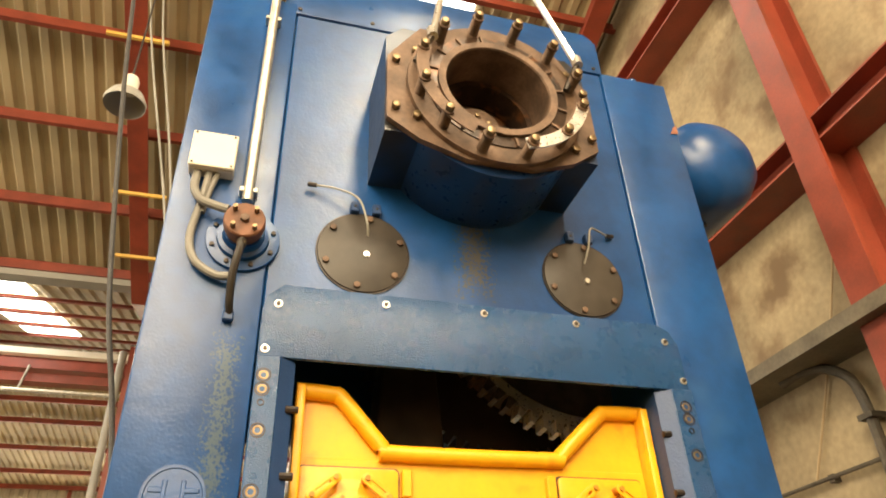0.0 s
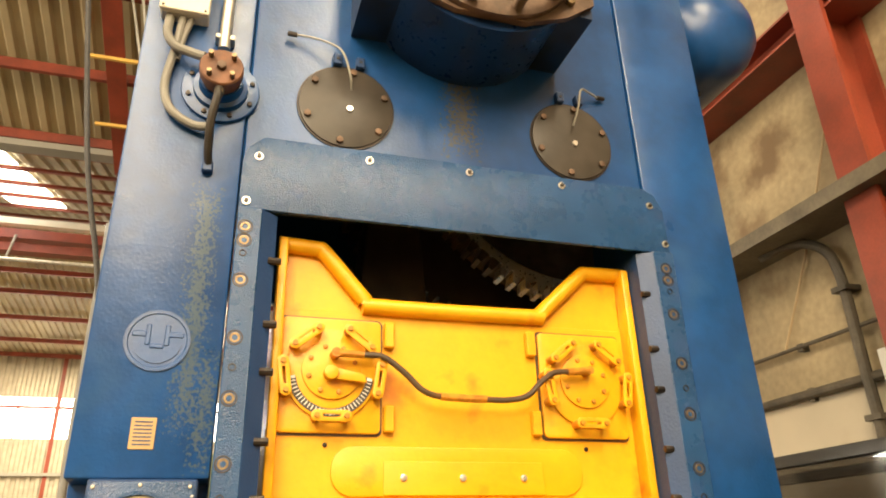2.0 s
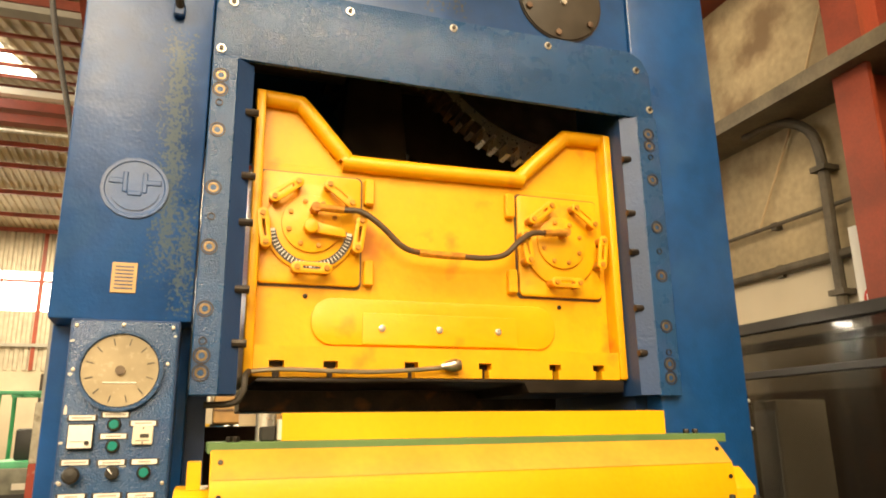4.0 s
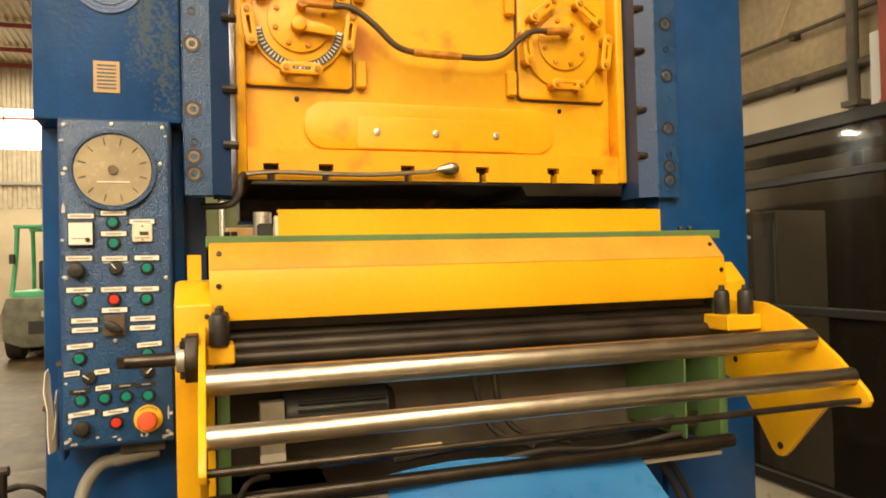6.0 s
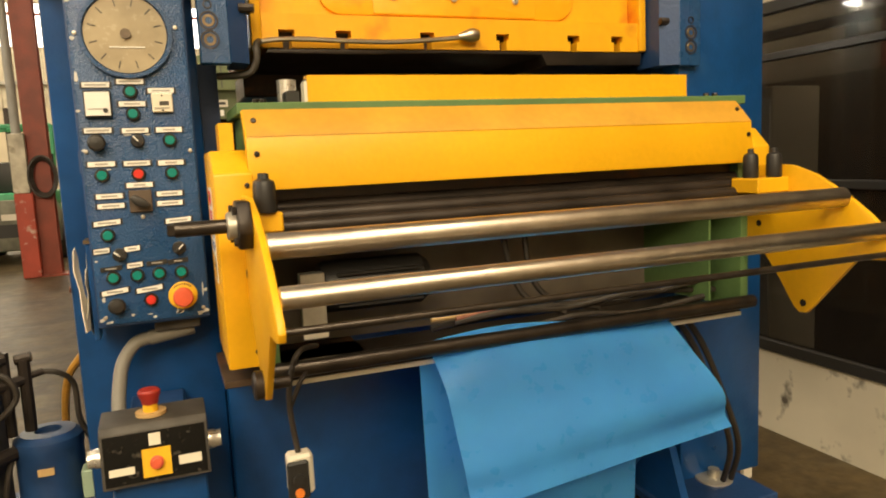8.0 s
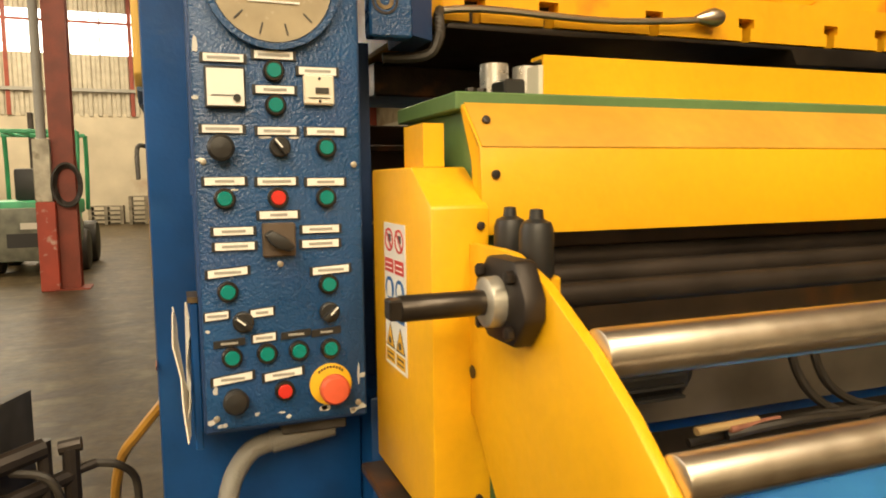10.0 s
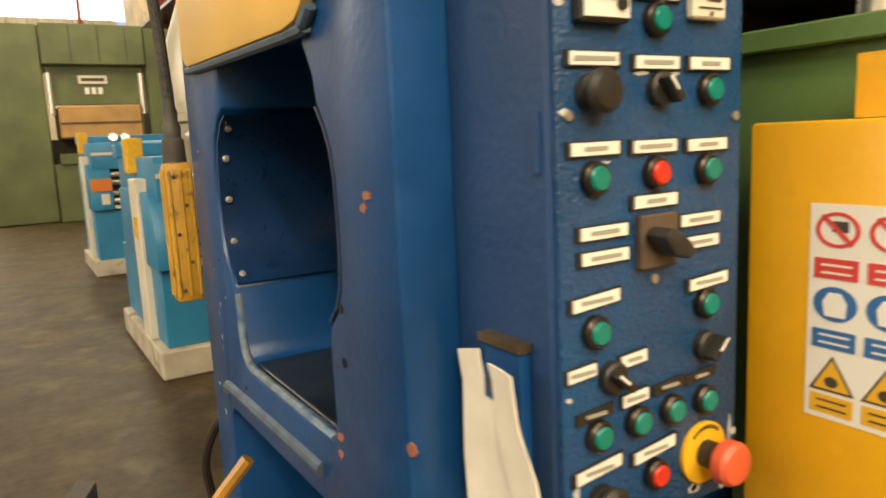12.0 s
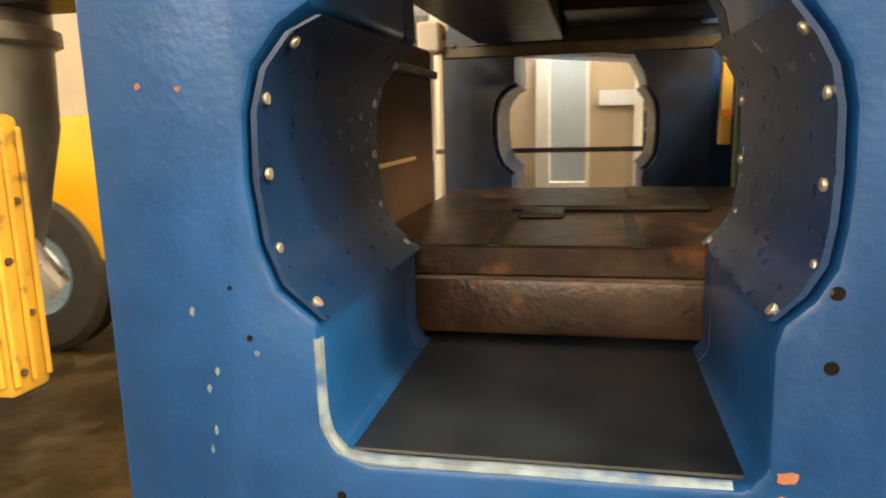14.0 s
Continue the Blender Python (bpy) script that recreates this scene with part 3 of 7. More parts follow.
# air tank on the press side
tank = thing("air_tank", (1.95, 2.6, 3.78), "round-ended blue air receiver tank fixed to the press side", "tank")
prof = [(0.001, 0.0), (0.10, 0.018), (0.175, 0.055), (0.235, 0.11), (0.262, 0.18), (0.268, 0.22), (0.268, 0.75), (0.2, 0.86), (0.001, 0.92)]
part("shell", lathe_bm((2.06, 2.12, 4.05), (0, 1, 0), prof, 40), BLUE, tank)
for y in (2.42, 2.75):
    part("strap", box_bm(1.67, 2.06, y, y + 0.05, 3.76, 3.80, 0.004), DARK, tank)
tank.location.x += 0.05 * K
part("fitting", rod_bm((1.62, 2.1, 4.2), (1.62, 2.1, 4.33), 0.025, n=12), BLUE, tank)
part("fitting", rod_bm((1.66, 2.1, 4.2), (1.66, 2.1, 4.26), 0.035, n=8), STEEL, tank)

# hanging high-bay lamp and cables
lamp = thing("high_bay_lamp", (-0.965, 3.6, 4.95), "grey bell-shaped high-bay lamp hanging on a cord", "lamp")
LX, LY, LZ = -0.965, 3.6, 5.0
part("shade", lathe_bm((LX, LY, LZ), (0, 0, 1), [(0.125, 0.0), (0.128, 0.025), (0.105, 0.08), (0.060, 0.12), (0.050, 0.13), (0.045, 0.13), (0.056, 0.11), (0.098, 0.075), (0.118, 0.025), (0.125, 0.0)], 28), GREY, lamp)
part("housing", lathe_bm((LX, LY, LZ + 0.12), (0, 0, 1), [(0.05, 0), (0.052, 0.09), (0.042, 0.12), (0.016, 0.14)], 20), WHITEBOX, lamp)
part("cord", tube_bm([(LX, LY, LZ + 0.25), (LX, LY, 6.2), (LX, LY, roof_z(LY, BAYS[1]) + 0.15)], 0.007, 6), DARK, lamp)
for pts in ([(-0.62, 4.0, 4.3), (-0.70, 4.0, 4.7), (-1.10, 4.0, 6.5), (-1.2, 4.0, roof_z(4.0, BAYS[1]) + 0.16)], [(-0.60, 4.0, 4.4), (-0.73, 4.0, 5.1), (-1.01, 4.0, 6.52), (-1.1, 4.0, roof_z(4.0, BAYS[1]) + 0.16)]):
    solid("hanging_cable", tube_bm(pts, 0.008, 8), GREY, "thin grey cable hanging from the roof", "cable", "hanging cables")
for y in (5.07, 6.85, 7.75):
    z = roof_z(y, BAYS[1]) - 0.30
    setting("roof_bracket", box_bm(-1.68, -1.12, y, y + 0.035, z - 0.02, z + 0.015), YELLOWPALE, "pale yellow bracket across the rafter", "bracket")

tl = thing("tube_light_fitting", (1.75, 2.45, 2.075), "white fluorescent tube fitting on the press side above the guard door", "lamp")
part("tray", box_bm(1.68, 1.79, 2.16, 2.74, 2.085, 2.12, 0.004), WHITEBOX, tl)
part("tube", rod_bm((1.75, 2.18, 2.074), (1.75, 2.72, 2.074), 0.011, n=12), DAY, tl)
# ---- the press ----
press = thing("mechanical_press", (0.67, 2.38, FLOOR), "large blue painted straight-sided mechanical press with a yellow ram", "press")


def smooth_loop(points, n=3):
    """Rounds the corners of a closed outline."""
    for _ in range(n):
        out = []
        for i, p in enumerate(points):
            q = points[(i + 1) % len(points)]
            out += [(0.78 * p[0] + 0.22 * q[0], 0.78 * p[1] + 0.22 * q[1]), (0.22 * p[0] + 0.78 * q[0], 0.22 * p[1] + 0.78 * q[1])]
        points = out
    return points


# side window: narrow foot below, wide rounded cut above
side_hole = [(2.2221, 1.1795), (2.2234, 1.2877), (2.2175, 1.3084), (2.1953, 1.3294), (2.1803, 1.3565), (2.1756, 1.3916), (2.1740, 1.4329), (2.1756, 1.4844), (2.1821, 1.5152), (2.1957, 1.5407), (2.2144, 1.5662), (2.2209, 1.5970), (2.2543, 1.6530),
             (2.6123, 1.6826), (2.6111, 1.5847), (2.6425, 1.5666), (2.6708, 1.5342), (2.6825, 1.4927), (2.6849, 1.4319), (2.6780, 1.3691), (2.6611, 1.3261), (2.6230, 1.2959), (2.6218, 1.1929), (2.6112, 1.1673), (2.5804, 1.1555), (2.2382, 1.1596)]
low_hole = [(2.2555, 0.4626), (2.2624, 1.0448), (2.2830, 1.0599), (2.7069, 1.0522), (2.7221, 1.0364), (2.7152, 0.4542)]
left_outline = [(2.035, 0.40), (2.035, 1.90), (1.955, 1.905), (1.955, 4.22), (2.845, 4.22), (2.845, 0.40)]
right_outline = [(1.955, 0.40), (1.955, 4.17), (2.83, 4.17), (2.83, 0.40)]
col_l = part("column", prism_bm(left_outline, "x", -0.335, -0.012, holes=(side_hole, low_hole), bevel=0.007), LEFTBLUE, press)
col_r = part("column", prism_bm(right_outline, "x", 1.352, 1.68, holes=(side_hole, low_hole), bevel=0.007), BLUE, press)

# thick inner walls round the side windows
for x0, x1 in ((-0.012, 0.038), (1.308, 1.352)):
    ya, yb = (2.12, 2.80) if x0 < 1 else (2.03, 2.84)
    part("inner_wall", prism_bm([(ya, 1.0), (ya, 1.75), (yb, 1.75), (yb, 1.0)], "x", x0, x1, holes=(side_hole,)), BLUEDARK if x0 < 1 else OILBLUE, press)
part("rear_guard", box_bm(0.03, 0.985, 2.803, 2.82, 1.20, 1.660, 0.004), DARKIN, press, "dark brown rear guard")
part("brass_strip", box_bm(0.04, 0.76, 2.797, 2.803, 1.383, 1.391), BRASSPLATE, press)
part("rear_rail", box_bm(0.03, 0.985, 2.785, 2.802, 1.585, 1.605, 0.003), RUSTDARK, press)

# hollow crown between the columns
part("crown_front", box_bm(-0.010, 1.350, 1.962, 1.995, 2.66, 4.16, 0.006), CROWNBLUE, press)
part("crown_back", box_bm(-0.010, 1.350, 2.79, 2.825, 2.66, 4.36, 0.006), BLUE, press)
part("crown_top", box_bm(-0.010, 1.350, 2.0, 2.785, 4.16, 4.20), BLUE, press)
part("top_fascia", prism_bm([(-0.06, 4.165), (-0.06, 4.42), (1.31, 4.42), (1.36, 4.37), (1.36, 4.165)], "y", 1.957, 2.02, bevel=0.004), BLUE, press)
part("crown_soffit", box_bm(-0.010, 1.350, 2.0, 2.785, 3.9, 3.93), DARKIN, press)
for x in (0.0, 0.3, 0.65, 1.0, 1.32):
    bolt(press, (x, 1.956, 4.19), (0, -1, 0), 0.009, 0.005, DARK, "fascia_screw", False)

# cover plate over the ram opening
part("cover_plate", prism_bm([(-0.008, 2.642), (-0.008, 2.80), (0.005, 2.845), (0.05, 2.885), (1.34, 2.885), (1.385, 2.86), (1.41, 2.81), (1.412, 2.642)], "y", 1.944, 1.960, bevel=0.003), BLUE_ROUGH, press, "hammer-finished blue cover plate")
for x, z in ((0.037, 2.815), (0.368, 2.85), (0.696, 2.855), (1.025, 2.852), (1.358, 2.817), (1.397, 2.675), (0.012, 2.665)):
    w = part("washer", rod_bm((x, 1.9435, z), (x, 1.940, z), 0.0125, n=18), CHROME, press)
    part("screw", rod_bm((x, 1.940, z), (x, 1.934, z), 0.007, n=6), DARK, w)

# gibs with their screws
GIB_Z = (2.578, 2.536, 2.418, 2.256, 2.097, 1.937, 1.821, 1.779)
for side, (xa, xb, xs) in (("l", (-0.008, 0.060, 0.016)), ("r", (1.333, 1.412, 1.375))):
    bm = box_bm(xa, xb, 1.930, 1.962, 1.725, 2.640, 0.003)
    gib = part("gib", bm, BLUE_ROUGH, press, "hammer-finished blue guide rail")
    xi0, xi1 = (0.060, 0.104) if side == "l" else (1.289, 1.333)
    slope = [(xi0, 1.932), (xi1, 1.965), (xi1, 2.07), (xi0, 2.07)] if side == "l" else [(xi0, 1.965), (xi1, 1.932), (xi1, 2.07), (xi0, 2.07)]
    part("wedge", prism_bm(slope, "z", 1.73, 2.636), BLUEDARK, gib)
    for z in GIB_Z:
        p = part("socket", lathe_bm((xs, 1.9305, z), (0, -1, 0), [(0.021, 0.0), (0.021, 0.002), (0.0175, 0.002), (0.0165, -0.004), (0.001, -0.004)], 20), DARK, gib)
        part("screw", lathe_bm((xs, 1.9305, z), (0, -1, 0), [(0.015, 0.0), (0.0135, 0.0015), (0.008, 0.0015), (0.007, -0.003), (0.001, -0.003)], 16), BRASSY, p)
    for z in (2.497, 2.177, 1.857):
        part("jack_hole", lathe_bm((xs, 1.9305, z), (0, -1, 0), [(0.010, 0.0), (0.010, 0.003), (0.0075, 0.003), (0.007, -0.003), (0.001, -0.003)], 14), DARK, gib)
    for z in (2.49, 2.305, 2.175, 1.995, 1.856):
        x0, x1 = (0.085, 0.122) if side == "l" else (1.284, 1.312)
        part("adjuster", rod_bm((x0, 1.955, z), (x1, 1.955, z), 0.011, n=8, bevel=0.002), DARK, gib)

# ram
RY = 2.077
ram = part("ram", box_bm(0.120, 1.285, RY, 2.70, 1.780, 2.40, 0.006), RAMYELLOW, press, "yellow painted ram")
rim = [(0.119, 2.605), (0.231, 2.600), (0.262, 2.585), (0.385, 2.445), (0.42, 2.428), (0.93, 2.432), (0.965, 2.447), (1.115, 2.585), (1.15, 2.602), (1.285, 2.605)]
face = [(0.121, 2.38)] + [(x, z - 0.012) for x, z in rim] + [(1.283, 2.38)]
part("ram_head", prism_bm(face, "y", RY + 0.002, RY + 0.04), RAMYELLOW, ram)
part("rim", tube_bm([(x, RY - 0.012, z - 0.012) for x, z in rim], 0.025, 14, 6), RAMYELLOW, ram)
for x0, x1 in ((0.119, 0.146), (1.258, 1.286)):
    part("side_rib", box_bm(x0, x1, 2.02, RY + 0.002, 1.779, 2.60, 0.007, 2), RAMYELLOW, ram)
slots = [0.206, 0.351, 0.580, 0.805, 1.034, 1.184]
edge = [(0.146, 1.862), (0.146, 1.779)]
for x in slots:
    edge += [(x - 0.011, 1.779), (x - 0.011, 1.805), (x - 0.02, 1.805), (x - 0.02, 1.823), (x + 0.02, 1.823), (x + 0.02, 1.805), (x + 0.011, 1.805), (x + 0.011, 1.779)]
edge += [(1.258, 1.779), (1.258, 1.862)]
part("slot_bar", prism_bm(edge, "y", 2.027, RY + 0.001), RAMYELLOW, ram, "yellow lower bar with T-slots")
part("slot_backing", box_bm(0.15, 1.25, RY - 0.012, RY - 0.008, 1.781, 1.83), DARK, ram)
part("raised_panel", prism_bm(rounded(0.30, 1.06, 1.872, 2.005, 0.06), "y", RY - 0.010, RY + 0.001, bevel=0.003), RAMYELLOW, ram)
part("raised_strip", prism_bm(rounded(0.445, 0.93, 1.874, 1.965, 0.006), "y", RY - 0.015, RY - 0.0105, bevel=0.002), RAMYELLOW, ram)
for x in (0.502, 0.676, 0.864):
    bolt(ram, (x, RY - 0.015, 1.921), (0, -1, 0), 0.010, 0.006, CHROME, "panel_screw", False)
part("die_plate", prism_bm([(0.16, 1.778), (0.15, 1.766), (0.40, 1.764), (0.62, 1.769), (0.93, 1.768), (0.945, 1.738), (1.27, 1.740), (1.275, 1.778)], "y", 2.03, 2.45, bevel=0.004), DARK, ram, "oily dark die plate")

part("upper_die", box_bm(0.14, 1.26, 2.46, 2.72, 1.700, 1.777, 0.004), RUSTDARK, ram, "oily rust-brown upper die")


def link(parent, cx, cz, ang, y, length=0.10):
    """A slotted clamp strap on two studs."""
    d = Vector((math.cos(ang), 0, math.sin(ang)))
    n_ = Vector((-math.sin(ang), 0, math.cos(ang)))
    c = Vector((cx, 0, cz))
    pts, hole = [], []
    for k in range(9):
        a = -math.pi / 2 + math.pi * k / 8
        q = c + d * (length / 2 + 0.016 * math.cos(a)) + n_ * (0.016 * math.sin(a))
        pts.append((q.x, q.z))
    for k in range(9):
        a = math.pi / 2 + math.pi * k / 8
        q = c - d * (length / 2) + d * (0.016 * math.cos(a)) + n_ * (0.016 * math.sin(a))
        pts.append((q.x, q.z))
    for s, t in ((-0.024, -0.004), (0.024, -0.004), (0.024, 0.004), (-0.024, 0.004)):
        q = c + d * s + n_ * t
        hole.append((q.x, q.z))
    strap = part("clamp_strap", prism_bm(pts, "y", y - 0.008, y, holes=(hole,), bevel=0.0015), RAMYELLOW, parent)
    for s in (-1, 1):
        q = c + d * (s * length / 2)
        part("stud", rod_bm((q.x, y, q.z), (q.x, y + 0.04, q.z), 0.013, n=12), YELLOWDIRTY, strap)
        part("nut", rod_bm((q.x, y - 0.014, q.z), (q.x, y - 0.008, q.z), 0.008, n=6), YELLOWDIRTY, strap)


for cx, scale in ((0.290, True), (1.090, False)):
    cz = 2.203
    plate = part("adjuster_plate", prism_bm(rounded(cx - 0.145, cx + 0.145, cz - 0.165, cz + 0.165, 0.016), "y", RY - 0.016, RY - 0.004, bevel=0.003), RAMYELLOW, ram)
    # oversized brown backing draws the shadow line round the plate
    part("plate_shadow_gap", prism_bm(rounded(cx - 0.151, cx + 0.151, cz - 0.171, cz + 0.171, 0.016), "y", RY - 0.004, RY + 0.001), BROWNDARK, plate)
    part("dial_disc", rod_bm((cx, RY - 0.016, cz), (cx, RY - 0.026, cz), 0.130, n=48, bevel=0.002), RAMYELLOW, plate)
    part("inner_disc", rod_bm((cx, RY - 0.026, cz + 0.01), (cx, RY - 0.034, cz + 0.01), 0.085, n=40, bevel=0.002), RAMYELLOW, plate)
    for k in range(8):
        a = 2 * math.pi * (k + 0.4) / 8
        bolt(plate, (cx + 0.068 * math.cos(a), RY - 0.034, cz + 0.01 + 0.068 * math.sin(a)), (0, -1, 0), 0.0075, 0.006, YELLOWDIRTY, "cap_screw")
    for ang, off in ((52, 0.125), (128, 0.125), (-8, 0.135), (188, 0.135), (270, 0.125)):
        a = radians(ang)
        link(plate, cx + off * math.cos(a), cz + off * math.sin(a), a + math.pi / 2, RY - 0.055, 0.082)
    for z0, z1 in ((cz + 0.085, cz + 0.165), (cz - 0.16, cz - 0.085)):
        xx = cx + 0.155 if scale else cx - 0.185
        part("stop_block", box_bm(xx, xx + 0.03, RY - 0.025, RY, z0, z1, 0.004), RAMYELLOW, ram)
    if scale:
        arc = [(cx + 0.122 * math.cos(radians(a)), cz + 0.122 * math.sin(radians(a))) for a in range(184, 357, 6)]
        arc += [(cx + 0.100 * math.cos(radians(a)), cz + 0.100 * math.sin(radians(a))) for a in range(356, 183, -6)]
        sc = part("scale_arc", prism_bm(arc, "y", RY - 0.0285, RY - 0.0262), SCALEDARK, plate, "dark engraved scale ring")
        for k in range(31):
            a = radians(188 + k * 5.47)
            w = 0.0012 if k not in (0, 15, 30) else 0.004
            d, t = Vector((math.cos(a), 0, math.sin(a))), Vector((-math.sin(a), 0, math.cos(a)))
            c = Vector((cx, 0, cz))
            q = [c + d * 0.103 + t * w, c + d * 0.118 + t * w, c + d * 0.118 - t * w, c + d * 0.103 - t * w]
            part("tick", prism_bm([(v.x, v.z) for v in q], "y", RY - 0.0298, RY - 0.0287), WHITE, sc)
        part("pointer_hub", rod_bm((cx - 0.005, RY - 0.034, cz - 0.005), (cx - 0.005, RY - 0.066, cz - 0.005), 0.020, n=18, bevel=0.003), RAMYELLOW, plate)
        part("pointer", prism_bm([(cx, cz + 0.012), (cx + 0.09, cz - 0.005), (cx + 0.098, cz - 0.030), (cx + 0.005, cz - 0.022)], "y", RY - 0.056, RY - 0.040, bevel=0.003), RAMYELLOW, plate)
        part("fitting", rod_bm((cx + 0.0, RY - 0.065, cz + 0.05), (cx + 0.085, RY - 0.065, cz + 0.048), 0.011, n=10), YELLOWDIRTY, plate)
        part("elbow", rod_bm((cx + 0.005, RY - 0.034, cz + 0.05), (cx + 0.005, RY - 0.074, cz + 0.05), 0.014, n=8), YELLOWDIRTY, plate)
    else:
        part("fitting", rod_bm((cx - 0.075, RY - 0.065, cz + 0.028), (cx + 0.0, RY - 0.065, cz + 0.036), 0.012, n=10), YELLOWDIRTY, plate)
        part("elbow", rod_bm((cx, RY - 0.034, cz + 0.036), (cx, RY - 0.074, cz + 0.036), 0.014, n=8), YELLOWDIRTY, plate)
part("grease_hose", tube_bm([(0.375, 2.012, 2.251), (0.43, 2.008, 2.247), (0.49, 2.005, 2.205), (0.545, 2.005, 2.155), (0.60, 2.01, 2.140), (0.70, 2.01, 2.138), (0.80, 2.01, 2.136), (0.87, 2.005, 2.150), (0.92, 2.005, 2.195), (0.965, 2.008, 2.225), (1.015, 2.012, 2.232)], 0.009, 10), BROWNDARK, ram, "brown rubber grease hose")
part("hose_joint", tube_bm([(0.60, 2.01, 2.140), (0.67, 2.01, 2.137), (0.74, 2.01, 2.137)], 0.0115, 10), YELLOWDIRTY, ram)
for x in (0.282, 1.085):
    bolt(ram, (x, RY, 2.008), (0, -1, 0), 0.007, 0.004, DARK, "plug", False)
part("air_bar", tube_bm([(0.135, 2.012, 1.790), (0.22, 2.008, 1.797), (0.45, 2.008, 1.793), (0.62, 2.006, 1.803), (0.69, 2.006, 1.812)], 0.0065, 8), STEEL, ram, "bright bent air pipe")
part("air_nozzle", lathe_bm((0.66, 2.006, 1.810), (1, 0, 0.1), [(0.006, 0), (0.012, 0.015), (0.017, 0.03), (0.019, 0.045), (0.014, 0.06), (0.002, 0.064)], 14), STEEL, ram)
part("air_hose", tube_bm([(0.135, 2.012, 1.790), (0.125, 1.99, 1.775), (0.122, 1.98, 1.74), (0.10, 1.985, 1.71), (0.03, 2.0, 1.705)], 0.009, 8), HOSE, ram)

# gear and shaft inside the crown
gear = part("bull_gear", lathe_bm((1.255, 2.32, 3.235), (0, 1, 0), [(0.20, 0.0), (0.20, 0.02), (0.56, 0.02), (0.56, 0.0), (0.612, 0.0), (0.612, 0.12), (0.20, 0.12), (0.20, 0.0)], 72), GEARSTEEL, press, "worn steel bull gear")
for k in range(20):
    a = radians(205 + k * 4.6)
    d, t = Vector((math.cos(a), 0, math.sin(a))), Vector((-math.sin(a), 0, math.cos(a)))
    c = Vector((1.255, 0, 3.235))
    q = [c + d * 0.609 + t * 0.019, c + d * 0.655 + t * 0.009, c + d * 0.655 - t * 0.009, c + d * 0.609 - t * 0.019]
    # right-hand teeth get a brighter metal to paint in the light on them
    part("tooth", prism_bm([(v.x, v.z) for v in q], "y", 2.312, 2.39), CHROME if k > 7 else GEARSTEEL, gear)
part("gear_rim_face", lathe_bm((1.255, 2.317, 3.235), (0, -1, 0), [(0.611, 0.0), (0.611, 0.004), (0.575, 0.004), (0.57, 0.0), (0.611, 0.0)], 72), CHROME, gear)
gear2 = part("pinion_gear", lathe_bm((1.0, 2.56, 3.22), (0, 1, 0), [(0.20, 0.0), (0.612, 0.0), (0.612, 0.12), (0.20, 0.12), (0.20, 0.0)], 60), DARK, press, "dark oily inner gear")
for k in range(22):
    a = radians(200 + k * 4.6)
    d, t = Vector((math.cos(a), 0, math.sin(a))), Vector((-math.sin(a), 0, math.cos(a)))
    c = Vector((1.0, 0, 3.22))
    q = [c + d * 0.609 + t * 0.019, c + d * 0.655 + t * 0.009, c + d * 0.655 - t * 0.009, c + d * 0.609 - t * 0.019]
    part("tooth", prism_bm([(v.x, v.z) for v in q], "y", 2.56, 2.68), DARK, gear2)
part("connecting_rod", prism_bm([(0.42, 2.40), (0.46, 2.9), (0.55, 3.2), (0.60, 3.2), (0.66, 2.9), (0.70, 2.40)], "y", 2.42, 2.6, bevel=0.01), DARK, press)
part("crankshaft", rod_bm((0.0, 2.5, 3.0), (1.34, 2.5, 3.0), 0.09, n=24), DARK, press)

# clutch housing on the crown
CX, CZ = 0.685, 3.555
# housing and drum colours hold the clutch's own shade; the housing is oily too
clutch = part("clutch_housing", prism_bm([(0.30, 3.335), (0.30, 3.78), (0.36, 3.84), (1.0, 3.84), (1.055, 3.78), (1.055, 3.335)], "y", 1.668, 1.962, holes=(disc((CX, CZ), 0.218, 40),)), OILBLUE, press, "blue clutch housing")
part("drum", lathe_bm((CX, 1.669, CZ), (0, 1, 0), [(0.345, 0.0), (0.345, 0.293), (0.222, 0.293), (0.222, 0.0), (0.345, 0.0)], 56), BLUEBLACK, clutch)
part("flange_plate", prism_bm([(0.302, 3.375), (0.302, 3.66), (0.42, 3.83), (0.94, 3.83), (1.053, 3.66), (1.053, 3.375), (0.95, 3.30), (0.80, 3.245), (0.57, 3.245), (0.41, 3.30)], "y", 1.645, 1.667, holes=(disc((CX, CZ), 0.2165, 40),)), RUST, clutch, "rusty flange plate")
part("outer_ring", lathe_bm((CX, 1.645, CZ), (0, -1, 0), [(0.318, 0.0), (0.318, 0.02), (0.30, 0.025), (0.255, 0.025), (0.255, 0.0), (0.318, 0.0)], 56), RUST, clutch)
part("lining_ring", lathe_bm((CX, 1.645, CZ), (0, -1, 0), [(0.258, 0.0), (0.258, 0.030), (0.215, 0.034), (0.215, 0.0), (0.258, 0.0)], 56), RUSTDARK, clutch)
part("bore_lip", lathe_bm((CX, 1.645, CZ), (0, -1, 0), [(0.217, -0.22), (0.217, 0.046), (0.192, 0.046), (0.188, 0.04), (0.188, -0.22), (0.217, -0.22)], 56), RUST, clutch)
part("bore_floor", rod_bm((CX, 1.87, CZ), (CX, 1.885, CZ), 0.212, n=40), RUSTDARK, clutch)
part("inner_sleeve", lathe_bm((CX, 1.86, CZ), (0, -1, 0), [(0.186, 0.0), (0.186, 0.10), (0.165, 0.10), (0.16, 0.0), (0.186, 0.0)], 48), RUSTDARK, clutch)
hub = part("hub", rod_bm((CX - 0.02, 1.86, CZ - 0.02), (CX - 0.02, 1.78, CZ - 0.02), 0.085, n=32, bevel=0.004), RUST, clutch)
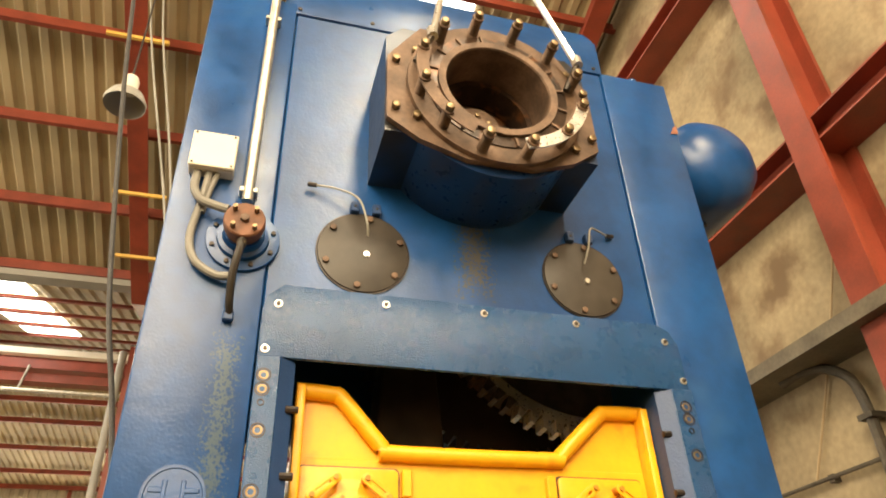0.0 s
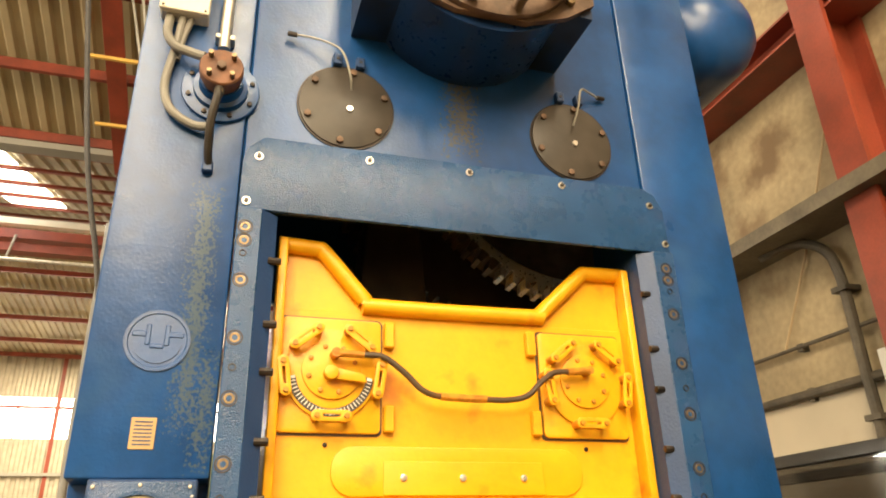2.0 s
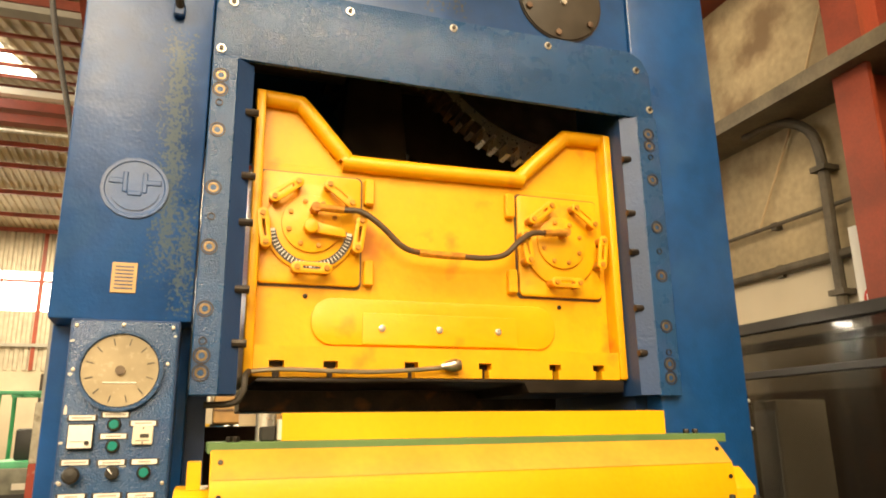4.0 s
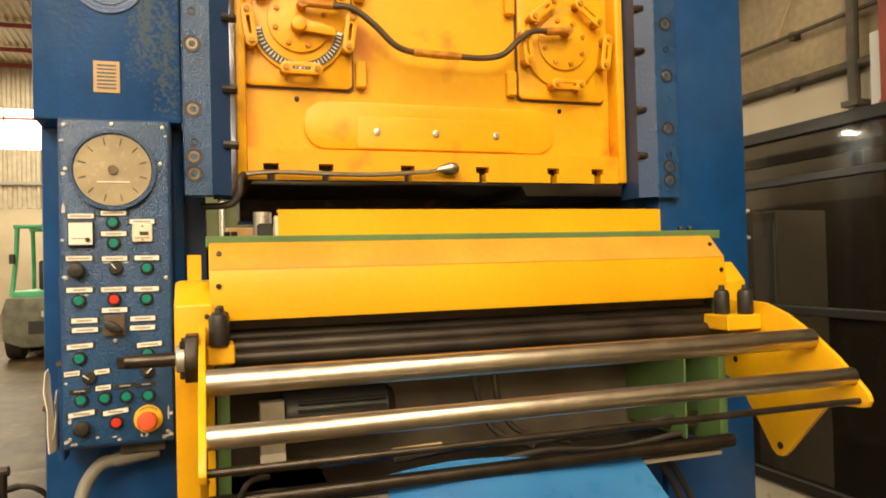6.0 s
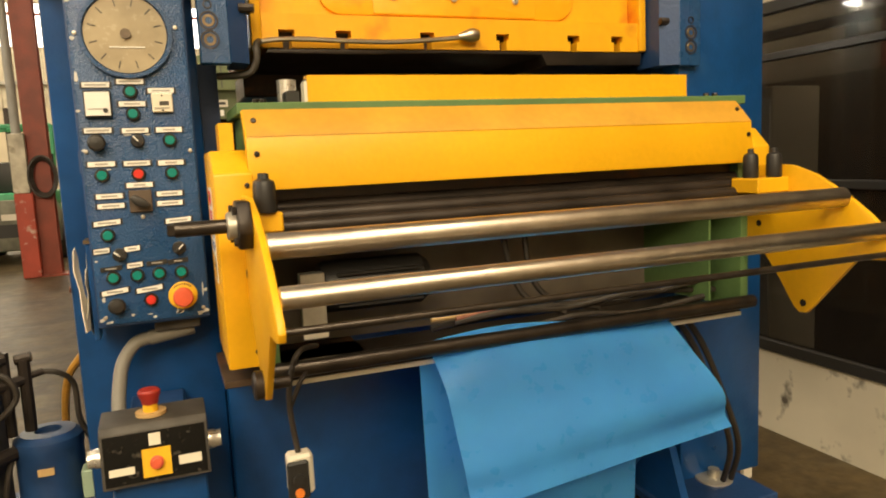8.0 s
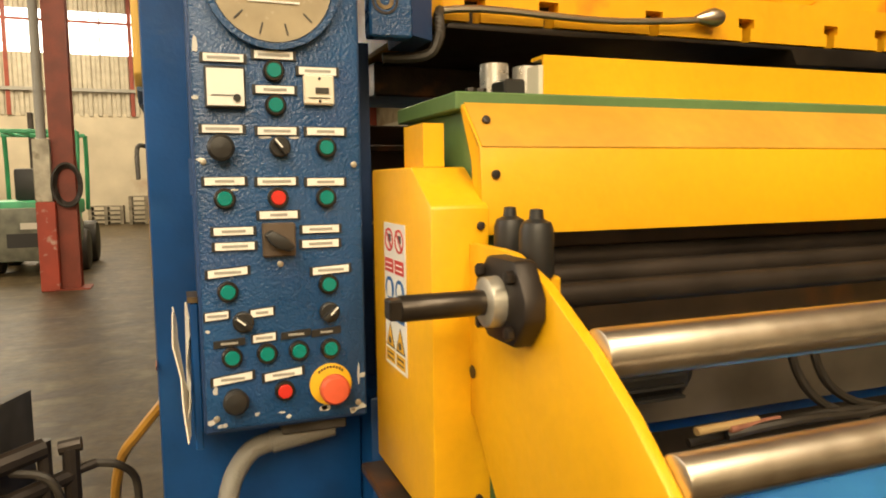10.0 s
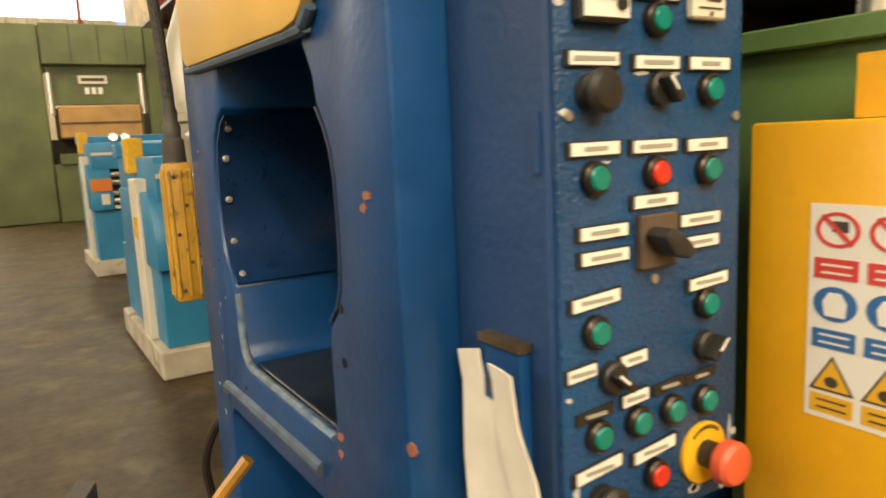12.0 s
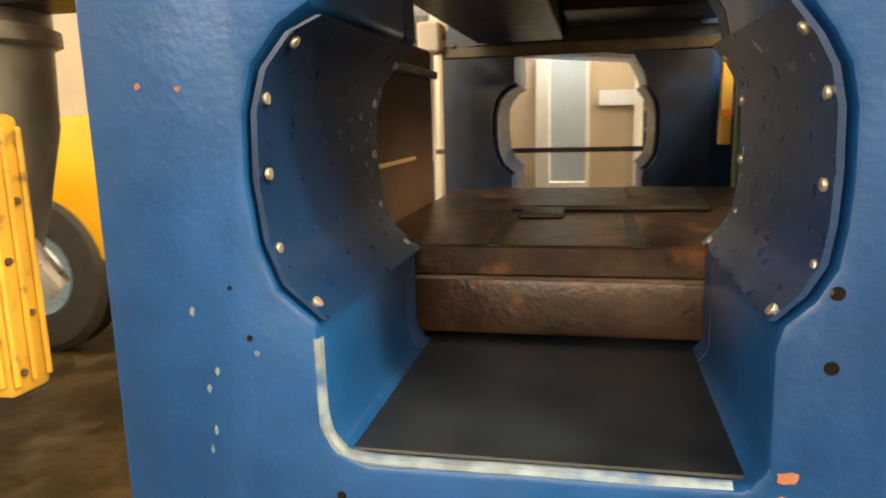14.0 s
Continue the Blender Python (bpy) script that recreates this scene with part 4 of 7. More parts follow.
for k in range(5):
    a = radians(18 + 72 * k)
    bolt(hub, (CX - 0.02 + 0.045 * math.cos(a), 1.78, CZ - 0.02 + 0.045 * math.sin(a)), (0, -1, 0), 0.010, 0.012, BRASSY, "hub_bolt")
for k in range(16):
    a = radians(11 + 22.5 * k)
    d, t = Vector((math.cos(a), 0, math.sin(a))), Vector((-math.sin(a), 0, math.cos(a)))
    c = Vector((CX, 0, CZ))
    q = [c + d * 0.219 + t * 0.004, c + d * 0.256 + t * 0.004, c + d * 0.256 - t * 0.004, c + d * 0.219 - t * 0.004]
    part("lining_rib", prism_bm([(v.x, v.z) for v in q], "y", 1.606, 1.615), RUST, clutch)
for k in range(12):
    a = radians(15 + 30 * k)
    x, z = CX + 0.288 * math.cos(a), CZ + 0.288 * math.sin(a)
    prof = [(0.010, 0.0)]
    for j in range(7):
        prof += [(0.020, 0.004 + j * 0.009), (0.015, 0.0085 + j * 0.009)]
    prof += [(0.010, 0.07)]
    spring = part("spring", lathe_bm((x, 1.622, z), (0, -1, 0), prof, 14), RUST, clutch, "rusty coil spring")
    part("bolt_washer", rod_bm((x, 1.555, z), (x, 1.546, z), 0.021, n=16), RUST, spring)
    part("bolt_head", rod_bm((x, 1.546, z), (x, 1.526, z), 0.015, n=6, bevel=0.002), BRASSY, spring)
for x, z in ((0.33, 3.42), (0.33, 3.64), (1.03, 3.42), (1.03, 3.64), (0.40, 3.39), (0.96, 3.36), (0.40, 3.70), (0.97, 3.72)):
    bolt(clutch, (x, 1.645, z), (0, -1, 0), 0.015, 0.02, BRASSY, "flange_bolt")
arc = [(CX + 0.31 * math.cos(radians(a)), CZ + 0.31 * math.sin(radians(a))) for a in range(281, 350, 6)]
arc += [(CX + 0.268 * math.cos(radians(a)), CZ + 0.268 * math.sin(radians(a))) for a in range(347, 280, -6)]
part("retaining_strap", prism_bm(arc, "y", 1.552, 1.558), CHROME, clutch, "clean bright steel strap")
arc = [(CX + 0.305 * math.cos(radians(a)), CZ + 0.305 * math.sin(radians(a))) for a in range(162, 250, 6)]
arc += [(CX + 0.262 * math.cos(radians(a)), CZ + 0.262 * math.sin(radians(a))) for a in range(246, 161, -6)]
part("retaining_strap", prism_bm(arc, "y", 1.552, 1.558), RUST, clutch, "rusty steel strap")
for x, xt in ((0.44, 0.60), (0.98, 0.72)):
    sl = part("lifting_rod", rod_bm((x, 1.56, 3.70), (xt, 1.62, 4.6), 0.013, n=10), CHROME, clutch, "galvanised lifting rod")
    part("collar", rod_bm((x, 1.555, 3.69), (x, 1.565, 3.735), 0.019, n=8), CHROME, sl)
    part("hook", rod_bm((x, 1.56, 3.70), (x - (0.05 if x < 0.6 else 0.04), 1.60, 3.60), 0.012, n=8), DARK, sl)

# two round inspection hatches
for cx, s in ((0.292, -1), (1.090, 1)):
    cz = 3.045
    hatch = part("inspection_hatch", rod_bm((cx, 1.962, cz), (cx, 1.952, cz), 0.151, n=48, bevel=0.002), HATCH, press, "round dark grey inspection hatch")
    part("hatch_rim", lathe_bm((cx, 1.961, cz), (0, -1, 0), [(0.157, 0.0), (0.157, 0.004), (0.152, 0.004), (0.152, 0.0), (0.157, 0.0)], 48), DARK, hatch)
    for k in range(6):
        a = radians(22 + 60 * k)
        bolt(hatch, (cx + 0.132 * math.cos(a), 1.952, cz + 0.132 * math.sin(a)), (0, -1, 0), 0.012, 0.010, RUST, "hatch_bolt")
    part("sensor_tip", rod_bm((cx + 0.01, 1.952, cz - 0.01), (cx + 0.01, 1.945, cz - 0.01), 0.010, n=12), CHROME, hatch)
    for dx in (-0.035, 0.04):
        br = part("bracket", box_bm(cx + dx - 0.014, cx + dx + 0.014, 1.935, 1.962, 3.195, 3.235, 0.003), BLUEDARK, press)
        part("bracket_hole", rod_bm((cx + dx, 1.9345, 3.215), (cx + dx, 1.932, 3.215), 0.005, n=10), BLACK, br)
    if s < 0:
        wire = [(cx + 0.01, 1.93, cz + 0.05), (cx, 1.90, 3.13), (cx - 0.03, 1.90, 3.22), (cx - 0.10, 1.92, 3.265), (cx - 0.17, 1.935, 3.28)]
    else:
        wire = [(cx - 0.0, 1.93, cz + 0.05), (cx + 0.01, 1.90, 3.15), (cx + 0.03, 1.90, 3.23), (cx + 0.08, 1.93, 3.25), (cx + 0.12, 1.945, 3.245)]
    part("wire", tube_bm(wire, 0.004, 6), GREY, press)
    e = Vector(wire[-1])
    part("wire_end", rod_bm(e, e + Vector((0.03 * s, 0.004, 0.003)), 0.008, n=8), DARK, press)

# valve, junction box and conduit on the left column
valve = part("valve", rod_bm((-0.092, 1.955, 3.030), (-0.092, 1.942, 3.030), 0.113, n=40, bevel=0.003), BLUE, press, "blue flanged air valve with rusty body")
for k in range(8):
    a = radians(20 + 45 * k)
    bolt(valve, (-0.092 + 0.096 * math.cos(a), 1.942, 3.030 + 0.096 * math.sin(a)), (0, -1, 0), 0.008, 0.008, DARK, "flange_bolt")
part("valve_neck", lathe_bm((-0.092, 1.942, 3.030), (0, -1, 0), [(0.080, 0.0), (0.078, 0.018), (0.064, 0.022), (0.060, 0.05)], 32), BLUE, valve)
body_v = part("valve_body", lathe_bm((-0.092, 1.892, 3.032), (0, -1, 0), [(0.055, 0.0), (0.055, 0.022), (0.062, 0.026), (0.062, 0.055), (0.058, 0.06), (0.001, 0.06)], 32), RUSTRED, valve, "rusty red valve body")
for k in range(4):
    a = radians(45 + 90 * k)
    bolt(body_v, (-0.092 + 0.045 * math.cos(a), 1.832, 3.032 + 0.045 * math.sin(a)), (0, -1, 0), 0.008, 0.022, BRASSY, "valve_bolt")
bolt(body_v, (-0.092, 1.832, 3.032), (0, -1, 0), 0.014, 0.014, RUST, "valve_plug")
part("valve_hose", tube_bm([(-0.092, 1.85, 2.97), (-0.095, 1.84, 2.93), (-0.105, 1.86, 2.86), (-0.105, 1.91, 2.79), (-0.10, 1.945, 2.76)], 0.012, 8), HOSE, valve)
part("hose_fitting", rod_bm((-0.092, 1.86, 2.99), (-0.092, 1.845, 2.945), 0.014, n=8), BRASSY, valve)
part("hose_socket", box_bm(-0.118, -0.088, 1.93, 1.955, 2.74, 2.775, 0.004), BLUEDARK, valve)
jb = part("junction_box", box_bm(-0.292, -0.152, 1.905, 1.955, 3.262, 3.405, 0.004), WHITEBOX, press, "white electrical junction box")
part("lid", box_bm(-0.294, -0.150, 1.893, 1.905, 3.262, 3.407, 0.003), WHITEBOX, jb)
for x in (-0.283, -0.161):
    for z in (3.272, 3.397):
        bolt(jb, (x, 1.893, z), (0, -1, 0), 0.004, 0.003, DARK, "lid_screw", False)
for pts, r in (([(-0.262, 1.93, 3.262), (-0.262, 1.92, 3.19), (-0.235, 1.91, 3.14), (-0.185, 1.90, 3.115), (-0.145, 1.89, 3.10)], 0.014),
               ([(-0.225, 1.93, 3.262), (-0.235, 1.935, 3.15), (-0.25, 1.94, 3.02), (-0.225, 1.93, 2.93), (-0.16, 1.93, 2.885), (-0.11, 1.92, 2.88)], 0.013),
               ([(-0.20, 1.93, 3.262), (-0.215, 1.935, 3.20), (-0.228, 1.94, 3.11)], 0.010)):
    part("flexible_conduit", tube_bm(pts, r, 10), CONDUIT, jb, "grey flexible conduit")
pipe = part("air_pipe", rod_bm((-0.096, 1.925, 3.165), (-0.096, 1.925, 4.23), 0.018, n=20), GALV, press, "galvanised air pipe")
for z in (3.20, 4.05):
    part("pipe_clip", box_bm(-0.125, -0.067, 1.915, 1.955, z, z + 0.018, 0.002), GALV, pipe)
part("pipe_cap", rod_bm((-0.096, 1.925, 4.20), (-0.05, 1.925, 4.30), 0.014, n=10), GALV, pipe)

# embossed round emblem, rating plate and chipped paint
emb = part("emblem", lathe_bm((-0.172, 1.956, 2.243), (0, -1, 0), [(0.080, 0.0), (0.080, 0.006), (0.072, 0.006), (0.070, 0.003), (0.001, 0.003)], 48), BLUE, press, "embossed round emblem painted over in blue")
arc = [(-0.172 + 0.060 * math.cos(radians(a)), 2.243 + 0.060 * math.sin(radians(a))) for a in range(190, 351, 10)]
arc += [(-0.172 + 0.044 * math.cos(radians(a)), 2.243 + 0.044 * math.sin(radians(a))) for a in range(350, 189, -10)]
part("emblem_arc", prism_bm(arc, "y", 1.950, 1.957), BLUE, emb)
for x0, x1, z0, z1 in ((-0.235, -0.20, 2.252, 2.266), (-0.147, -0.110, 2.252, 2.266), (-0.202, -0.190, 2.23, 2.285), (-0.156, -0.144, 2.23, 2.285), (-0.19, -0.156, 2.222, 2.234)):
    part("emblem_bar", box_bm(x0, x1, 1.950, 1.957, z0, z1, 0.002), BLUE, emb)
rp = part("rating_plate", box_bm(-0.206, -0.148, 1.952, 1.956, 1.972, 2.048, 0.001), BRASSPLATE, press, "yellowed rating plate with unreadable rows")
for k in range(7):
    part("text_row", box_bm(-0.198, -0.156, 1.951, 1.9525, 2.036 - k * 0.009, 2.039 - k * 0.009), BLUEDARK, rp)

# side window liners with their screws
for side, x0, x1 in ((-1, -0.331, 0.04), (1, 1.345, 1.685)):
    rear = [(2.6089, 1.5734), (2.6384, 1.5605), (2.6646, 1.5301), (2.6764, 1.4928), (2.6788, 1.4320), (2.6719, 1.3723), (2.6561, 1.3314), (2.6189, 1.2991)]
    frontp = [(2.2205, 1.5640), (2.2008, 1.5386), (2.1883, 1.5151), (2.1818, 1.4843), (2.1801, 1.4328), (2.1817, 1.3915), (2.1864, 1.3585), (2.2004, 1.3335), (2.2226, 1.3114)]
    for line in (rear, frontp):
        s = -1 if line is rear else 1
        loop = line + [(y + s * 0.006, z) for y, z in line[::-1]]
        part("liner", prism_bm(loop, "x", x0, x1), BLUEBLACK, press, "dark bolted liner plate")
    ys = ((2.6704, 1.5043), (2.6727, 1.4352), (2.6677, 1.3641), (2.6313, 1.3112), (2.6383, 1.5543))
    yf = ((2.1880, 1.4945), (2.1861, 1.4224), (2.1884, 1.3553), (2.2196, 1.3166), (2.2091, 1.5456))
    for y, z in ys + yf:
        dy = -1 if y > 2.4 else 1
        ax = (0, dy, 0) if 1.34 < z < 1.54 else (0, dy * 0.75, -0.6 if z > 1.5 else 0.6)
        for x in ((-0.318, 0.015) if side < 0 else (1.36, 1.67)):
            bolt(press, (x, y + dy * 0.002, z), ax, 0.0058, 0.0045, GALV, "liner_screw", False)
# worn edge whose pale colour also paints its soft highlight
part("worn_sill_highlight", tube_bm([(-0.327, 2.6279, 1.2804), (-0.327, 2.6260, 1.2031), (-0.326, 2.6133, 1.1703), (-0.325, 2.5805, 1.1565), (-0.325, 2.4170, 1.1564), (-0.325, 2.2484, 1.1553)], 0.0075, 10), WORN, press, "worn rounded edge of the side window with a painted pale highlight")
part("ledge", tube_bm([(-0.332, 2.7349, 1.0805), (-0.334, 2.7125, 1.0933), (-0.334, 2.5185, 1.0999), (-0.334, 2.2733, 1.1064)], 0.011, 10), WORNBLUE, press)
part("sill_floor", box_bm(-0.316, 0.300, 2.226, 2.615, 1.150, 1.1635, 0.002), SILLDARK, press, "oily dark window floor")
for y, z, r in ((2.1790, 1.3370, 0.0075), (2.1793, 1.2741, 0.0075), (2.6923, 1.2792, 0.004), (2.7092, 1.3284, 0.003), (2.6076, 1.1220, 0.006)):
    part("tapped_hole", rod_bm((-0.3352, y, z), (-0.3358, y, z), r * 0.8, n=14), GLOSSBLACK, press)
chips = ((2.0275, 1.2253, 0.010, 0.009, 1), (2.2067, 1.1746, 0.010, 0.007, 1), (2.2095, 1.1519, 0.008, 0.006, 1), (2.0917, 1.4694, 0.010, 0.006, 1), (2.1038, 1.4558, 0.006, 0.006, 1), (2.7508, 1.3039, 0.003, 0.006, 0), (2.6860, 1.2638, 0.003, 0.004, 0), (2.7296, 1.2435, 0.0025, 0.005, 0), (2.7397, 1.2258, 0.0025, 0.005, 0), (2.7361, 1.1815, 0.002, 0.006, 0), (2.7420, 1.1618, 0.002, 0.005, 0), (2.7941, 1.0774, 0.006, 0.006, 0), (2.7860, 1.5187, 0.003, 0.004, 1), (2.7451, 1.5153, 0.003, 0.003, 1), (2.7649, 1.0305, 0.006, 0.008, 0))
for y, z, ry, rz, red in chips:
    pts = [(y + ry * random.uniform(0.6, 1.1) * math.cos(a), z + rz * random.uniform(0.6, 1.1) * math.sin(a)) for a in [i * math.pi / 5 for i in range(10)]]
    part("paint_chip", prism_bm(pts, "x", -0.3362, -0.3346), PRIMER if red else WORN, press)
part("paint_chip", prism_bm([(1.64, 3.86), (1.68, 3.87), (1.68, 3.92), (1.66, 3.90)], "y", 1.952, 1.956), PRIMER, press)
guard_line = [(2.19, 1.672), (2.215, 1.656), (2.26, 1.651), (2.735, 1.661), (2.755, 1.672), (2.765, 1.70)]
part("side_guard", prism_bm(guard_line + [(2.765, 2.4), (2.17, 2.4), (2.17, 1.69)], "x", -0.352, -0.337, bevel=0.003), YELLOWPALE, press, "pale yellow side guard sheet")
part("guard_edge", tube_bm([(-0.342, y, z - 0.004) for y, z in guard_line], 0.008, 8, 4), WORNBLUE, press, "worn grey edge under the guard sheet")

# bed, bolster and feet
part("bed", prism_bm([(-0.010, 0.62), (-0.010, 1.148), (1.350, 1.148), (1.350, 0.62), (1.20, 0.50), (1.05, 0.46), (0.30, 0.46), (0.12, 0.50)], "y", 1.975, 2.80, bevel=0.006), BLUE, press)
bol = part("bolster", box_bm(0.044, 1.30, 1.96, 2.632, 1.170, 1.255, 0.010, 2), RUSTDARK, press, "oily rust-brown bolster")
part("bolster_step", box_bm(0.046, 0.86, 1.965, 2.630, 1.257, 1.303, 0.004), RUSTDARK, bol)
part("bolster_seam", box_bm(0.0425, 0.80, 1.97, 2.628, 1.2530, 1.2580), RUST, bol)
part("rear_ledge", box_bm(0.05, 1.28, 2.66, 2.80, 1.16, 1.258, 0.004), RUSTDARK, bol)
for y in (2.05, 2.30, 2.50):
    part("t_slot", box_bm(0.045, 0.84, y, y + 0.018, 1.3015, 1.3040), BLACK, bol)
for x0, x1, y0, y1, h in ((0.40, 0.74, 2.16, 2.52, 0.010), (0.52, 0.70, 2.22, 2.30, 0.016), (0.30, 0.42, 2.42, 2.50, 0.008)):
    part("die_shim", box_bm(x0, x1, y0, y1, 1.3045, 1.3045 + h, 0.003), DARK, bol)
part("cross_bar", box_bm(1.02, 1.05, 2.04, 2.78, 1.640, 1.672, 0.003), GEARSTEEL, press)
# white upright stands in for the daylight slit beside the rear guard
part("sensor_post", box_bm(1.050, 1.075, 2.815, 2.835, 1.36, 1.66, 0.003), WHITEBOX, press, "white upright standing in for a slit of daylight")
part("sensor_head", box_bm(0.965, 1.065, 2.775, 2.835, 1.655, 1.735, 0.006), WHITEBOX, press)
part("sensor_screw", rod_bm((1.02, 2.775, 1.70), (1.02, 2.768, 1.70), 0.010, n=10), DARK, press)
part("sensor_bar", box_bm(1.0, 1.16, 2.74, 2.752, 1.668, 1.676), RUST, press)
part("sensor_post", box_bm(0.90, 0.925, 2.045, 2.072, 1.40, 1.66, 0.003), YELLOWPALE, press)
part("orange_knob", rod_bm((0.90, 2.058, 1.475), (0.885, 2.058, 1.475), 0.012, n=12), ORANGE, press)
for x0, x1 in ((1.20, 1.56), (-0.30, 0.06)):
    foot = part("foot", prism_bm([(1.77, 0.42), (1.84, 0.60), (2.05, 0.66), (2.05, 0.42)], "x", x0 + 0.015, x0 + 0.040), BLUE, press)
    part("gusset", prism_bm([(1.98, 0.42), (2.00, 0.47), (2.03, 0.60), (2.05, 0.62), (2.05, 0.42)], "x", x1 - 0.03, x1 - 0.01), BLUE, foot)
    part("foot_plate", box_bm(x0, x1, 1.76, 2.06, 0.392, 0.420, 0.003), BLUEDARK, foot)
    part("foot_edge", box_bm(x0 + 0.005, x1 - 0.005, 1.752, 1.762, 0.384, 0.398), YELLOWPALE, foot)
    part("level_disc", lathe_bm((x0 + 0.255, 1.92, 0.420), (0, 0, 1), [(0.058, 0.0), (0.058, 0.006), (0.050, 0.010), (0.018, 0.011), (0.018, 0.035), (0.001, 0.036)], 24), GALV, foot)
    for x in (x0 + 0.05, x1 - 0.05):
        for y in (1.81, 2.0):
            prof = [(0.02, 0.0)]
            for j in range(6):
                prof += [(0.042, 0.010 + j * 0.022), (0.030, 0.021 + j * 0.022)]
            part("damper_spring", lathe_bm((x, y, 0.246), (0, 0, 1), prof + [(0.02, 0.146)], 16), DARK, foot)
    part("base_board", box_bm(x0 - 0.05, x1 + 0.18, 1.74, 2.06, FLOOR, 0.246, 0.003), YELLOWPALE, foot)
    for x in (x0 + 0.12, x1 - 0.12, x1 + 0.12):
        part("tie_bolt", rod_bm((x, 1.775, 0.24), (x, 1.775, 0.33), 0.008, n=8), STEEL, foot)
part("base_block", box_bm(-0.30, 1.64, 2.07, 2.80, FLOOR, 0.40, 0.01), DARK, press)
# ---- things standing round the hall ----
# hydraulic power unit beside the press
hu = thing("hydraulic_unit", (-0.55, 2.4, FLOOR), "small dark hydraulic power unit with a blue motor and hoses", "power unit")
part("panel", prism_bm([(-0.72, 2.18), (-0.70, 2.16), (-0.585, 2.44), (-0.605, 2.46)], "z", 0.45, 1.10), BOXGREY, hu, "dark upright mounting panel")
part("panel_edge", prism_bm([(-0.735, 2.165), (-0.72, 2.15), (-0.70, 2.16), (-0.715, 2.175)], "z", 0.25, 1.06), BLUEDARK, hu)
part("tank", box_bm(-0.78, -0.36, 2.25, 2.75, FLOOR, 0.48, 0.01), BLUEDARK, hu)
part("motor", lathe_bm((-0.478, 2.40, 0.48), (0, 0, 1), [(0.09, 0.0), (0.092, 0.02), (0.086, 0.03), (0.086, 0.25), (0.09, 0.26), (0.088, 0.285), (0.07, 0.30), (0.035, 0.302), (0.033, 0.29), (0.001, 0.29)], 32), MOTORBLUE, hu, "blue electric motor")
part("motor_plate", box_bm(-0.50, -0.46, 2.311, 2.315, 0.68, 0.70), BRASSPLATE, hu)
part("relay", box_bm(-0.675, -0.635, 2.18, 2.24, 0.93, 1.01, 0.004), PALEGREEN, hu, "pale green relay")
part("relay_base", box_bm(-0.675, -0.635, 2.18, 2.24, 0.86, 0.93, 0.004), BLUEDARK, hu)
part("terminal_box", box_bm(-0.395, -0.365, 2.30, 2.36, 0.60, 0.68, 0.004), PALEGREEN, hu)
for a, b, r in (((-0.64, 2.28, 1.00), (-0.55, 2.33, 1.015), 0.02), ((-0.55, 2.33, 1.03), (-0.55, 2.33, 0.80), 0.013), ((-0.51, 2.36, 1.00), (-0.51, 2.36, 0.80), 0.016), ((-0.63, 2.28, 0.93), (-0.51, 2.36, 0.945), 0.016), ((-0.53, 2.36, 1.0), (-0.49, 2.36, 1.005), 0.014), ((-0.51, 2.36, 0.95), (-0.47, 2.38, 0.955), 0.010), ((-0.62, 2.3, 0.74), (-0.55, 2.36, 0.745), 0.02)):
    part("pipework", rod_bm(a, b, r, n=10), DARK, hu, "dark valve pipework")
for pts in ([(-0.60, 2.30, 0.985), (-0.54, 2.28, 0.975), (-0.52, 2.28, 0.92), (-0.56, 2.28, 0.87), (-0.62, 2.30, 0.83)],
            [(-0.47, 2.38, 0.955), (-0.43, 2.38, 0.945), (-0.40, 2.40, 0.90), (-0.395, 2.40, 0.80), (-0.37, 2.42, 0.72)],
            [(-0.72, 2.16, 0.97), (-0.745, 2.15, 0.94), (-0.73, 2.16, 0.90)], [(-0.56, 2.35, 0.74), (-0.58, 2.34, 0.66), (-0.60, 2.33, 0.5)]):
    part("hose", tube_bm(pts, 0.008, 8), HOSE, hu, "black hydraulic hose")
part("white_cable", tube_bm([(-0.655, 2.19, 0.86), (-0.645, 2.17, 0.75), (-0.63, 2.16, 0.6), (-0.62, 2.2, 0.48)], 0.007, 8), WHITEBOX, hu)
part("amber_hose", tube_bm([(-0.345, 2.6, 1.0), (-0.40, 2.62, 0.93), (-0.45, 2.65, 0.85), (-0.47, 2.66, 0.7), (-0.47, 2.66, 0.48)], 0.012, 8), AMBER, hu, "amber clear hose")

# crane pendant hanging behind the press
pc = thing("crane_pendant", (-0.36, 2.93, 1.25), "worn yellow crane pendant control on a braided black cable", "pendant control")
body_p = part("casing", box_bm(-0.392, -0.338, 2.905, 2.952, 1.25, 1.535, 0.008, 2), PENDANT, pc, "chipped yellow pendant casing")
for x in (-0.390, -0.368, -0.348):
    part("rib", box_bm(x, x + 0.007, 2.900, 2.906, 1.262, 1.522, 0.002), PENDANT, body_p)
for y in (2.912, 2.935):
    part("rib", box_bm(-0.396, -0.391, y, y + 0.010, 1.262, 1.522, 0.002), PENDANT, body_p)
for k in range(5):
    bolt(body_p, (-0.377 + 0.02 * (k % 2), 2.904, 1.275 + k * 0.058), (0, -1, 0), 0.004, 0.003, BROWNDARK, "casing_screw", False)
part("strain_relief", lathe_bm((-0.365, 2.935, 1.53), (0, 0, 1), [(0.024, 0.0), (0.022, 0.05), (0.017, 0.055), (0.019, 0.075), (0.014, 0.085), (0.015, 0.105), (0.012, 0.115), (0.011, 0.16)], 16), BOXGREY, pc)
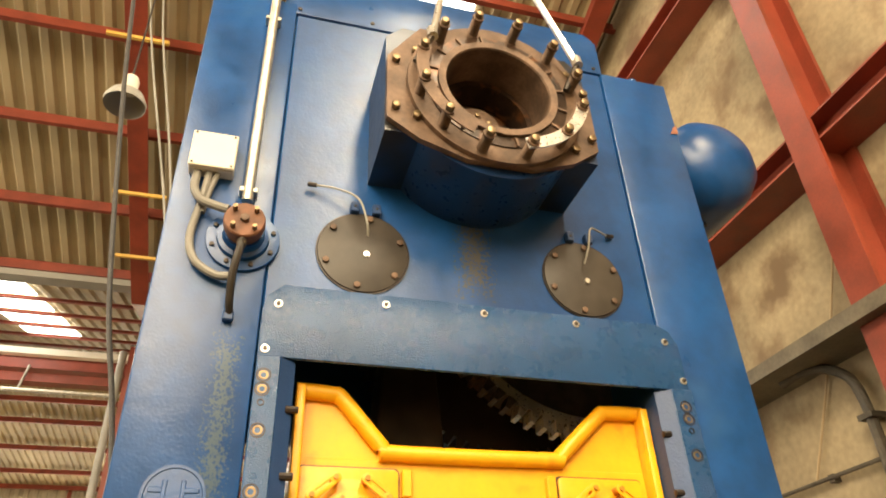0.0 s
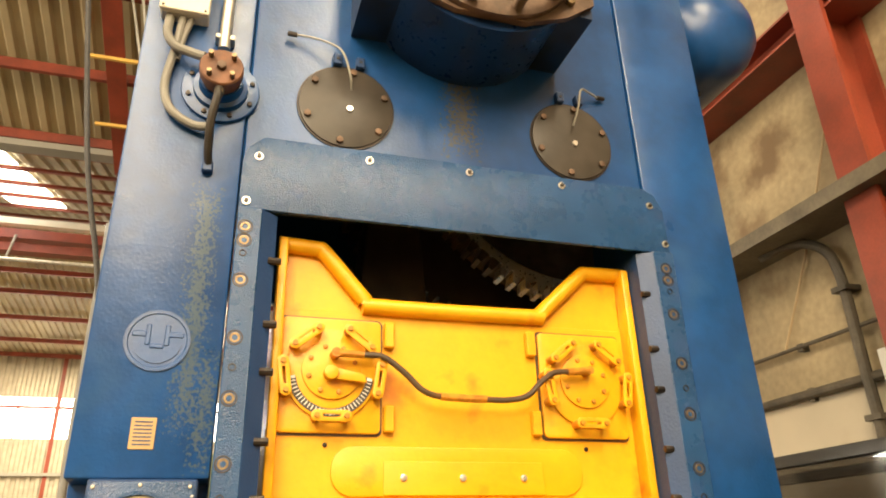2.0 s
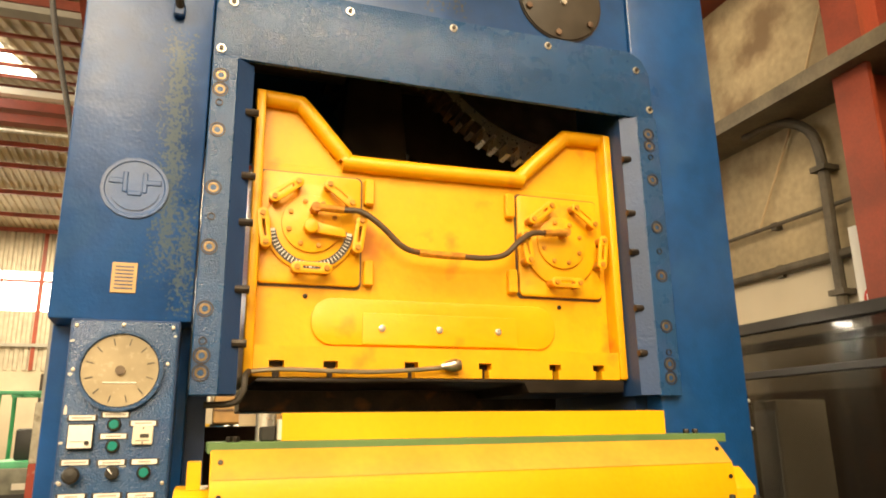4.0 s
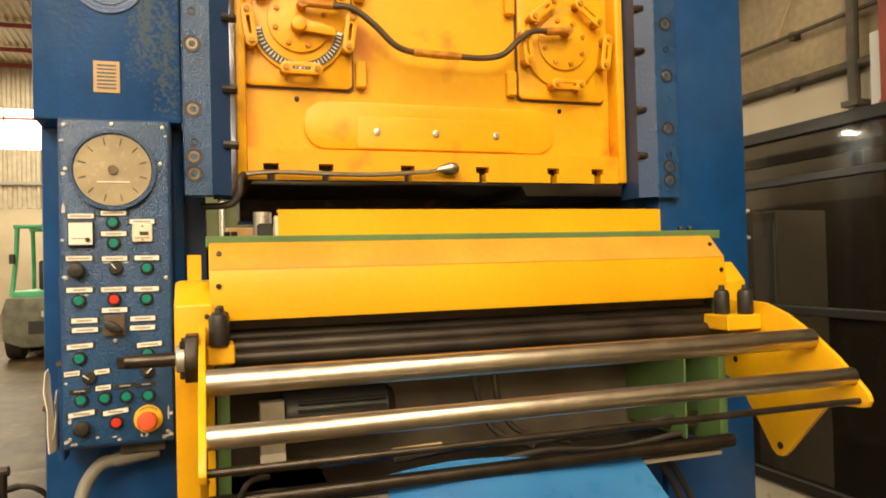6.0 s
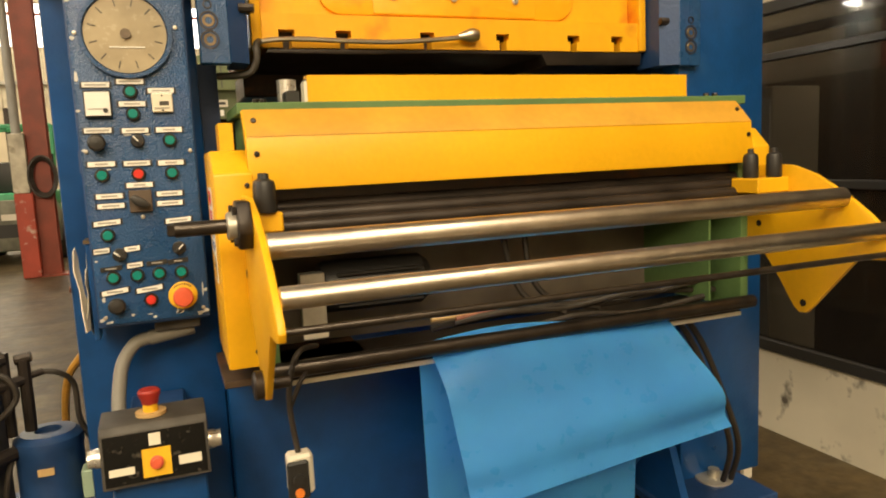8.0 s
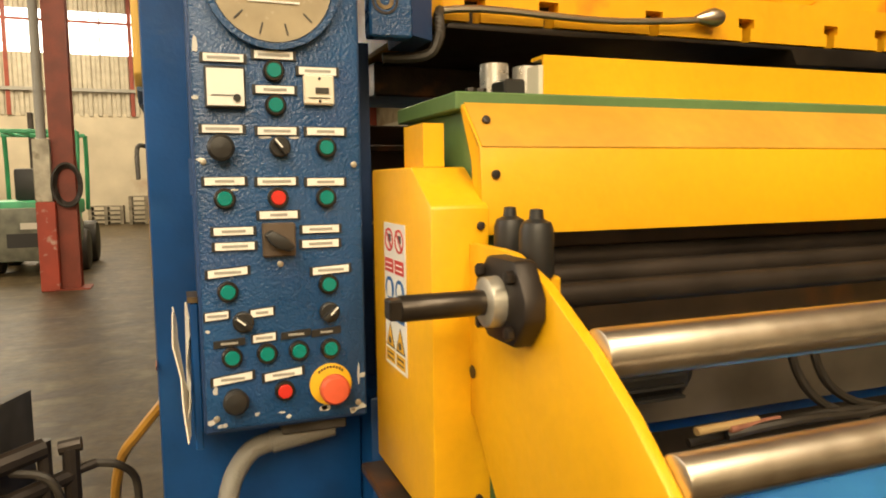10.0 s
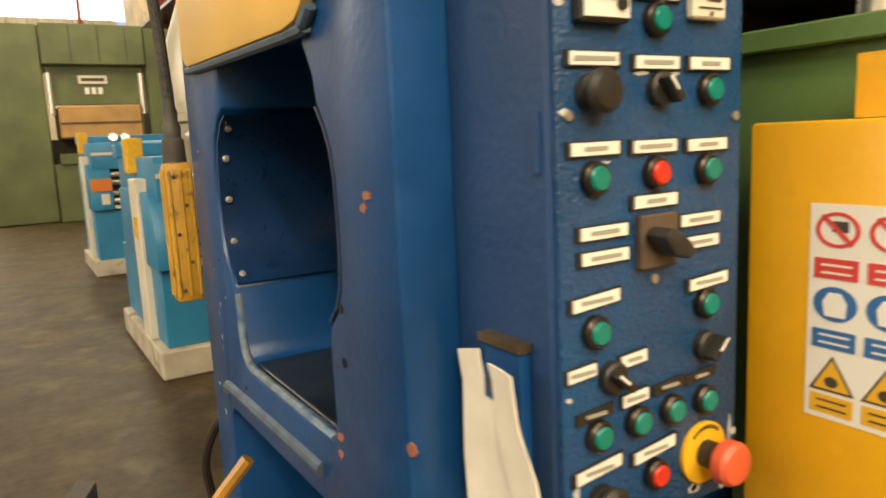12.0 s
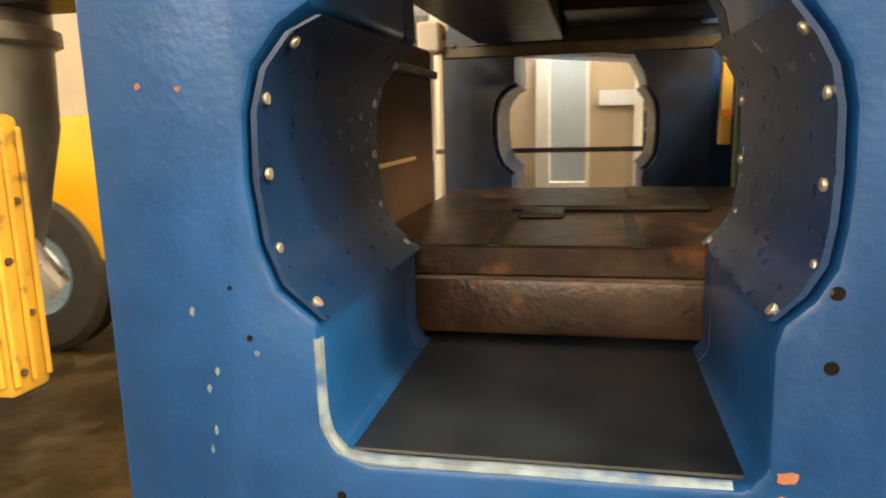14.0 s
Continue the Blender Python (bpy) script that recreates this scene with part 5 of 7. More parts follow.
part("cable", tube_bm([(-0.365, 2.935, 1.66), (-0.385, 2.94, 1.95), (-0.47, 2.97, 2.4), (-0.565, 3.0, 2.89), (-0.683, 3.0, 3.41), (-0.84, 3.0, 4.44), (-0.946, 3.0, 5.27), (-1.08, 3.0, 6.5), (-1.18, 3.0, roof_z(3.0, BAYS[1]) + 0.17)], 0.012, 10), BRAID, pc, "braided black cable")

pc.location += Vector((0.025, 0.034, -0.037)) * K

# rounded grey casing behind the press
gc = thing("blower_casing", (-0.2, 3.12, 1.2), "worn grey cast blower casing bracketed to the press back", "blower")
part("shell", lathe_bm((-0.19, 3.14, 1.20), (0, 0, 1), [(0.03, 0.0), (0.06, 0.08), (0.085, 0.16), (0.112, 0.28), (0.118, 0.42), (0.108, 0.56), (0.08, 0.64), (0.06, 0.70), (0.06, 0.9)], 32), CASTGREY, gc)
part("seam", lathe_bm((-0.19, 3.14, 1.58), (0, 0, 1), [(0.119, 0.0), (0.127, 0.004), (0.127, 0.02), (0.119, 0.024)], 32), CASTGREY, gc)
part("mount_bracket", box_bm(-0.24, -0.14, 2.83, 3.06, 1.62, 1.68, 0.004), DARK, gc)
part("arm", tube_bm([(-0.26, 3.05, 1.46), (-0.27, 3.02, 1.40), (-0.25, 3.0, 1.34), (-0.235, 2.98, 1.30)], 0.012, 8), CHROME, gc)
for z in (1.46, 1.55):
    bolt(gc, (-0.275, 3.06, z), (-0.8, -0.6, 0), 0.012, 0.02, GALV, "casing_bolt")

# guard door seen through the side window
gd = thing("guard_door", (1.86, 2.5, FLOOR), "white framed guard door with beige board and glass beside the press", "door")
part("board", box_bm(1.86, 1.87, 2.22, 2.385, 0.75, 2.05), BEIGE, gd, "beige board")
part("rear_board", box_bm(1.86, 1.87, 2.59, 2.98, 0.75, 2.05), BEIGE, gd)
for y0, y1, z0, z1 in ((2.19, 3.0, 0.72, 0.76), (2.19, 3.0, 2.03, 2.07), (2.19, 2.22, 0.76, 2.03), (2.97, 3.0, 0.76, 2.03), (2.535, 2.59, 0.76, 2.03), (2.385, 2.40, 0.76, 2.03), (2.40, 2.535, 1.19, 1.225)):
    part("frame", box_bm(1.845, 1.885, y0, y1, z0, z1, 0.003), WHITEBOX, gd)
part("glass", box_bm(1.860, 1.866, 2.401, 2.534, 1.226, 2.02), PALEGLASS, gd)
part("lower_board", box_bm(1.860, 1.866, 2.401, 2.534, 0.761, 1.189), BEIGE, gd)
for y in (2.19, 2.97):
    part("post", box_bm(1.845, 1.885, y, y + 0.03, FLOOR, 0.72), WHITEBOX, gd)
part("notice", box_bm(1.853, 1.859, 2.205, 2.35, 1.512, 1.568), WHITE, gd)
part("mid_rail", box_bm(1.72, 1.74, 2.10, 3.0, 1.345, 1.363), BROWNDARK, gd)
for y in (2.10, 2.97):
    part("rail_post", box_bm(1.72, 1.74, y, y + 0.025, FLOOR, 1.344), BROWNDARK, gd)


# blue straightening machines
def leveller(x, y, w, d, h, label, group):
    ob = thing("coil_straightener", (x + w / 2, y + d / 2, FLOOR), label, "machine", group)
    part("skid", box_bm(x - 0.03, x + w, y - 0.04, y + d, FLOOR, FLOOR + 0.17, 0.01), SKID, ob, "dirty white timber skid")
    part("base", box_bm(x + 0.02, x + w, y + 0.02, y + d, FLOOR + 0.17, FLOOR + h * 0.52, 0.008), MACHBLUE, ob)
    part("roller_bay", box_bm(x + 0.24, x + w, y + 0.16, y + d - 0.1, FLOOR + h * 0.52, FLOOR + h * 0.80), DARK, ob)
    part("head", prism_bm([(y + 0.02, FLOOR + h * 0.80), (y + 0.02, FLOOR + h * 0.97), (y + 0.07, FLOOR + h), (y + d, FLOOR + h), (y + d, FLOOR + h * 0.80)], "x", x + 0.05, x + w, bevel=0.006), MACHBLUE, ob)
    part("end_box", prism_bm([(y - 0.06, FLOOR + h * 0.50), (y - 0.06, FLOOR + h * 0.70), (y + 0.06, FLOOR + h * 0.84), (y + d * 0.8, FLOOR + h * 0.84), (y + d * 0.8, FLOOR + h * 0.50)], "x", x, x + 0.22, bevel=0.008), MACHBLUE, ob)
    part("top_rail", box_bm(x + 0.02, x + w, y + d - 0.16, y + d + 0.02, FLOOR + h, FLOOR + h + 0.09, 0.006), MACHBLUE, ob)
    part("pale_band", box_bm(x + 0.052, x + w, y + 0.012, y + 0.02, FLOOR + h * 0.905, FLOOR + h * 0.925), WHITEBOX, ob)
    for k, z in enumerate((0.56, 0.62, 0.70, 0.76)):
        part("work_roll", rod_bm((x + 0.22, y + 0.10, FLOOR + h * z), (x + w, y + 0.10, FLOOR + h * z), 0.032, n=16), STEEL, ob, "steel straightening roll")
    part("tray", box_bm(x + 0.20, x + w, y - 0.05, y + 0.10, FLOOR + h * 0.505, FLOOR + h * 0.525), WHITEBOX, ob)
    for k in range(2):
        part("gauge", lathe_bm((x + 0.30 + 0.12 * k, y + 0.10, FLOOR + h + 0.05), (0, -1, 0.2), [(0.045, 0.0), (0.05, 0.02), (0.042, 0.026), (0.04, 0.02), (0.001, 0.02)], 20), CHROME, ob, "chrome pressure gauge")
        part("gauge_foot", box_bm(x + 0.29 + 0.12 * k, x + 0.31 + 0.12 * k, y + 0.09, y + 0.11, FLOOR + h - 0.01, FLOOR + h + 0.02), GALV, ob)
    part("lever_post", box_bm(x - 0.02, x + 0.05, y + 0.30, y + 0.55, FLOOR + 0.17, FLOOR + h * 0.9, 0.006), WHITEBOX, ob)
    part("warning_patch", box_bm(x - 0.024, x - 0.02, y + 0.35, y + 0.48, FLOOR + h * 0.62, FLOOR + h * 0.72), EYELLOW, ob)
    part("yellow_cap", box_bm(x + 0.0, x + 0.10, y + 0.62, y + 0.78, FLOOR + h * 0.92, FLOOR + h + 0.12, 0.006), EYELLOW, ob)
    part("notice", box_bm(x + 0.10, x + 0.18, y - 0.064, y - 0.060, FLOOR + h * 0.54, FLOOR + h * 0.62), WHITEBOX, ob)
    for k, c in ((0, RED), (1, SCALEDARK), (2, RED)):
        part("maker_bar", box_bm(x + 0.80 + k * 0.13, x + 0.89 + k * 0.13, y + 0.008, y + 0.0195, FLOOR + h * 0.845, FLOOR + h * 0.885), c, ob)
    return ob


leveller(0.03, 5.64, 2.45, 1.42, 1.27, "bright blue coil straightening machine standing on a white skid", "straightening machines")
leveller(0.12, 9.74, 2.6, 1.2, 1.42, "blue straightening machine with an orange badge farther down the hall", "straightening machines")
solid("orange_badge", box_bm(0.13, 0.33, 9.665, 9.681, 1.13, 1.26), ORANGE, "orange badge fixed on the blue machine end", "badge")
solid("grain_sack", lathe_bm((0.55, 6.75, 1.581), (0, 0, 1), [(0.12, 0.0), (0.16, 0.05), (0.165, 0.2), (0.13, 0.27), (0.04, 0.3), (0.001, 0.31)], 16), BEIGE, "beige sack standing on the blue machine top", "sack")
solid("grain_sack", lathe_bm((0.95, 6.8, 1.581), (0, 0, 1), [(0.10, 0.0), (0.13, 0.05), (0.135, 0.15), (0.10, 0.2), (0.04, 0.23), (0.001, 0.24)], 16), BEIGE, "small beige sack on the blue machine top", "sack")

# yellow lift truck parked by the wall
yt = thing("lift_truck", (2.6, 5.0, FLOOR), "yellow lift truck with large black tyres parked by the wall", "lift truck")
part("body", prism_bm([(4.1, 0.75), (4.1, 1.35), (4.9, 1.55), (5.9, 1.50), (6.0, 1.18), (5.1, 0.75)], "x", 2.37, 2.95, bevel=0.03), YELLOW, yt)
for y in (4.30, 5.42):
    ty = part("wheel", lathe_bm((2.36, y, 0.68), (-1, 0, 0), [(0.24, -0.2), (0.42, -0.19), (0.46, -0.15), (0.46, -0.02), (0.42, 0.02), (0.27, 0.025), (0.24, 0.0), (0.24, -0.2)], 36), HOSE, yt, "black rubber tyre")
    part("rim", lathe_bm((2.36, y, 0.68), (-1, 0, 0), [(0.245, -0.15), (0.245, 0.0), (0.17, -0.02), (0.08, 0.01), (0.001, 0.012)], 28), CHROME, ty)

# red hall column with guard, pipe and coiled hose
rc = thing("hall_column", (-1.7, 10.98, FLOOR), "red steel hall column with a concrete guard and a coiled hose", "column")
bm = box_bm(-1.68, -1.52, 10.90, 10.92, FLOOR, 6.5)
box_bm(-1.61, -1.59, 10.92, 11.10, FLOOR, 6.5, bm=bm)
box_bm(-1.68, -1.52, 11.10, 11.12, FLOOR, 6.5, bm=bm)
part("steel_post", bm, REDSTEEL, rc)
part("steel_flange", box_bm(-1.78, -1.68, 10.93, 10.95, FLOOR, 6.5), REDSTEEL, rc)
part("base_plate", box_bm(-1.80, -1.42, 10.82, 11.2, FLOOR, FLOOR + 0.02), REDSTEEL, rc)
part("guard", box_bm(-1.95, -1.74, 10.82, 10.9, FLOOR, 1.30, 0.01), COLUMNRED, rc, "scratched red guard")
part("guard_upper", box_bm(-1.95, -1.76, 10.82, 10.9, 1.30, 2.05, 0.01), CASTGREY, rc)
part("down_pipe", rod_bm((-1.86, 10.93, 2.05), (-1.86, 10.93, 6.4), 0.055, n=16), GREY, rc, "grey down pipe")
bm = None
for k in range(4):
    pts = [(-1.60 + (0.13 + 0.01 * k) * math.cos(a), 10.86 - 0.02 * k, 1.50 + (0.22 + 0.012 * k) * math.sin(a)) for a in [i * 2 * math.pi / 14 for i in range(15)]]
    bm = tube_bm(pts, 0.018, 6, 3, bm=bm)
part("coiled_hose", bm, HOSE, rc, "coiled dark hose")
rc.location += Vector((0.05, -0.40, 0.0)) * K

# green counterbalance forklift
fk = thing("forklift", (-2.4, 12.8, FLOOR), "green counterbalance forklift parked behind the column", "forklift")
part("counterweight", prism_bm([(-2.95, 0.52), (-2.97, 0.95), (-2.9, 1.18), (-1.72, 1.18), (-1.65, 0.95), (-1.67, 0.52), (-1.9, 0.42), (-2.7, 0.42)], "y", 12.3, 12.62, bevel=0.03), FORKGREY, fk, "dirty grey counterweight")
part("hood", box_bm(-2.85, -1.75, 12.4, 13.8, 1.05, 1.28, 0.04, 2), FORKGREEN, fk, "green engine hood")
part("frame", box_bm(-2.75, -1.85, 12.5, 14.2, 0.40, 1.05, 0.02), FORKGREEN, fk)
part("grille", box_bm(-2.6, -2.0, 12.29, 12.305, 0.62, 0.82), BLACK, fk)
part("plate_bar", box_bm(-2.42, -2.18, 12.28, 12.295, 0.88, 0.97), WHITEBOX, fk)
for x in (-2.85, -1.72):
    part("guard_post", tube_bm([(x, 12.45, 1.2), (x + 0.04, 12.55, 1.8), (x + 0.05, 12.6, 2.28)], 0.035, 8), FORKGREEN, fk)
    part("guard_post", tube_bm([(x, 13.9, 1.1), (x + 0.04, 13.7, 1.8), (x + 0.05, 13.6, 2.28)], 0.035, 8), FORKGREEN, fk)
    part("wheel", rod_bm((x - 0.12, 12.75, 0.53), (x + 0.12, 12.75, 0.53), 0.31, n=28, bevel=0.04), HOSE, fk, "black solid tyre")
    part("wheel", rod_bm((x - 0.12, 14.0, 0.56), (x + 0.12, 14.0, 0.56), 0.34, n=28, bevel=0.04), HOSE, fk)
    part("lamp", box_bm(x - 0.03, x + 0.05, 12.42, 12.47, 1.70, 1.85, 0.01), BLACK, fk)
for y in (12.6, 13.6):
    part("guard_bar", box_bm(-2.85, -1.67, y - 0.03, y + 0.03, 2.25, 2.31, 0.01), FORKGREEN, fk)
for k in range(5):
    part("guard_slat", box_bm(-2.7 + k * 0.22, -2.66 + k * 0.22, 12.6, 13.6, 2.27, 2.30), FORKGREEN, fk)
part("seat", box_bm(-2.55, -2.1, 12.75, 13.2, 1.28, 1.75, 0.04, 2), BLACK, fk)
for x in (-2.55, -2.05):
    part("mast", box_bm(x - 0.04, x + 0.04, 14.3, 14.42, 0.3, 2.7, 0.01), DARK, fk)

# far pallets and crates
for k, (x, y, n_) in enumerate(((-1.3, 25.6, 6), (-2.5, 25.9, 4), (-0.3, 25.4, 5))):
    pl = thing("pallet_stack", (x, y, FLOOR), "stack of grey wooden pallets against the far wall", "pallets", "pallet stacks")
    for j in range(n_):
        z = FLOOR + j * 0.15
        bm = box_bm(x - 0.5, x + 0.5, y - 0.4, y + 0.4, z + 0.11, z + 0.14)
        for xx in (-0.46, 0, 0.46):
            box_bm(x + xx - 0.05, x + xx + 0.05, y - 0.4, y + 0.4, z, z + 0.11, bm=bm)
        part("pallet", bm, PALLET, pl)

# big green press farther down the hall
gp = thing("green_press", (1.2, 17.8, FLOOR), "large green press with a tan ram standing down the hall", "press")
for x0, x1 in ((-0.92, 0.25), (2.1, 2.9)):
    part("column", box_bm(x0, x1, 17.2, 18.9, FLOOR, 4.0, 0.03), PRESSGREEN, gp)
part("column_slot", box_bm(2.48, 2.53, 17.17, 17.2, 2.0, 3.6), BLACK, gp)
part("crown", box_bm(0.25, 2.1, 17.1, 18.9, 3.25, 4.02, 0.02), PRESSGREEN, gp)
part("crown_panel", box_bm(0.30, 2.05, 17.3, 17.5, 2.50, 3.25), PRESSGREEN, gp)
for x in (0.75, 1.25, 1.75):
    part("panel_seam", box_bm(x, x + 0.02, 17.09, 17.1, 3.3, 3.98), BOXGREY, gp)
part("ram", box_bm(0.43, 1.92, 17.05, 18.4, 1.84, 2.47, 0.03), TAN, gp, "tan painted ram")
part("ram_seam", box_bm(0.43, 1.92, 17.03, 17.05, 2.12, 2.15), BROWNDARK, gp)
part("die_space", box_bm(0.25, 2.1, 17.9, 18.6, 1.35, 1.84), BOXGREY, gp)
part("bed", box_bm(0.25, 2.1, 17.0, 18.9, FLOOR, 1.35, 0.02), PRESSGREEN, gp)
part("bed_rail", box_bm(0.35, 2.0, 16.95, 17.0, 1.35, 1.55), PRESSGREEN, gp)
for x in (0.33, 1.99):
    part("balancer", rod_bm((x, 17.2, 2.3), (x, 17.2, 3.1), 0.06, n=12), CHROME, gp)
part("sign", box_bm(0.85, 1.37, 17.27, 17.3, 2.90, 3.06), WHITEBOX, gp)
part("sign_bar", box_bm(0.90, 1.32, 17.262, 17.27, 2.95, 3.01), SCALEDARK, gp)
for x in (0.95, 1.07, 1.19):
    part("number_bar", box_bm(x, x + 0.08, 17.285, 17.299, 2.70, 2.83), WHITE, gp)
part("control_arm", tube_bm([(-0.92, 17.4, 2.3), (-1.08, 17.2, 2.25), (-1.08, 17.0, 1.6)], 0.05, 8), BOXGREY, gp)

# wall shelving far right with boxes
sh = thing("wall_shelf", (2.9, 14.0, 2.4), "dusty brown shelving bracketed to the hall wall", "shelf")
for z in (2.9, 3.7, 4.4):
    part("shelf_board", box_bm(2.55, 3.28, 11.0, 20.0, z, z + 0.06), BROWNDARK, sh)
    for y in (11.5, 14.0, 16.5, 19.0):
        part("bracket", prism_bm([(2.6, z), (3.28, z), (3.28, z - 0.4)], "y", y, y + 0.05), REDSTEEL, sh)
# loose cable on the floor behind the press side
solid("floor_cable", tube_bm([(-0.30, 2.87, 1.0), (-0.33, 2.90, 0.95), (-0.345, 2.95, 0.86), (-0.33, 2.99, 0.76), (-0.30, 3.0, 0.6), (-0.28, 2.98, 0.4), (-0.25, 3.0, 0.235)], 0.010, 8), HOSE, "black cable hanging loosely behind the press", "cable")
# ---- roller feed on the press front ----
feed = thing("roller_feed", (0.67, 1.6, 0.5), "yellow and green roller feed bolted to the press front", "feed machine")
cover = part("cover", prism_bm([(1.632, 1.440), (1.641, 1.545), (1.695, 1.600), (1.70, 1.600), (1.647, 1.542), (1.638, 1.440)], "x", 0.046, 1.322, bevel=0.001), YELLOW, feed, "yellow folded cover")
part("cover_top", prism_bm([(1.6402, 1.5467), (1.6935, 1.6012), (1.6955, 1.6022), (1.6395, 1.5450)], "x", 0.048, 1.320), DEEPYELLOW, cover, "darker sloping top of the cover")
for xa, xb in ((0.046, 0.050), (1.318, 1.322)):
    part("cover_end", prism_bm([(1.636, 1.44), (1.645, 1.545), (1.699, 1.599), (1.702, 1.596), (1.668, 1.53), (1.655, 1.44)], "x", xa, xb), YELLOW, cover)
for x, y, z in ((0.066, 1.672, 1.578), (1.300, 1.672, 1.578), (0.064, 1.6405, 1.512), (1.308, 1.6405, 1.512)):
    bolt(cover, (x, y - 0.003, z), (0, -1, 0.5 if z > 1.55 else 0), 0.0055, 0.004, DARK, "cover_screw", False)
table = part("table", box_bm(0.040, 1.363, 1.703, 1.955, 1.594, 1.617, 0.002), GREEN, feed, "green machined table")
for x, n_ in ((0.1, 1), (1.28, 1), (1.31, 1), (0.085, 1)):
    bolt(table, (x, 1.76, 1.617), (0, 0, 1), 0.008, 0.012, DARK, "table_bolt")
for x0, x1 in ((0.056, 0.082), (1.308, 1.334)):
    part("side_plate", prism_bm([(1.66, 1.05), (1.66, 1.30), (1.675, 1.45), (1.70, 1.58), (1.70, 1.594), (1.955, 1.594), (1.955, 1.05)], "x", x0, x1, bevel=0.002), GREEN, feed, "green side plate")
part("rear_gusset", prism_bm([(1.66, 1.08), (1.66, 1.33), (1.95, 1.60), (1.95, 1.08)], "x", 1.20, 1.206), GREEN, feed)
part("bar", prism_bm([(1.763, 1.618), (1.763, 1.679), (1.80, 1.679), (1.80, 1.674), (1.768, 1.674), (1.768, 1.618)], "x", 0.197, 1.217), YELLOW, feed, "yellow guard bar")
part("bar_end", box_bm(0.190, 0.197, 1.765, 1.80, 1.620, 1.665), WHITEBOX, feed)
part("lug", box_bm(0.155, 0.188, 1.80, 1.85, 1.617, 1.650, 0.003), BLACK, feed)
part("die_pin", rod_bm((0.17, 1.87, 1.617), (0.17, 1.87, 1.68), 0.022, n=20), CHROME, feed)
part("die_pin", rod_bm((0.23, 1.88, 1.617), (0.23, 1.88, 1.68), 0.022, n=20), CHROME, feed)
# side boxes
sbx = part("side_box", prism_bm([(1.628, 1.088), (1.628, 1.475), (1.70, 1.522), (1.886, 1.522), (1.886, 1.088)], "x", -0.022, 0.052, bevel=0.004), YELLOW, feed, "yellow sheet side box")
part("side_box", prism_bm([(1.66, 1.30), (1.66, 1.48), (1.71, 1.53), (1.886, 1.53), (1.886, 1.30)], "x", 1.337, 1.405, bevel=0.004), YELLOW, feed)
part("side_bracket", box_bm(0.002, 0.03, 1.72, 1.80, 1.523, 1.578), YELLOW, feed)
bolt(sbx, (0.04, 1.628, 1.452), (0, -1, 0), 0.005, 0.004, DARK, "box_screw", False)
bolt(sbx, (0.035, 1.628, 1.12), (0, -1, 0), 0.005, 0.004, DARK, "box_screw", False)
# safety sticker on the side box
st = part("safety_sticker", box_bm(-0.0232, -0.0222, 1.743, 1.832, 1.235, 1.460), WHITE, sbx, "white safety sticker with red, blue and yellow signs")
SX = -0.0236
for y in (1.8090, 1.7660):
    def ring(z, r0, r1, m, name):
        bm = lathe_bm((SX + 0.0004, y, z), (-1, 0, 0), [(r1, 0.0), (r1, 0.0006), (r0, 0.0006), (r0, 0.0), (r1, 0.0)] if r0 else [(r1, 0.0), (r1, 0.0006), (0.0005, 0.0006)], 24)
        return part(name, bm, m, st)
    ring(1.434, 0.0145, 0.0182, SIGNRED, "ban_ring")
    part("ban_stroke", prism_bm([(y + 0.014, 1.447), (y + 0.011, 1.450), (y - 0.014, 1.421), (y - 0.011, 1.418)], "x", SX - 0.0004, SX), SIGNRED, st)
    part("ban_symbol", box_bm(SX - 0.0003, SX, y - 0.009, y + 0.004, 1.432, 1.443), SCALEDARK, st)
    part("red_caption", box_bm(SX - 0.0004, SX, y - 0.018, y + 0.018, 1.384, 1.405), SIGNRED, st)
    ring(1.358, 0, 0.0182, SIGNBLUE, "order_disc")
    part("order_symbol", prism_bm([(y - 0.009, 1.345), (y - 0.010, 1.360), (y - 0.005, 1.370), (y + 0.005, 1.370), (y + 0.010, 1.360), (y + 0.008, 1.345)], "x", SX - 0.0010, SX - 0.0004), WHITE, st)
    part("blue_caption", box_bm(SX - 0.0004, SX, y - 0.018, y + 0.018, 1.311, 1.331), SIGNBLUE, st)
    part("warning_triangle", prism_bm([(y - 0.019, 1.265), (y + 0.019, 1.265), (y, 1.304)], "x", SX - 0.0004, SX), SCALEDARK, st)
    part("warning_fill", prism_bm([(y - 0.0155, 1.2675), (y + 0.0155, 1.2675), (y, 1.2995)], "x", SX - 0.0008, SX - 0.0004), SIGNYELLOW, st)
    part("warning_symbol", prism_bm(disc((y, 1.276), 0.006, 8), "x", SX - 0.0012, SX - 0.0008), SCALEDARK, st)
    part("yellow_caption", box_bm(SX - 0.0004, SX, y - 0.018, y + 0.018, 1.241, 1.261), SIGNYELLOW, st)
    for z in (1.390, 1.398, 1.317, 1.325, 1.247, 1.255):
        part("writing_bar", box_bm(SX - 0.0009, SX - 0.0004, y - 0.013, y + 0.012, z - 0.001, z + 0.001), WHITE if z > 1.3 else SCALEDARK, st)
st.scale = (1.0, 1.09, 0.884)
st.location = Vector((0, 0.125 - 1.09 * 0.143, 0.75 - 0.884 * 0.735)) * K
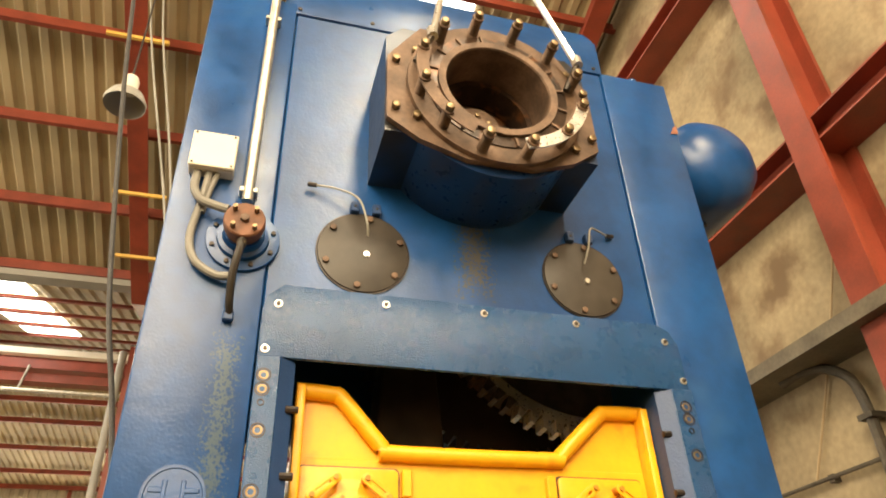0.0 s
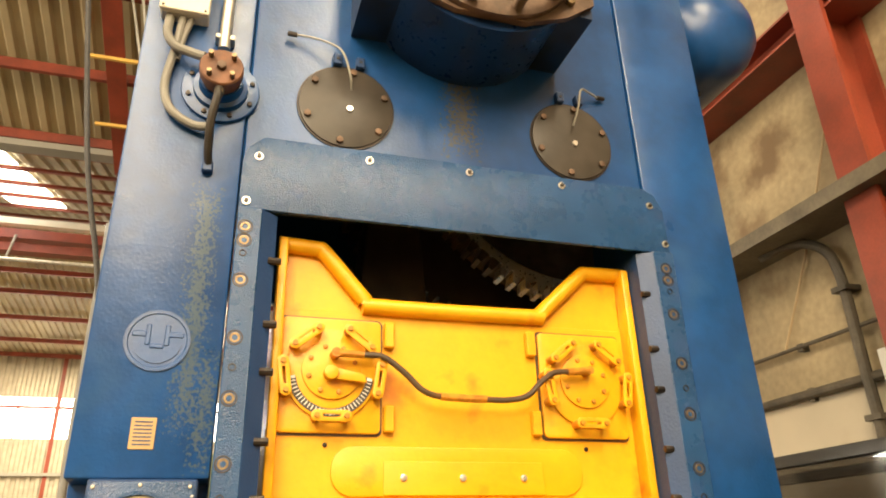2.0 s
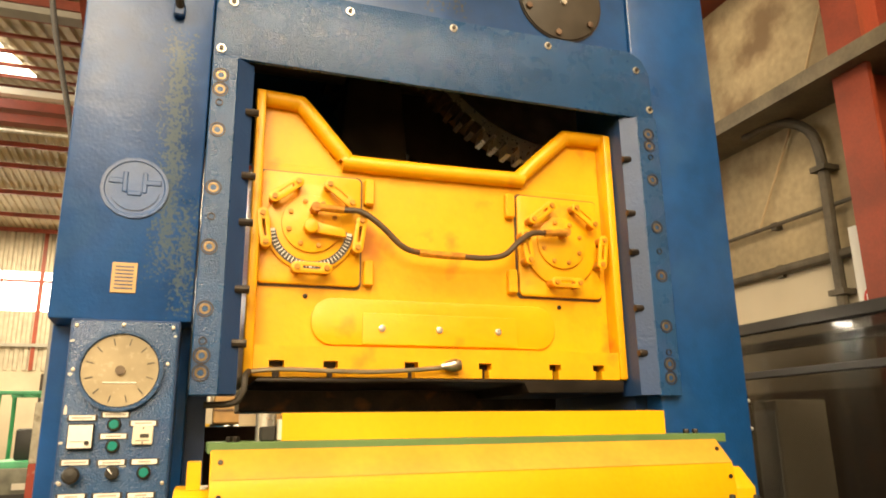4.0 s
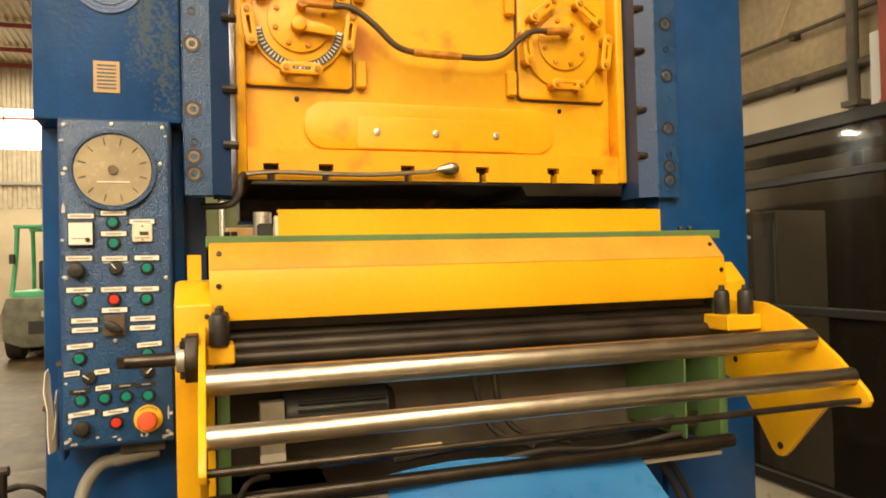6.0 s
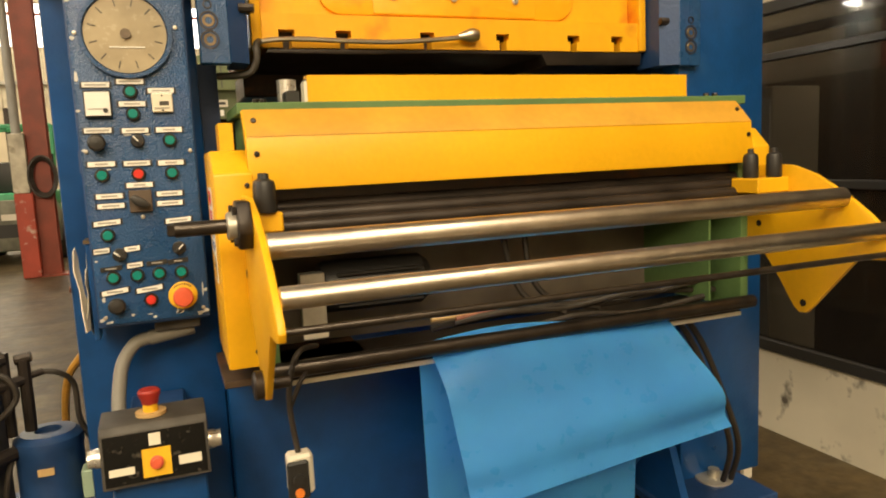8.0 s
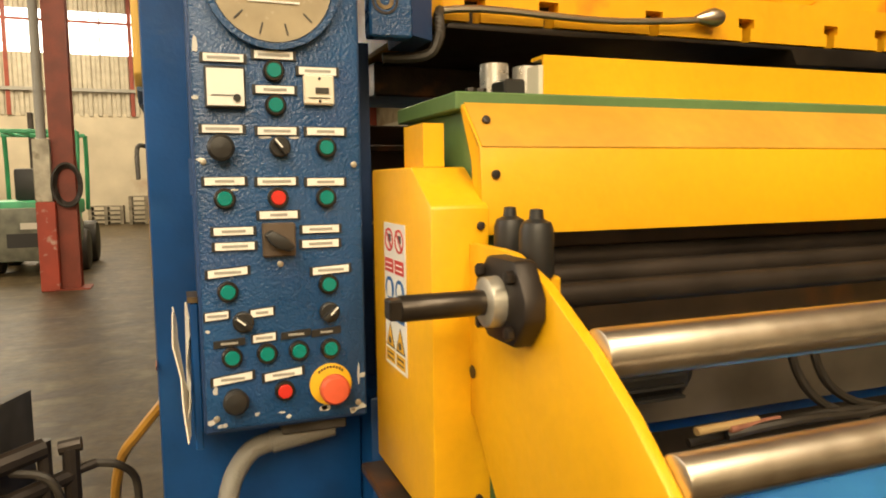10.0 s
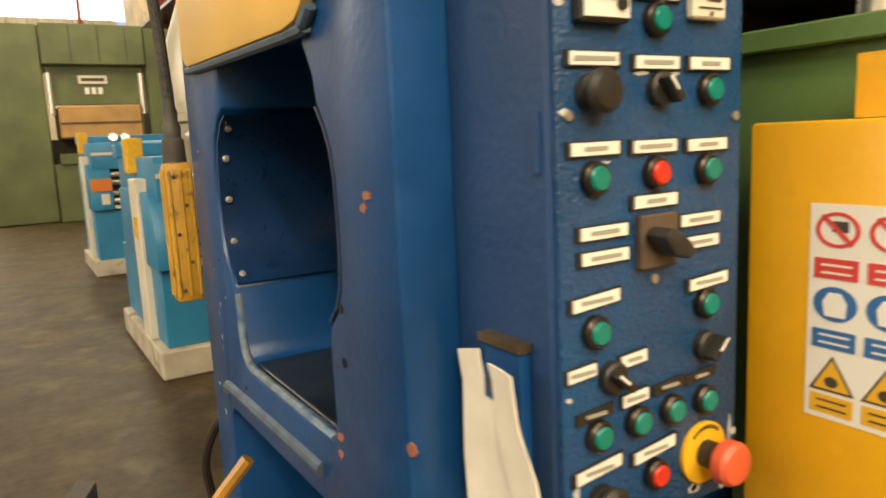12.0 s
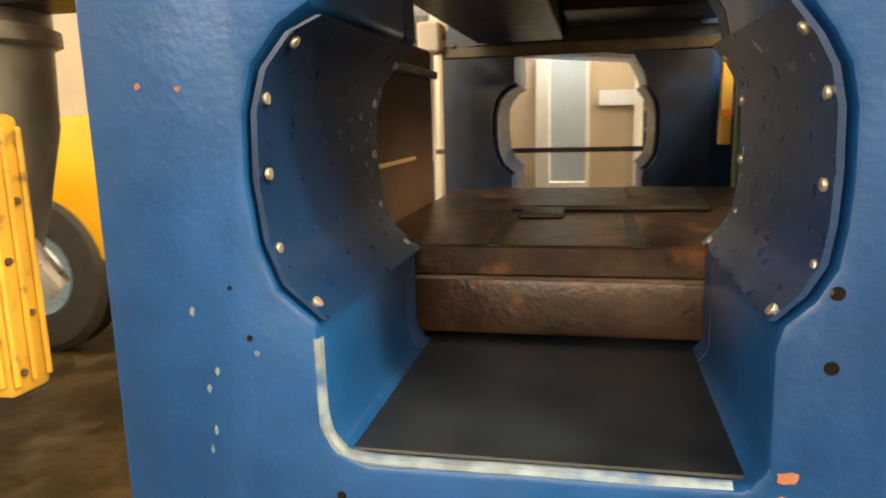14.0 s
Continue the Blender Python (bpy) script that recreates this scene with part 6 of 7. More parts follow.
# arms, rollers
arm = [(1.70, 1.395), (1.66, 1.432), (1.55, 1.432), (1.517, 1.430), (1.45, 1.408), (1.366, 1.362), (1.31, 1.322), (1.268, 1.285), (1.238, 1.256), (1.232, 1.240), (1.240, 1.226), (1.258, 1.222), (1.335, 1.217), (1.452, 1.085), (1.470, 1.068), (1.490, 1.066), (1.506, 1.078), (1.55, 1.14), (1.62, 1.225), (1.70, 1.240)]
for x in (0.026, 1.330):
    a_ = part("arm", prism_bm(arm, "x", x, x + 0.012, bevel=0.0015), YELLOW, feed, "yellow plate arm")
    s = 1 if x < 1 else -1
    xin = x + 0.012 if x < 1 else x
    for y, z, r in ((1.56, 1.405, 0.006), (1.585, 1.402, 0.005), (1.478, 1.092, 0.009), (1.62, 1.28, 0.008)):
        for xx, d in ((x - 0.0005, -1), (x + 0.0125, 1)):
            part("hole", rod_bm((xx, y, z), (xx + d * 0.001, y, z), r, n=12), DARK, a_)
for y, z, r, xa, xb in ((1.376, 1.356, 0.0225, 0.038, 1.330), (1.272, 1.287, 0.0185, 0.038, 1.330)):
    part("roller", rod_bm((xa, y, z), (xb, y, z), r, n=36, bevel=0.002), STEEL, feed, "bright steel roller")
part("tie_rod", rod_bm((0.036, 1.258, 1.237), (1.332, 1.258, 1.237), 0.0068, n=14), DARKROD, feed, "dark thin tie rod")
part("drive_shaft", rod_bm((-0.100, 1.50, 1.385), (0.026, 1.50, 1.385), 0.013, n=18, bevel=0.001), DARKROD, feed)
part("shaft_square", box_bm(-0.112, -0.070, 1.490, 1.510, 1.375, 1.395, 0.002), DARKROD, feed)
fl = part("bearing_flange", prism_bm([(1.4405, 1.3952), (1.4618, 1.4292), (1.5255, 1.4292), (1.5553, 1.402), (1.5553, 1.368), (1.5255, 1.3442), (1.466, 1.3442), (1.4405, 1.374)], "x", 0.002, 0.026, bevel=0.004), DARK, feed, "dark cast bearing flange")
part("bearing_hub", lathe_bm((0.002, 1.50, 1.385), (-1, 0, 0), [(0.026, 0.0), (0.025, 0.014), (0.020, 0.016), (0.001, 0.016)], 24), GALV, fl)
for y, z in ((1.465, 1.413), (1.533, 1.413), (1.465, 1.359), (1.533, 1.359)):
    bolt(fl, (0.002, y, z), (-1, 0, 0), 0.007, 0.008, DARK, "flange_bolt")
for x, yy in ((0.062, 1.53), (0.065, 1.60), (1.255, 1.575), (1.300, 1.545)):
    kn = part("grip_knob", lathe_bm((x, yy, 1.402), (0, 0, 1), [(0.0175, 0.0), (0.019, 0.004), (0.0185, 0.050), (0.016, 0.058), (0.008, 0.062), (0.007, 0.072), (0.001, 0.073)], 20), BLACK, feed, "black knurled grip knob")
for x0, x1, y0 in ((0.040, 0.090, 1.525), (1.23, 1.33, 1.525)):
    part("knob_block", box_bm(x0, x1, y0, y0 + 0.09, 1.365, 1.402, 0.003), YELLOW, feed)
for k, (y, z) in enumerate(((1.60, 1.385), (1.58, 1.365), (1.66, 1.40))):
    part("feed_roll", rod_bm((0.082, y + 0.03, z), (1.308, y + 0.03, z), 0.016, n=18), DARK, feed, "dark feed roll")
part("inner_shield", box_bm(0.084, 1.306, 1.70, 1.71, 1.30, 1.44), BROWNDARK, feed)
for x in (0.036, ):
    part("stop_knob", lathe_bm((x - 0.002, 1.492, 1.092), (-1, 0, 0), [(0.012, -0.04), (0.012, 0.0), (0.026, 0.002), (0.027, 0.022), (0.022, 0.026), (0.001, 0.026)], 24), DARK, feed, "dark round clamp knob")
# lower rods, trough, motor and cables under the table
part("lower_rod", rod_bm((0.04, 1.62, 1.075), (1.31, 1.62, 1.075), 0.017, n=18), DARKROD, feed, "dark lower support rod")
part("trough", box_bm(0.084, 1.306, 1.66, 1.90, 1.035, 1.045), DARK, feed)
part("edge_strip", box_bm(0.09, 1.306, 1.655, 1.662, 1.030, 1.040), WHITEBOX, feed)
part("mount_plate", box_bm(-0.03, 0.30, 1.70, 1.965, 1.03, 1.045, 0.002), BROWNDARK, feed)
part("rear_apron", box_bm(0.084, 1.306, 1.93, 1.945, 1.05, 1.59), APRON, feed, "grey-brown rear sheet")
mt = part("feed_motor", lathe_bm((0.20, 1.80, 1.205), (1, 0, 0), [(0.055, 0.0), (0.06, 0.01), (0.06, 0.24), (0.045, 0.26), (0.001, 0.26)], 24), BLACK, feed, "black feed motor")
for k in range(5):
    part("fin", box_bm(0.23, 0.43, 1.735, 1.75, 1.165 + k * 0.018, 1.170 + k * 0.018), BLACK, mt)
part("motor_bracket", box_bm(0.145, 0.20, 1.73, 1.76, 1.13, 1.25, 0.002), GALV, feed)
part("motor_label", box_bm(0.145, 0.20, 1.728, 1.730, 1.105, 1.135), WHITEBOX, feed)
for pts in ([(0.5, 1.72, 1.10), (0.62, 1.70, 1.115), (0.8, 1.72, 1.10), (1.0, 1.70, 1.12), (1.29, 1.74, 1.09)],
            [(0.45, 1.75, 1.085), (0.7, 1.72, 1.11), (0.95, 1.73, 1.095), (1.15, 1.70, 1.125), (1.3, 1.75, 1.12)],
            [(0.66, 1.78, 1.30), (0.68, 1.76, 1.18), (0.72, 1.74, 1.12), (0.80, 1.72, 1.09)],
            [(0.72, 1.78, 1.30), (0.73, 1.76, 1.18), (0.78, 1.74, 1.12), (0.9, 1.72, 1.09)],
            [(0.6, 1.69, 1.06), (0.8, 1.685, 1.085), (1.0, 1.69, 1.07), (1.2, 1.68, 1.09)]):
    part("cable", tube_bm(pts, 0.008, 8), HOSE, feed, "loose black cable")
for dx in (0.0, 0.03):
    part("cable", tube_bm([(1.12 + dx, 1.74, 1.07), (1.20 + dx, 1.73, 0.96), (1.27 + dx, 1.73, 0.82), (1.36 + dx, 1.75, 0.62), (1.40 + dx, 1.82, 0.47)], 0.009, 8), HOSE, feed, "loose black cable")
part("air_fitting", rod_bm((0.44, 1.72, 1.115), (0.56, 1.72, 1.118), 0.007, n=10), BRASSPLATE, feed)
part("orange_tube", rod_bm((0.50, 1.715, 1.112), (0.60, 1.715, 1.116), 0.006, n=8), PRIMER, feed)

# hanging pendant switch on its cable
pn = thing("pendant_switch", (0.090, 1.57, 0.834), "small pendant switch with an orange button on a black cable", "switch")
part("cable", tube_bm([(0.154, 1.64, 1.112), (0.114, 1.60, 1.117), (0.092, 1.585, 1.082), (0.082, 1.58, 1.018), (0.092, 1.58, 0.914)], 0.006, 8), HOSE, pn)
part("cable", tube_bm([(0.134, 1.62, 1.072), (0.109, 1.59, 1.057), (0.084, 1.585, 1.008)], 0.005, 8), HOSE, pn)
part("housing", box_bm(0.068, 0.118, 1.56, 1.60, 0.832, 0.916, 0.006), WHITEBOX, pn)
part("front", box_bm(0.064, 0.106, 1.546, 1.559, 0.830, 0.908, 0.004), BLACK, pn)
part("button", rod_bm((0.085, 1.546, 0.846), (0.085, 1.540, 0.846), 0.009, n=14), ORANGE, pn)
part("button", rod_bm((0.085, 1.546, 0.874), (0.085, 1.536, 0.874), 0.011, n=14), BLACK, pn)


# draped blue sheet
def draped(bm, corners, nu, nv, shape):
    grid = []
    for i in range(nu + 1):
        row = []
        for j in range(nv + 1):
            u, v = i / nu, j / nv
            a, b, c, d = [Vector(q) for q in corners]
            p = (a * (1 - u) + b * u) * (1 - v) + (d * (1 - u) + c * u) * v
            row.append(bm.verts.new(p + shape(u, v)))
        grid.append(row)
    for i in range(nu):
        for j in range(nv):
            bm.faces.new((grid[i][j], grid[i + 1][j], grid[i + 1][j + 1], grid[i][j + 1]))
    return bm


bm = draped(bmesh.new(), [(0.405, 1.665, 1.072), (1.046, 1.65, 1.066), (1.135, 1.495, 0.800), (0.43, 1.495, 0.745)], 30, 20,
            lambda u, v: Vector((0, -0.055 * math.sin(math.pi * min(1, v * 1.15)) - 0.012 * math.sin(v * 9 + u * 2), 0.012 * math.sin(u * 5 + 0.5) * (1 - v) + 0.018 * math.sin(math.pi * u) * (1 - v))))
bmesh.ops.solidify(bm, geom=bm.faces[:], thickness=0.003)
sheet = solid("blue_sheet", bm, SHEETBLUE, "bent bright blue sheet draped over the lower rod", "sheet")
bm = draped(bmesh.new(), [(0.385, 1.660, 1.04), (1.00, 1.69, 1.04), (0.95, 1.66, 0.48), (0.385, 1.63, 0.48)], 12, 10, lambda u, v: Vector((0, 0.012 * math.sin(u * 6), 0)))
bmesh.ops.solidify(bm, geom=bm.faces[:], thickness=0.003)
solid("blue_sheet", bm, SHEETBLUE, "blue sheet hanging straight down behind the bent one", "sheet")
# ---- control panel on the left column ----
PY = 1.884
panel = part("control_cabinet", box_bm(-0.272, -0.036, 1.890, 2.034, 1.15, 1.898, 0.004), BLUEDARK, press, "blue control cabinet with push buttons")
plate_bm = prism_bm(rounded(-0.268, -0.040, 1.158, 1.892, 0.018), "y", PY, 1.890, bevel=0.002)
face_plate = part("face_plate", plate_bm, BLUE_ROUGH, panel)
part("gasket_line", prism_bm(rounded(-0.270, -0.038, 1.155, 1.895, 0.02), "y", 1.8895, 1.8915), BLUEDARK, panel)


def panel_thing(name, bm, material, label=""):
    return part(name, bm, material, face_plate, label)


dial = (-0.158, 1.779)
panel_thing("dial_rim", lathe_bm((dial[0], PY, dial[1]), (0, -1, 0), [(0.092, 0.0), (0.092, 0.012), (0.084, 0.012), (0.082, 0.004), (0.001, 0.004)], 48), BLUE_ROUGH)
panel_thing("dial_face", rod_bm((dial[0], PY - 0.0045, dial[1]), (dial[0], PY - 0.0065, dial[1]), 0.0815, n=48), DIALFACE, "yellowed round dial face")
for k in range(12):
    a = radians(30 * k + 15)
    d, t = Vector((math.cos(a), 0, math.sin(a))), Vector((-math.sin(a), 0, math.cos(a)))
    c = Vector((dial[0], 0, dial[1]))
    q = [c + d * 0.058 + t * 0.0011, c + d * 0.074 + t * 0.0011, c + d * 0.074 - t * 0.0011, c + d * 0.058 - t * 0.0011]
    panel_thing("dial_mark", prism_bm([(v.x, v.z) for v in q], "y", PY - 0.0078, PY - 0.0066), SCALEDARK)
panel_thing("dial_hub", rod_bm((dial[0], PY - 0.0066, dial[1]), (dial[0], PY - 0.012, dial[1]), 0.0105, n=20), DIALHUB)
panel_thing("dial_pointer", box_bm(dial[0] - 0.034, dial[0] + 0.036, PY - 0.0085, PY - 0.0070, dial[1] - 0.029, dial[1] - 0.0265), WHITE)


def legend(x, z, w=0.061, h=0.0130, dark=False, tilt=0.0):
    t = math.tan(radians(tilt))
    ob = panel_thing("legend_plate", prism_bm([(x - w / 2, z - h / 2 - t * w / 2), (x + w / 2, z - h / 2 + t * w / 2), (x + w / 2, z + h / 2 + t * w / 2), (x - w / 2, z + h / 2 - t * w / 2)], "y", PY - 0.003, PY), BLACK)
    iw = w * 0.86
    if not dark:
        part("legend_card", prism_bm([(x - iw / 2, z - h * 0.4 - t * iw / 2), (x + iw / 2, z - h * 0.4 + t * iw / 2), (x + iw / 2, z + h * 0.4 + t * iw / 2), (x - iw / 2, z + h * 0.4 - t * iw / 2)], "y", PY - 0.0045, PY - 0.003), WHITE, ob)
    L = iw * (0.45 + 0.4 * random.random())
    part("writing_bar", box_bm(x - L / 2, x + L / 2, PY - 0.0052, PY - 0.0046 if not dark else PY - 0.003, z - h * 0.14, z + h * 0.14), GREY, ob)
    return ob


for x, z in ((-0.226, 1.674), (-0.159, 1.6805), (-0.099, 1.661), (-0.159, 1.6335), (-0.231, 1.579), (-0.158, 1.577), (-0.090, 1.577), (-0.231, 1.508), (-0.161, 1.507), (-0.092, 1.5055), (-0.160, 1.460), (-0.222, 1.439), (-0.221, 1.418), (-0.101, 1.438), (-0.102, 1.417)):
    legend(x, z)
for x, z, tilt in ((-0.232, 1.382, 4), (-0.088, 1.378, 3), (-0.231, 1.231, 6), (-0.161, 1.230, 6)):
    legend(x, z, tilt=tilt)
for x, z in ((-0.249, 1.322), (-0.188, 1.3225), (-0.186, 1.286)):
    legend(x, z, 0.036, tilt=4)
for x, z in ((-0.234, 1.282), (-0.141, 1.287), (-0.097, 1.287)):
    legend(x, z, 0.043, 0.010, True, 4)


def button(x, z, cap, lit=0.0):
    ob = panel_thing("button_bezel", lathe_bm((x, PY, z), (0, -1, 0), [(0.0145, 0.0), (0.0145, 0.007), (0.0125, 0.0095), (0.0105, 0.0095), (0.0105, 0.004), (0.001, 0.004)], 24), DARKROD)
    part("button_cap", lathe_bm((x, PY - 0.004, z), (0, -1, 0), [(0.0103, 0.0), (0.0103, 0.0065), (0.009, 0.008), (0.001, 0.008)], 20), cap, ob)


for x, z in ((-0.160, 1.6590), (-0.159, 1.6120), (-0.090, 1.554), (-0.232, 1.484), (-0.092, 1.483), (-0.233, 1.355), (-0.092, 1.357), (-0.231, 1.262), (-0.183, 1.263), (-0.138, 1.263), (-0.092, 1.262)):
    button(x, z, BUTTON_GREEN)
button(-0.160, 1.484, RED)
button(-0.160, 1.206, RED)
for x, z in ((-0.235, 1.553), (-0.229, 1.201)):
    ob = panel_thing("mushroom_button", lathe_bm((x, PY, z), (0, -1, 0), [(0.015, 0.0), (0.015, 0.008), (0.010, 0.010), (0.010, 0.014), (0.0175, 0.016), (0.018, 0.020), (0.014, 0.025), (0.001, 0.027)], 28), BLACK, "black mushroom button")
for x, z, ang in ((-0.155, 1.555, 130), (-0.214, 1.311, 140), (-0.092, 1.316, 45)):
    ob = panel_thing("selector_switch", lathe_bm((x, PY, z), (0, -1, 0), [(0.0145, 0.0), (0.0145, 0.008), (0.012, 0.010), (0.001, 0.010)], 24), BLACK, "black selector switch")
    a = radians(ang)
    d, t = Vector((math.cos(a), 0, math.sin(a))), Vector((-math.sin(a), 0, math.cos(a)))
    c = Vector((x, 0, z))
    q = [c + d * 0.013 + t * 0.003, c + d * 0.013 - t * 0.003, c - d * 0.013 - t * 0.004, c - d * 0.013 + t * 0.004]
    part("lever", prism_bm([(v.x, v.z) for v in q], "y", PY - 0.022, PY - 0.010, bevel=0.001), BLACK, ob)
    q = [c + d * 0.0128 + t * 0.0012, c + d * 0.0128 - t * 0.0012, c - d * 0.002 - t * 0.0012, c - d * 0.002 + t * 0.0012]
    part("lever_mark", prism_bm([(v.x, v.z) for v in q], "y", PY - 0.0228, PY - 0.0222), WHITE, ob)
sw = panel_thing("rotary_switch", box_bm(-0.184, -0.138, PY - 0.010, PY, 1.401, 1.449, 0.002), SWITCHBROWN, "brown square rotary switch")
part("knob", prism_bm([(-0.183, 1.433), (-0.172, 1.440), (-0.152, 1.428), (-0.141, 1.416), (-0.150, 1.410), (-0.170, 1.416)], "y", PY - 0.034, PY - 0.010, bevel=0.003), BLACK, sw)
am = panel_thing("ammeter", box_bm(-0.252, -0.199, PY - 0.012, PY, 1.606, 1.662, 0.002), BLACK, "white faced square ammeter")
part("meter_face", box_bm(-0.2495, -0.2015, PY - 0.0135, PY - 0.012, 1.6095, 1.6585), WHITE, am)
part("needle", box_bm(-0.244, -0.213, PY - 0.0145, PY - 0.0136, 1.6225, 1.6237), BLACK, am)
part("needle_pivot", rod_bm((-0.211, PY - 0.0136, 1.620), (-0.211, PY - 0.0165, 1.620), 0.005, n=12), BLACK, am)
hc = panel_thing("hour_counter", box_bm(-0.120, -0.077, PY - 0.010, PY, 1.614, 1.655, 0.002), WHITEBOX, "cream hour counter")
part("counter_window", box_bm(-0.104, -0.085, PY - 0.0112, PY - 0.0102, 1.629, 1.6375), SCALEDARK, hc)
part("counter_line", box_bm(-0.114, -0.083, PY - 0.0112, PY - 0.0102, 1.6225, 1.6238), SCALEDARK, hc)
for z in (1.6185, 1.650):
    bolt(hc, (-0.098, PY - 0.010, z), (0, -1, 0), 0.002, 0.0015, BLACK, "counter_screw", False)
es = panel_thing("emergency_stop", rod_bm((-0.093, PY, 1.208), (-0.093, PY - 0.006, 1.208), 0.031, n=36, bevel=0.001), EYELLOW, "red emergency stop on a yellow disc")
part("stem", rod_bm((-0.093, PY - 0.006, 1.208), (-0.093, PY - 0.026, 1.208), 0.0135, n=20), BLACK, es)
part("stop_cap", lathe_bm((-0.093, PY - 0.024, 1.208), (0, -1, 0), [(0.018, 0.0), (0.0215, 0.004), (0.0215, 0.014), (0.018, 0.019), (0.001, 0.020)], 32), ESRED, es)
for k in range(9):
    a = radians(50 + k * 10)
    x, z = -0.093 + 0.0265 * math.cos(a), 1.208 + 0.0265 * math.sin(a)
    part("letter_bar", box_bm(x - 0.0013, x + 0.0013, PY - 0.0068, PY - 0.006, z - 0.002, z + 0.002), BLACK, es)
for x, z in ((-0.258, 1.880), (-0.052, 1.880), (-0.258, 1.535), (-0.050, 1.530), (-0.160, 1.390), (-0.255, 1.175), (-0.052, 1.175), (-0.256, 1.78), (-0.058, 1.795), (-0.16, 1.884)):
    bolt(face_plate, (x, PY, z), (0, -1, 0), 0.0045, 0.003, GALV, "panel_screw", False)
for x, z, a, b in ((-0.262, 1.770, 0.006, 0.005), (-0.262, 1.690, 0.004, 0.014), (-0.262, 1.538, 0.006, 0.003), (-0.175, 1.568, 0.010, 0.002), (-0.135, 1.568, 0.009, 0.002), (-0.058, 1.165, 0.010, 0.003), (-0.10, 1.172, 0.008, 0.005), (-0.255, 1.215, 0.004, 0.007), (-0.165, 1.173, 0.005, 0.002), (-0.245, 1.164, 0.007, 0.003), (-0.05, 1.215, 0.002, 0.02), (-0.218, 1.496, 0.008, 0.0015)):
    pts = [(x + a * random.uniform(0.6, 1.1) * math.cos(q), z + b * random.uniform(0.6, 1.1) * math.sin(q)) for q in [i * math.pi / 5 for i in range(10)]]
    panel_thing("paint_chip", prism_bm(pts, "y", PY - 0.0008, PY + 0.0005), CHIPWHITE)
part("hinge", box_bm(-0.276, -0.271, 1.90, 1.906, 1.49, 1.54), BLUEDARK, panel)

for x, z, r in ((-0.262, 1.170, 0.007), (-0.250, 1.163, 0.005), (-0.046, 1.168, 0.008), (-0.060, 1.162, 0.006), (-0.155, 1.166, 0.005), (-0.105, 1.172, 0.008), (-0.262, 1.30, 0.004), (-0.264, 1.62, 0.005), (-0.045, 1.215, 0.007), (-0.090, 1.262, 0.005), (-0.264, 1.845, 0.006), (-0.046, 1.86, 0.005), (-0.20, 1.175, 0.005)):
    pts = [(x + r * random.uniform(0.5, 1.1) * math.cos(a), z + r * 0.7 * random.uniform(0.5, 1.1) * math.sin(a)) for a in [i * math.pi / 5 for i in range(10)]]
    panel_thing("paint_chip", prism_bm(pts, "y", PY - 0.0008, PY + 0.0005), CHIPWHITE)
# paper holder with worn papers on the cabinet side
ph = thing("paper_holder", (-0.285, 1.96, 1.10), "crumpled white papers stuck in a blue sheet holder", "paper holder")
part("holder", box_bm(-0.284, -0.2725, 1.930, 1.990, 1.12, 1.336, 0.002), BLUE, ph)
part("clip", box_bm(-0.287, -0.2725, 1.928, 1.990, 1.337, 1.345), BRASSY, ph)
part("name_tag", box_bm(-0.2852, -0.284, 1.942, 1.980, 1.291, 1.305), SCALEDARK, ph)


def sheet_of_paper(outline, lean, flare=0.0):
    bm = prism_bm(outline, "x", -0.2875, -0.2855)
    bmesh.ops.subdivide_edges(bm, edges=bm.edges[:], cuts=3, use_grid_fill=True)
    for v in bm.verts:
        v.co.x -= lean * max(0.0, 1.32 - v.co.z) + flare * max(0.0, v.co.z - 1.15) + 0.003 * math.sin(v.co.z * 55 + v.co.y * 30) + (0.10 * max(0.0, 1.935 - v.co.y))
    return bm


part("paper", sheet_of_paper([(2.020, 1.322), (1.986, 1.330), (1.985, 1.284), (1.934, 1.280), (1.905, 1.165), (2.005, 1.12)], 0.02), PAPER, ph)
part("paper", sheet_of_paper([(1.946, 1.330), (1.914, 1.326), (1.874, 1.152), (1.925, 1.146), (1.943, 1.27)], 0.0, 0.12), PAPER, ph)

ph.location.y -= 0.011 * K

# two-hand control box on the column, its hose
tb = thing("two_hand_control", (-0.172, 1.76, 0.9), "black two-hand control box with emergency stop and silver palm buttons", "control box")
outline = [(1.72, 0.885), (1.685, 0.895), (1.698, 1.005), (1.708, 1.016), (1.80, 1.022), (1.80, 0.885)]
part("housing", prism_bm(outline, "x", -0.276, -0.072, bevel=0.003), BOXGREY, tb)
part("front_panel", prism_bm([(1.6855, 0.902), (1.6835, 0.902), (1.6955, 1.000), (1.6975, 1.000)], "x", -0.270, -0.078), GLOSSBLACK, tb, "scratched black front plate")
yp = part("yellow_plate", prism_bm([(1.6845, 0.910), (1.6815, 0.910), (1.688, 0.966), (1.691, 0.966)], "x", -0.200, -0.146), EYELLOW, tb)
part("red_button", lathe_bm((-0.173, 1.687, 0.938), (0, -1, 0.12), [(0.013, 0.0), (0.013, 0.010), (0.0095, 0.011), (0.0095, 0.018), (0.001, 0.019)], 20), ESRED, yp)
